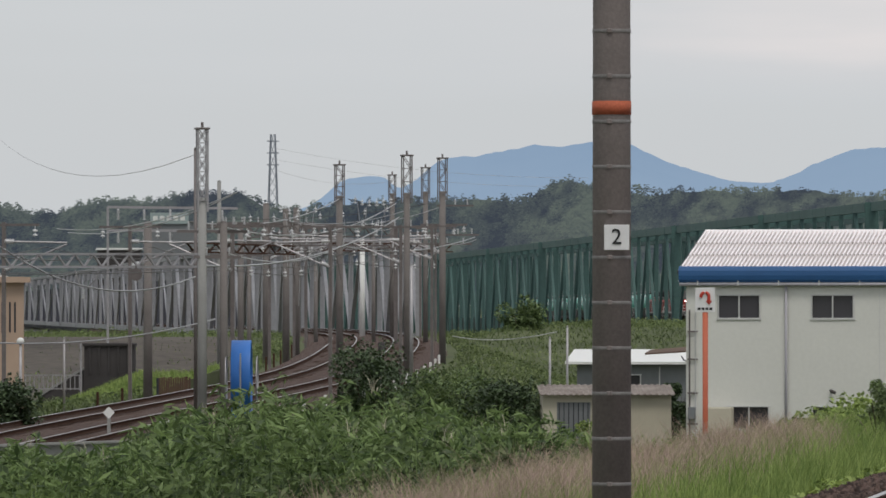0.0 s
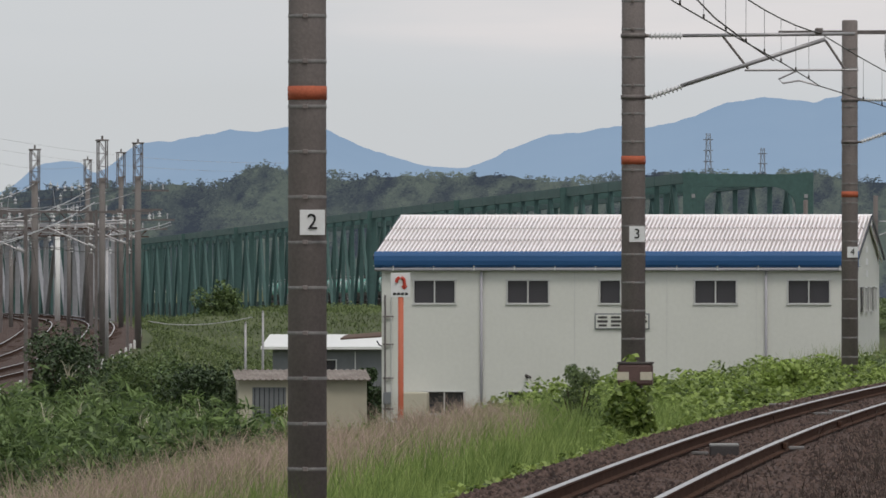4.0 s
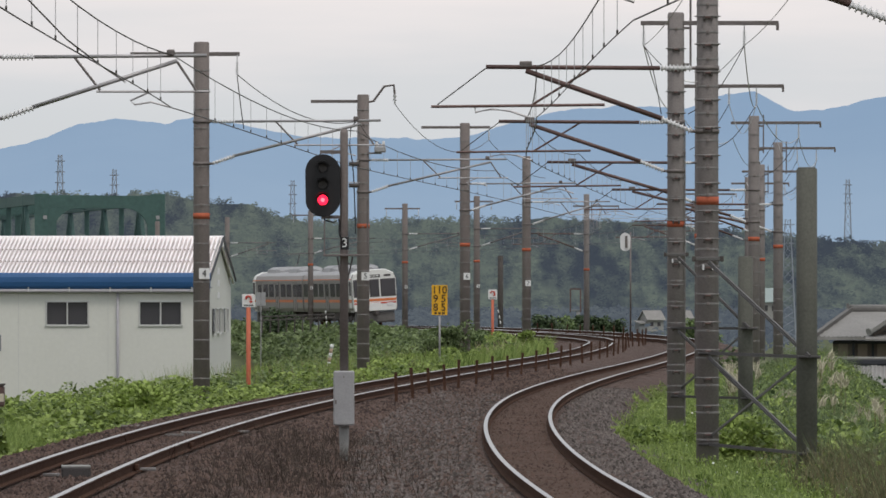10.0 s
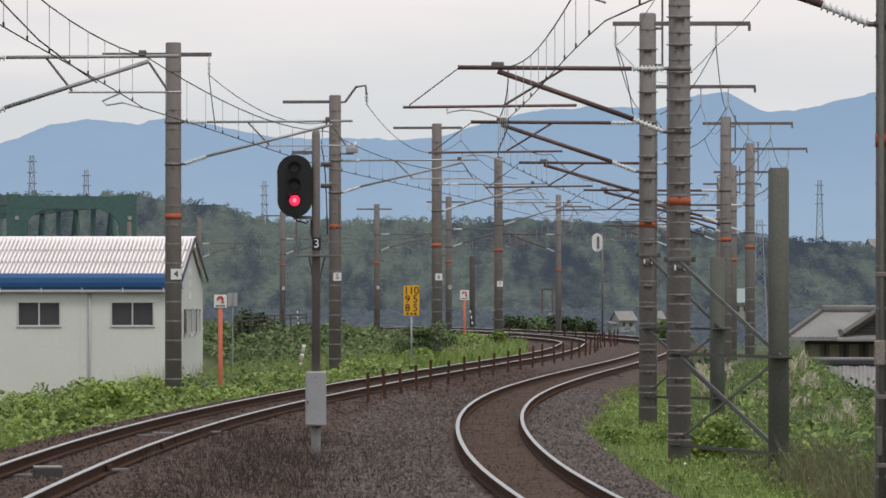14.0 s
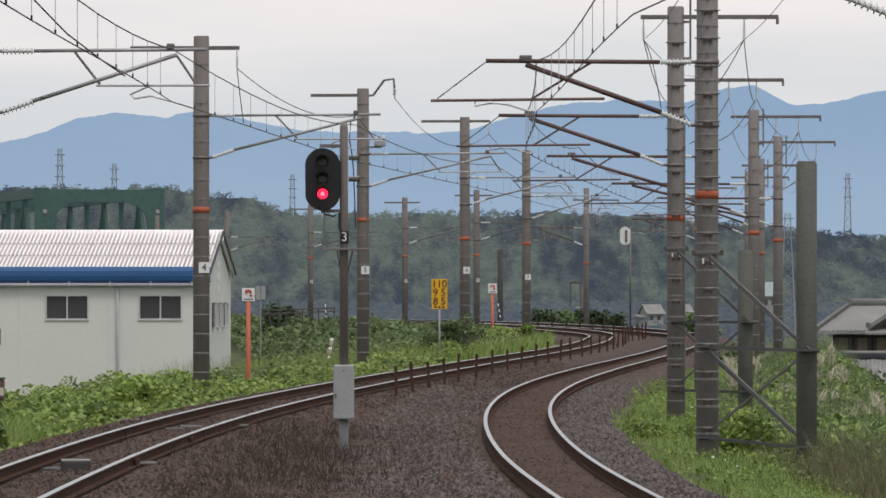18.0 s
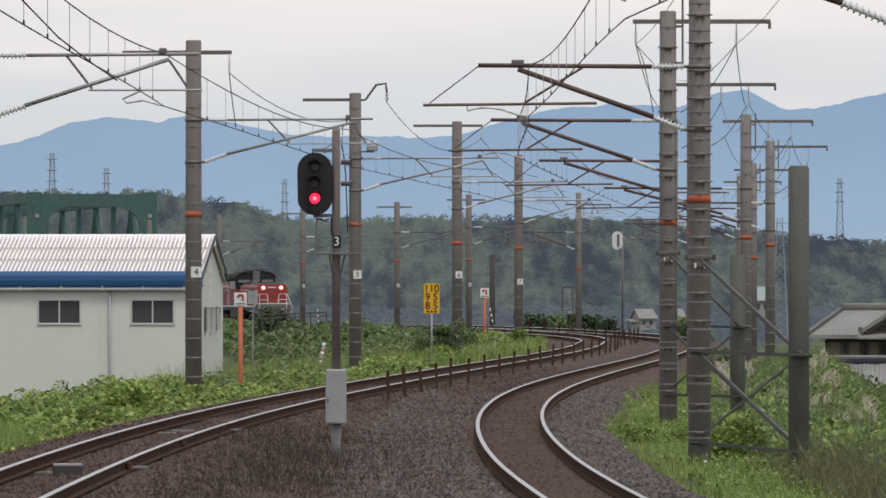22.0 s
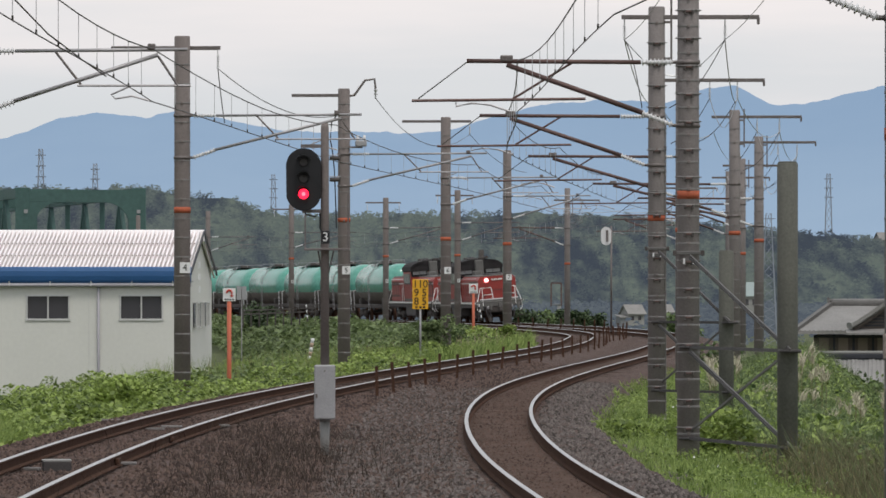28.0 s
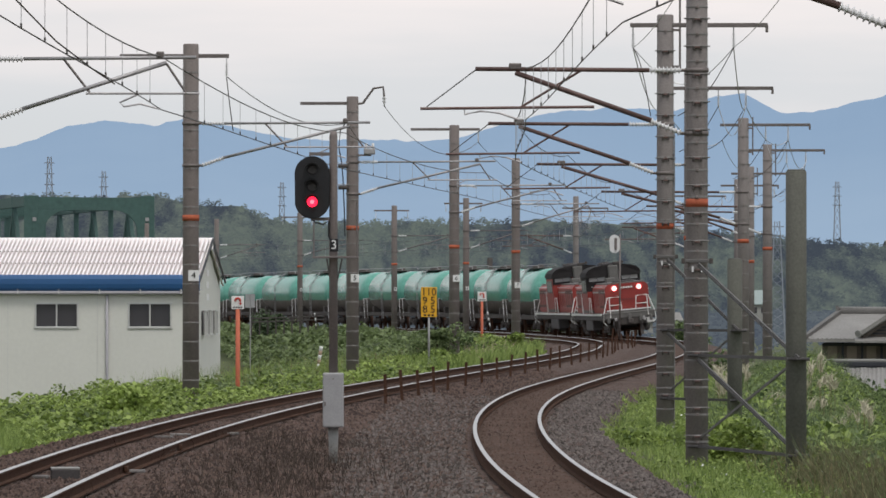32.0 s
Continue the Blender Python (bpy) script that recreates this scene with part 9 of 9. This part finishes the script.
            part("side_rail", Shape().tube([(sx * 1.38, y0 if sg > 0 else y1, 1.35), (sx * 1.38, y0 + 0.1 if sg > 0 else y1 - 0.1, 2.15), (sx * 1.38, (y0 + 1.0) if sg > 0 else y1 - 1.0, 2.15), (sx * 1.38, (y0 + 1.1) if sg > 0 else y1 - 1.1, 1.35)], 0.025, 6), M_EWHITE, v)
            for k in range(3):
                part("step", Shape().box(sx * 1.28, end + 0.05 * sg, 0.42 + 0.28 * k, 0.3, 0.4, 0.04), M_UNDER, v)
        part("buffer_beam", Shape().box(0, end + 0.3 * sg, 1.2, 2.6, 0.16, 0.34, 0.03), M_LGREY, v)
        part("dragbox", Shape().box(0, end + 0.2 * sg, 0.86, 1.5, 0.3, 0.36, 0.05), M_UNDER, v)
        for sx in (-1, 1):
            part("rail_guard", Shape().beam((sx * 0.62, end + 0.1 * sg, 0.7), (sx * 0.6, end + 0.2 * sg, 0.14), 0.16, 0.08), M_UNDER, v)
            part("air_cock", Shape().box(sx * 0.72, end + 0.42 * sg, 0.98, 0.14, 0.1, 0.16, 0.03), M_GALV, v)
        ho = Shape()
        for x in (-0.85, -0.6, 0.6, 0.85):
            ho.tube([(x, end + 0.4 * sg, 0.95), (x, end + 0.5 * sg, 0.7), (x * 0.9, end + 0.42 * sg, 0.4)], 0.03, 6)
        part("brake_hoses", ho, M_LBLACK, v)
        coupler(v, end + 0.65 * sg)
    low = [(-1.42, 1.34), (-1.42, 2.5), (1.42, 2.5), (1.42, 1.34)]
    for sx in (-1, 1):
        for y in (-6.9, -4.9, -3.0, 3.0, 4.9, 6.9):
            part("hood_door_line", Shape().box(sx * 1.146, y, 2.0, 0.012, 0.03, 1.1), M_LBLACK, v)
        part("hood_rail", Shape().tube([(sx * 1.2, -7.6, 2.72), (sx * 1.2, -1.6, 2.72)], 0.018, 5), M_INSUL, v)
        part("hood_rail", Shape().tube([(sx * 1.2, 1.6, 2.72), (sx * 1.2, 7.6, 2.72)], 0.018, 5), M_INSUL, v)
    part("hood_stack", Shape().box(0.3, 2.6, 3.0, 0.5, 0.7, 0.3, 0.05), M_LGREY, v)
    part("hood_stack", Shape().box(-0.3, -2.6, 3.0, 0.5, 0.7, 0.3, 0.05), M_LGREY, v)
    c = part("cab", Shape().rings([[(x, y, z) for x, z in low] for y in (-1.45, 1.45)]), M_LRED, v)
    arch = [(1.45, 2.5), (1.45, 3.0), (1.44, 3.2), (1.36, 3.42), (1.2, 3.57), (0.95, 3.67), (0.5, 3.74)]
    high = [(-x, z) for x, z in arch] + [(x, z) for x, z in reversed(arch)]
    part("cab_top", Shape().rings([[(x * 0.985, y, z - 0.01) for x, z in high] for y in (-1.45, 1.45)]), upper, c, "upper cab wall")
    part("cab_band", Shape().box(0, 0, 1.45, 2.87, 2.94, 0.16, 0.01), M_LGREY, c)
    rf = Shape()
    over = [(-x * 1.03, z + 0.08) for x, z in arch[2:]] + [(x * 1.03, z + 0.08) for x, z in reversed(arch[2:])]
    under = [(x, z) for x, z in reversed(arch[2:])] + [(-x, z) for x, z in arch[2:]]
    rf.rings([[(x, y, z) for x, z in over + under] for y in (-1.62, 1.62)])
    part("cab_roof", rf, M_CABBLACK, c, "sooty black rounded cab roof")
    for sy in (-1, 1):
        for sx in (-1, 1):
            w = part("window_surround", Shape().box(sx * 0.86, sy * 1.46, 3.2, 1.06, 0.05, 0.66, 0.08), M_CABBLACK, c)
            part("cab_window", Shape().box(sx * 0.86, sy * 1.49, 3.22, 0.84, 0.03, 0.44, 0.05), M_CABGLASS, w)
            part("wiper", Shape().beam((sx * 0.8, sy * 1.515, 3.0), (sx * 0.95, sy * 1.515, 3.3), 0.025, 0.02), M_UNDER, w)
        part("stack_cover", Shape().box(0, sy * 1.62, 3.28, 0.52, 0.36, 1.02, 0.06), M_LGREY, c, "grey exhaust duct before the cab")
        part("roof_lamp", Shape().box(-0.25 * sy, sy * 1.2, 3.88, 0.4, 0.3, 0.14, 0.04), M_UNDER, c)
    for sx in (-1, 1):
        part("side_surround", Shape().box(sx * 1.425, 0.1, 2.75, 0.04, 2.2, 0.66, 0.02), M_LBLACK, c)
        for y in (-0.6, 0.55):
            part("side_window", Shape().box(sx * 1.45, y, 2.78, 0.03, 0.92, 0.58, 0.02), M_CABGLASS, c)
        part("door_rail", Shape().tube([(sx * 1.46, -1.3, 1.4), (sx * 1.5, -1.3, 2.4)], 0.02, 6), M_EWHITE, c)
    part("exhaust", Shape().tube([(0.2, 0.2, 3.78), (0.2, 0.2, 3.98)], 0.18, 10), M_LBLACK, c)
    part("roof_hatch", Shape().box(0.1, 0.3, 3.85, 0.9, 1.3, 0.12, 0.05), M_LBLACK, c)
    part("horn", Shape().tube([(-0.5, 1.2, 3.9), (-0.5, 1.7, 3.92)], [0.05, 0.09], 8), M_UNDER, c)
    for y in (-5.9, 5.9):
        bogie(v, y, 2.2)
    bogie(v, 0.0, 1.6)
    return v


def tank_wagon():
    v = thing("tank_wagon", "green tank wagon with a grey lower half", "wagon", group="freight train")
    n, R, zc, L = 32, 1.32, 2.36, 11.9
    half = [(0.0, 0.1), (0.06, 0.4), (0.18, 0.66), (0.38, 0.84), (0.64, 0.95), (0.95, 1.0)]
    ends = [(-L / 2 + d, q) for d, q in half] + [(L / 2 - d, q) for d, q in reversed(half)]

    def sector(a0, a1, m, k=1.0):
        rows = []
        for y, q in ends:
            rows.append([(k * R * q * math.cos(math.radians(a)), y, zc + k * R * q * math.sin(math.radians(a))) for a in np.linspace(a0, a1, m)])
        sh = Shape()
        sh.rings(rows, True, False, True)
        return sh
    part("tank_top", sector(-20, 200, 30), M_TGREEN, v, "glossy green upper tank")
    part("tank_belly", sector(200, 340, 18), M_TGREY, v, "grey lower tank")
    part("manhole", Shape().tube([(0, 0, zc + R - 0.05), (0, 0, zc + R + 0.2)], 0.34, 14), M_UNDER, v)
    part("top_walkway", Shape().box(0, 0, zc + R + 0.06, 1.0, 7.6, 0.05, 0.01), M_UNDER, v)
    for sx in (-1, 1):
        r = Shape()
        r.tube([(sx * 0.5, -3.7, zc + R + 0.05), (sx * 0.5, -3.7, zc + R + 0.22), (sx * 0.5, 3.7, zc + R + 0.22), (sx * 0.5, 3.7, zc + R + 0.05)], 0.02, 5)
        part("walkway_rail", r, M_GALV, v)
        part("side_sill", Shape().box(sx * 1.2, 0, 1.0, 0.12, 12.8, 0.22, 0.02), M_UNDER, v)
        part("cradle", Shape().box(sx * 0.95, 4.3, 1.25, 0.5, 0.5, 0.5, 0.05), M_UNDER, v)
        part("cradle", Shape().box(sx * 0.95, -4.3, 1.25, 0.5, 0.5, 0.5, 0.05), M_UNDER, v)
        lad = Shape()
        for y in (-0.25, 0.25):
            lad.tube([(sx * 1.32, y, 0.7), (sx * 1.3, y, 2.9), (sx * 0.55, y, zc + R + 0.1)], 0.02, 5)
        for k in range(7):
            lad.tube([(sx * 1.32, -0.25, 0.8 + 0.3 * k), (sx * 1.32, 0.25, 0.8 + 0.3 * k)], 0.015, 5)
        part("ladder", lad, M_GALV, v)
        for y in (-6.2, 6.2):
            part("end_handrail", Shape().tube([(sx * 1.25, y, 0.7), (sx * 1.25, y, 2.0), (sx * 0.6, y, 2.0)], 0.025, 5), M_INSUL, v)
    part("frame_beam", Shape().box(0, 0, 0.95, 0.7, 13.0, 0.3, 0.03), M_UNDER, v)
    for y in (-6.4, 6.4):
        part("end_sill", Shape().box(0, y, 0.98, 2.5, 0.16, 0.3, 0.02), M_UNDER, v)
        coupler(v, y * 1.04)
    for y in (-4.4, 4.4):
        bogie(v, y, 1.65)
    return v


def railcar(label):
    v = thing("railcar", label, "train car", group="local train")
    H = 3.62
    prof = [(-1.36, 1.0), (-1.44, 1.25), (-1.44, 3.05), (-1.32, 3.38), (-0.95, 3.56), (0, H), (0.95, 3.56), (1.32, 3.38), (1.44, 3.05), (1.44, 1.25), (1.36, 1.0)]
    body = Shape()
    body.rings([[(x, y, z) for x, z in prof] for y in (-9.75, 9.75)])
    b = part("body", body, M_SILVER, v, "stainless steel body")
    part("roof_cover", Shape().rings([[(x * 0.97, y, z + 0.02) for x, z in prof[3:8]] + [(0, y, 3.3)] for y in (-9.7, 9.7)]), M_BOXGREY, v)
    for y, L in ((-3.2, 4.2), (5.0, 4.4)):
        part("roof_unit", Shape().rings([[(x * q, yy, H - 0.12 + z * q * 0.95) for x, z in ((-0.95, 0), (-0.85, 0.35), (-0.5, 0.5), (0.5, 0.5), (0.85, 0.35), (0.95, 0))] for yy, q in ((y - L / 2, 0.6), (y - L / 2 + 0.5, 1.0), (y + L / 2 - 0.5, 1.0), (y + L / 2, 0.6))]), M_BOXGREY, v, "rounded grey air conditioner")
    for sx in (-1, 1):
        x = sx * 1.442
        part("stripe", Shape().box(x, 0, 1.72, 0.016, 19.2, 0.17), M_EORANGE, v, "orange waist stripe")
        part("stripe", Shape().box(x, 0, 3.1, 0.016, 19.2, 0.06), M_EORANGE, v)
        for y in (-6.9, 0.0, 6.9):
            dr = part("door", Shape().box(x, y, 2.05, 0.02, 1.3, 1.9), M_SILVER, v)
            for yy in (-0.68, 0.0, 0.68):
                part("door_seal", Shape().box(x + sx * 0.008, y + yy, 2.05, 0.016, 0.06, 1.9), M_LBLACK, dr)
            for yy in (-0.33, 0.33):
                part("door_pane", Shape().box(x + sx * 0.01, y + yy, 2.42, 0.016, 0.42, 0.8), M_GLASS, dr)
        for y in (-8.6, -4.6, -2.3, 2.3, 4.6):
            part("side_window", Shape().box(x + sx * 0.004, y, 2.42, 0.02, 1.75, 0.85, 0.01), M_GLASS, v)
    part("end_plate", Shape().box(0, -9.8, 2.2, 2.75, 0.1, 2.4, 0.05), M_SILVER, v)
    part("underfloor_gear", Shape().box(0, 0, 0.75, 2.2, 9.5, 0.5, 0.05), M_UNDER, v)
    part("gangway", Shape().box(0, -9.9, 2.0, 1.0, 0.24, 2.0, 0.04), M_UNDER, v)
    for y in (-6.9, 6.9):
        bogie(v, y, 2.1)
    f = Shape()
    mask = [(-1.36, 1.0), (-1.44, 1.3), (-1.44, 3.05), (-1.3, 3.42), (-0.8, 3.66), (0.8, 3.66), (1.3, 3.42), (1.44, 3.05), (1.44, 1.3), (1.36, 1.0)]
    f.rings([[(px * 1.005, 8.6, pz) for px, pz in mask], [(px * 1.005, 9.6, pz) for px, pz in mask], [(px * 0.95, 9.95, 1.05 + (pz - 1.0) * 0.965) for px, pz in mask]])
    fr = part("front_cap", f, M_EWHITE, v, "white painted driving end")
    for xx, w in ((-0.87, 0.86), (0.87, 0.86), (0.0, 0.52)):
        part("window_surround", Shape().box(xx, 9.945, 2.48, w + 0.1, 0.05, 1.12, 0.06), M_LBLACK, fr, "black window surround")
        part("front_window", Shape().box(xx, 9.965, 2.5, w, 0.04, 0.96, 0.06), M_GLASS, fr)
    part("front_stripe", Shape().box(0, 9.94, 1.72, 2.72, 0.05, 0.16, 0.01), M_EORANGE, fr, "orange-red front stripe")
    part("front_stripe", Shape().box(0, 9.94, 1.52, 2.72, 0.05, 0.1, 0.01), M_RED_ARROW, fr)
    part("front_door", Shape().box(0, 9.945, 1.3, 0.74, 0.05, 0.5, 0.02), M_EWHITE, fr)
    part("destination_box", Shape().box(0, 9.95, 3.24, 0.8, 0.05, 0.18, 0.02), M_LBLACK, fr)
    for sx in (-1, 1):
        part("marker_lamp_panel", Shape().box(sx * 0.86, 9.95, 3.26, 0.44, 0.05, 0.13, 0.02), M_LBLACK, fr)
    for k in range(3):
        part("writing_bar", Shape().box(-0.22 + 0.22 * k, 9.985, 3.24, 0.15, 0.01, 0.07), M_EWHITE, fr)
    for sx in (-1, 1):
        part("lamp_cluster", Shape().box(sx * 0.95, 9.95, 1.42, 0.4, 0.06, 0.2, 0.03), M_INSUL, fr)
        part("corner_window", Shape().box(sx * 1.44, 9.2, 2.52, 0.05, 0.7, 0.9, 0.03), M_LBLACK, fr)
    part("skirt", Shape().box(0, 9.5, 0.62, 2.5, 0.6, 0.7, 0.1), M_LGREY, v)
    coupler(v, 10.1)
    pg = part("pantograph", Shape().tube([(-0.6, -1.0, H + 0.1), (0, -0.1, H + 0.55), (0, -1.1, H + 1.2)], 0.03, 6), M_STEEL, v)
    part("pan_head", Shape().beam((-0.85, -1.1, H + 1.22), (0.85, -1.1, H + 1.22), 0.2, 0.05), M_STEEL, pg)
    return v


# ---------------------------------------------------------------- how the trains run
def arc_table(xf):
    y = np.arange(8.0, 2600.0, 0.5)
    x = xf(y)
    return y, np.concatenate([[0], np.cumsum(np.hypot(np.diff(x), np.diff(y)))])


ARC_R = arc_table(right_x)
ARC_L = arc_table(left_x)


def place(xf, zf, table, arc, towards):
    """Pose on a track at an arc length; towards: -1 when the front points at the lens."""
    y = float(np.interp(arc, table[1], table[0]))
    a, _, _ = frame_at(xf, float(np.interp(arc - 6, table[1], table[0])))
    b, _, _ = frame_at(xf, float(np.interp(arc + 6, table[1], table[0])))
    d = (b - a).normalized() * towards
    p = (a + b) / 2
    c = math.degrees(math.atan(float(cant_of(y)) / 1.067)) * towards * -1
    return pose(p.x, p.y, float(zf(y)), 0, -c, math.degrees(math.atan2(-d.x, d.y)))


FREIGHT = spline([(0, 858.0), (5, 781.5), (10, 705.0), (15, 628.5), (18, 582.7), (20, 552.2), (21, 536.0), (22, 518.0), (23, 501.5), (24, 488.0),
                  (25, 473.5), (26, 458.0), (27.5, 435.0), (29, 412.0), (30.5, 390.3), (32, 370.5)])
LOCAL = spline([(0, 272.0), (4, 341.0), (6, 377.0), (7, 395.5), (8, 414.5), (9, 435.0), (10, 458.5), (11, 482.0), (12, 505.5), (14, 553.0), (20, 696.0), (32, 982.0)])

loco_a = locomotive("red and grey diesel locomotive with lit headlights", M_CABBLACK)
loco_b = locomotive("second red and grey diesel locomotive coupled behind", M_LRED)
for ob in loco_b.children_recursive:
    if ob.name.startswith("bulb") or ob.name.startswith("headlight"):
        if ob.data.materials[0] in (M_LAMP_P, M_LAMP_W):
            ob.data.materials[0] = M_INSUL
wagons = [tank_wagon()]
for _k in range(10):
    wagons.append(copy_thing(wagons[0], Matrix()))
car_a = railcar("silver local train car with a white driving end")
car_b = railcar("silver local train car with orange stripes")


def motions():
    times = [0.5 * k for k in range(65)]
    offs = [(loco_a, 9.0), (loco_b, 27.0)] + [(w, 36.0 + 6.9 + 13.75 * k) for k, w in enumerate(wagons)]
    for ob, off in offs:
        walk(ob, [(t, place(right_x, rail_zr, ARC_R, float(FREIGHT(t)) + off, -1)) for t in times])
    for ob, off, way in ((car_a, 10.0, -1), (car_b, 30.2, 1)):
        walk(ob, [(t, place(left_x, rail_z, ARC_L, float(LOCAL(t)) + off, way)) for t in times])


motions()
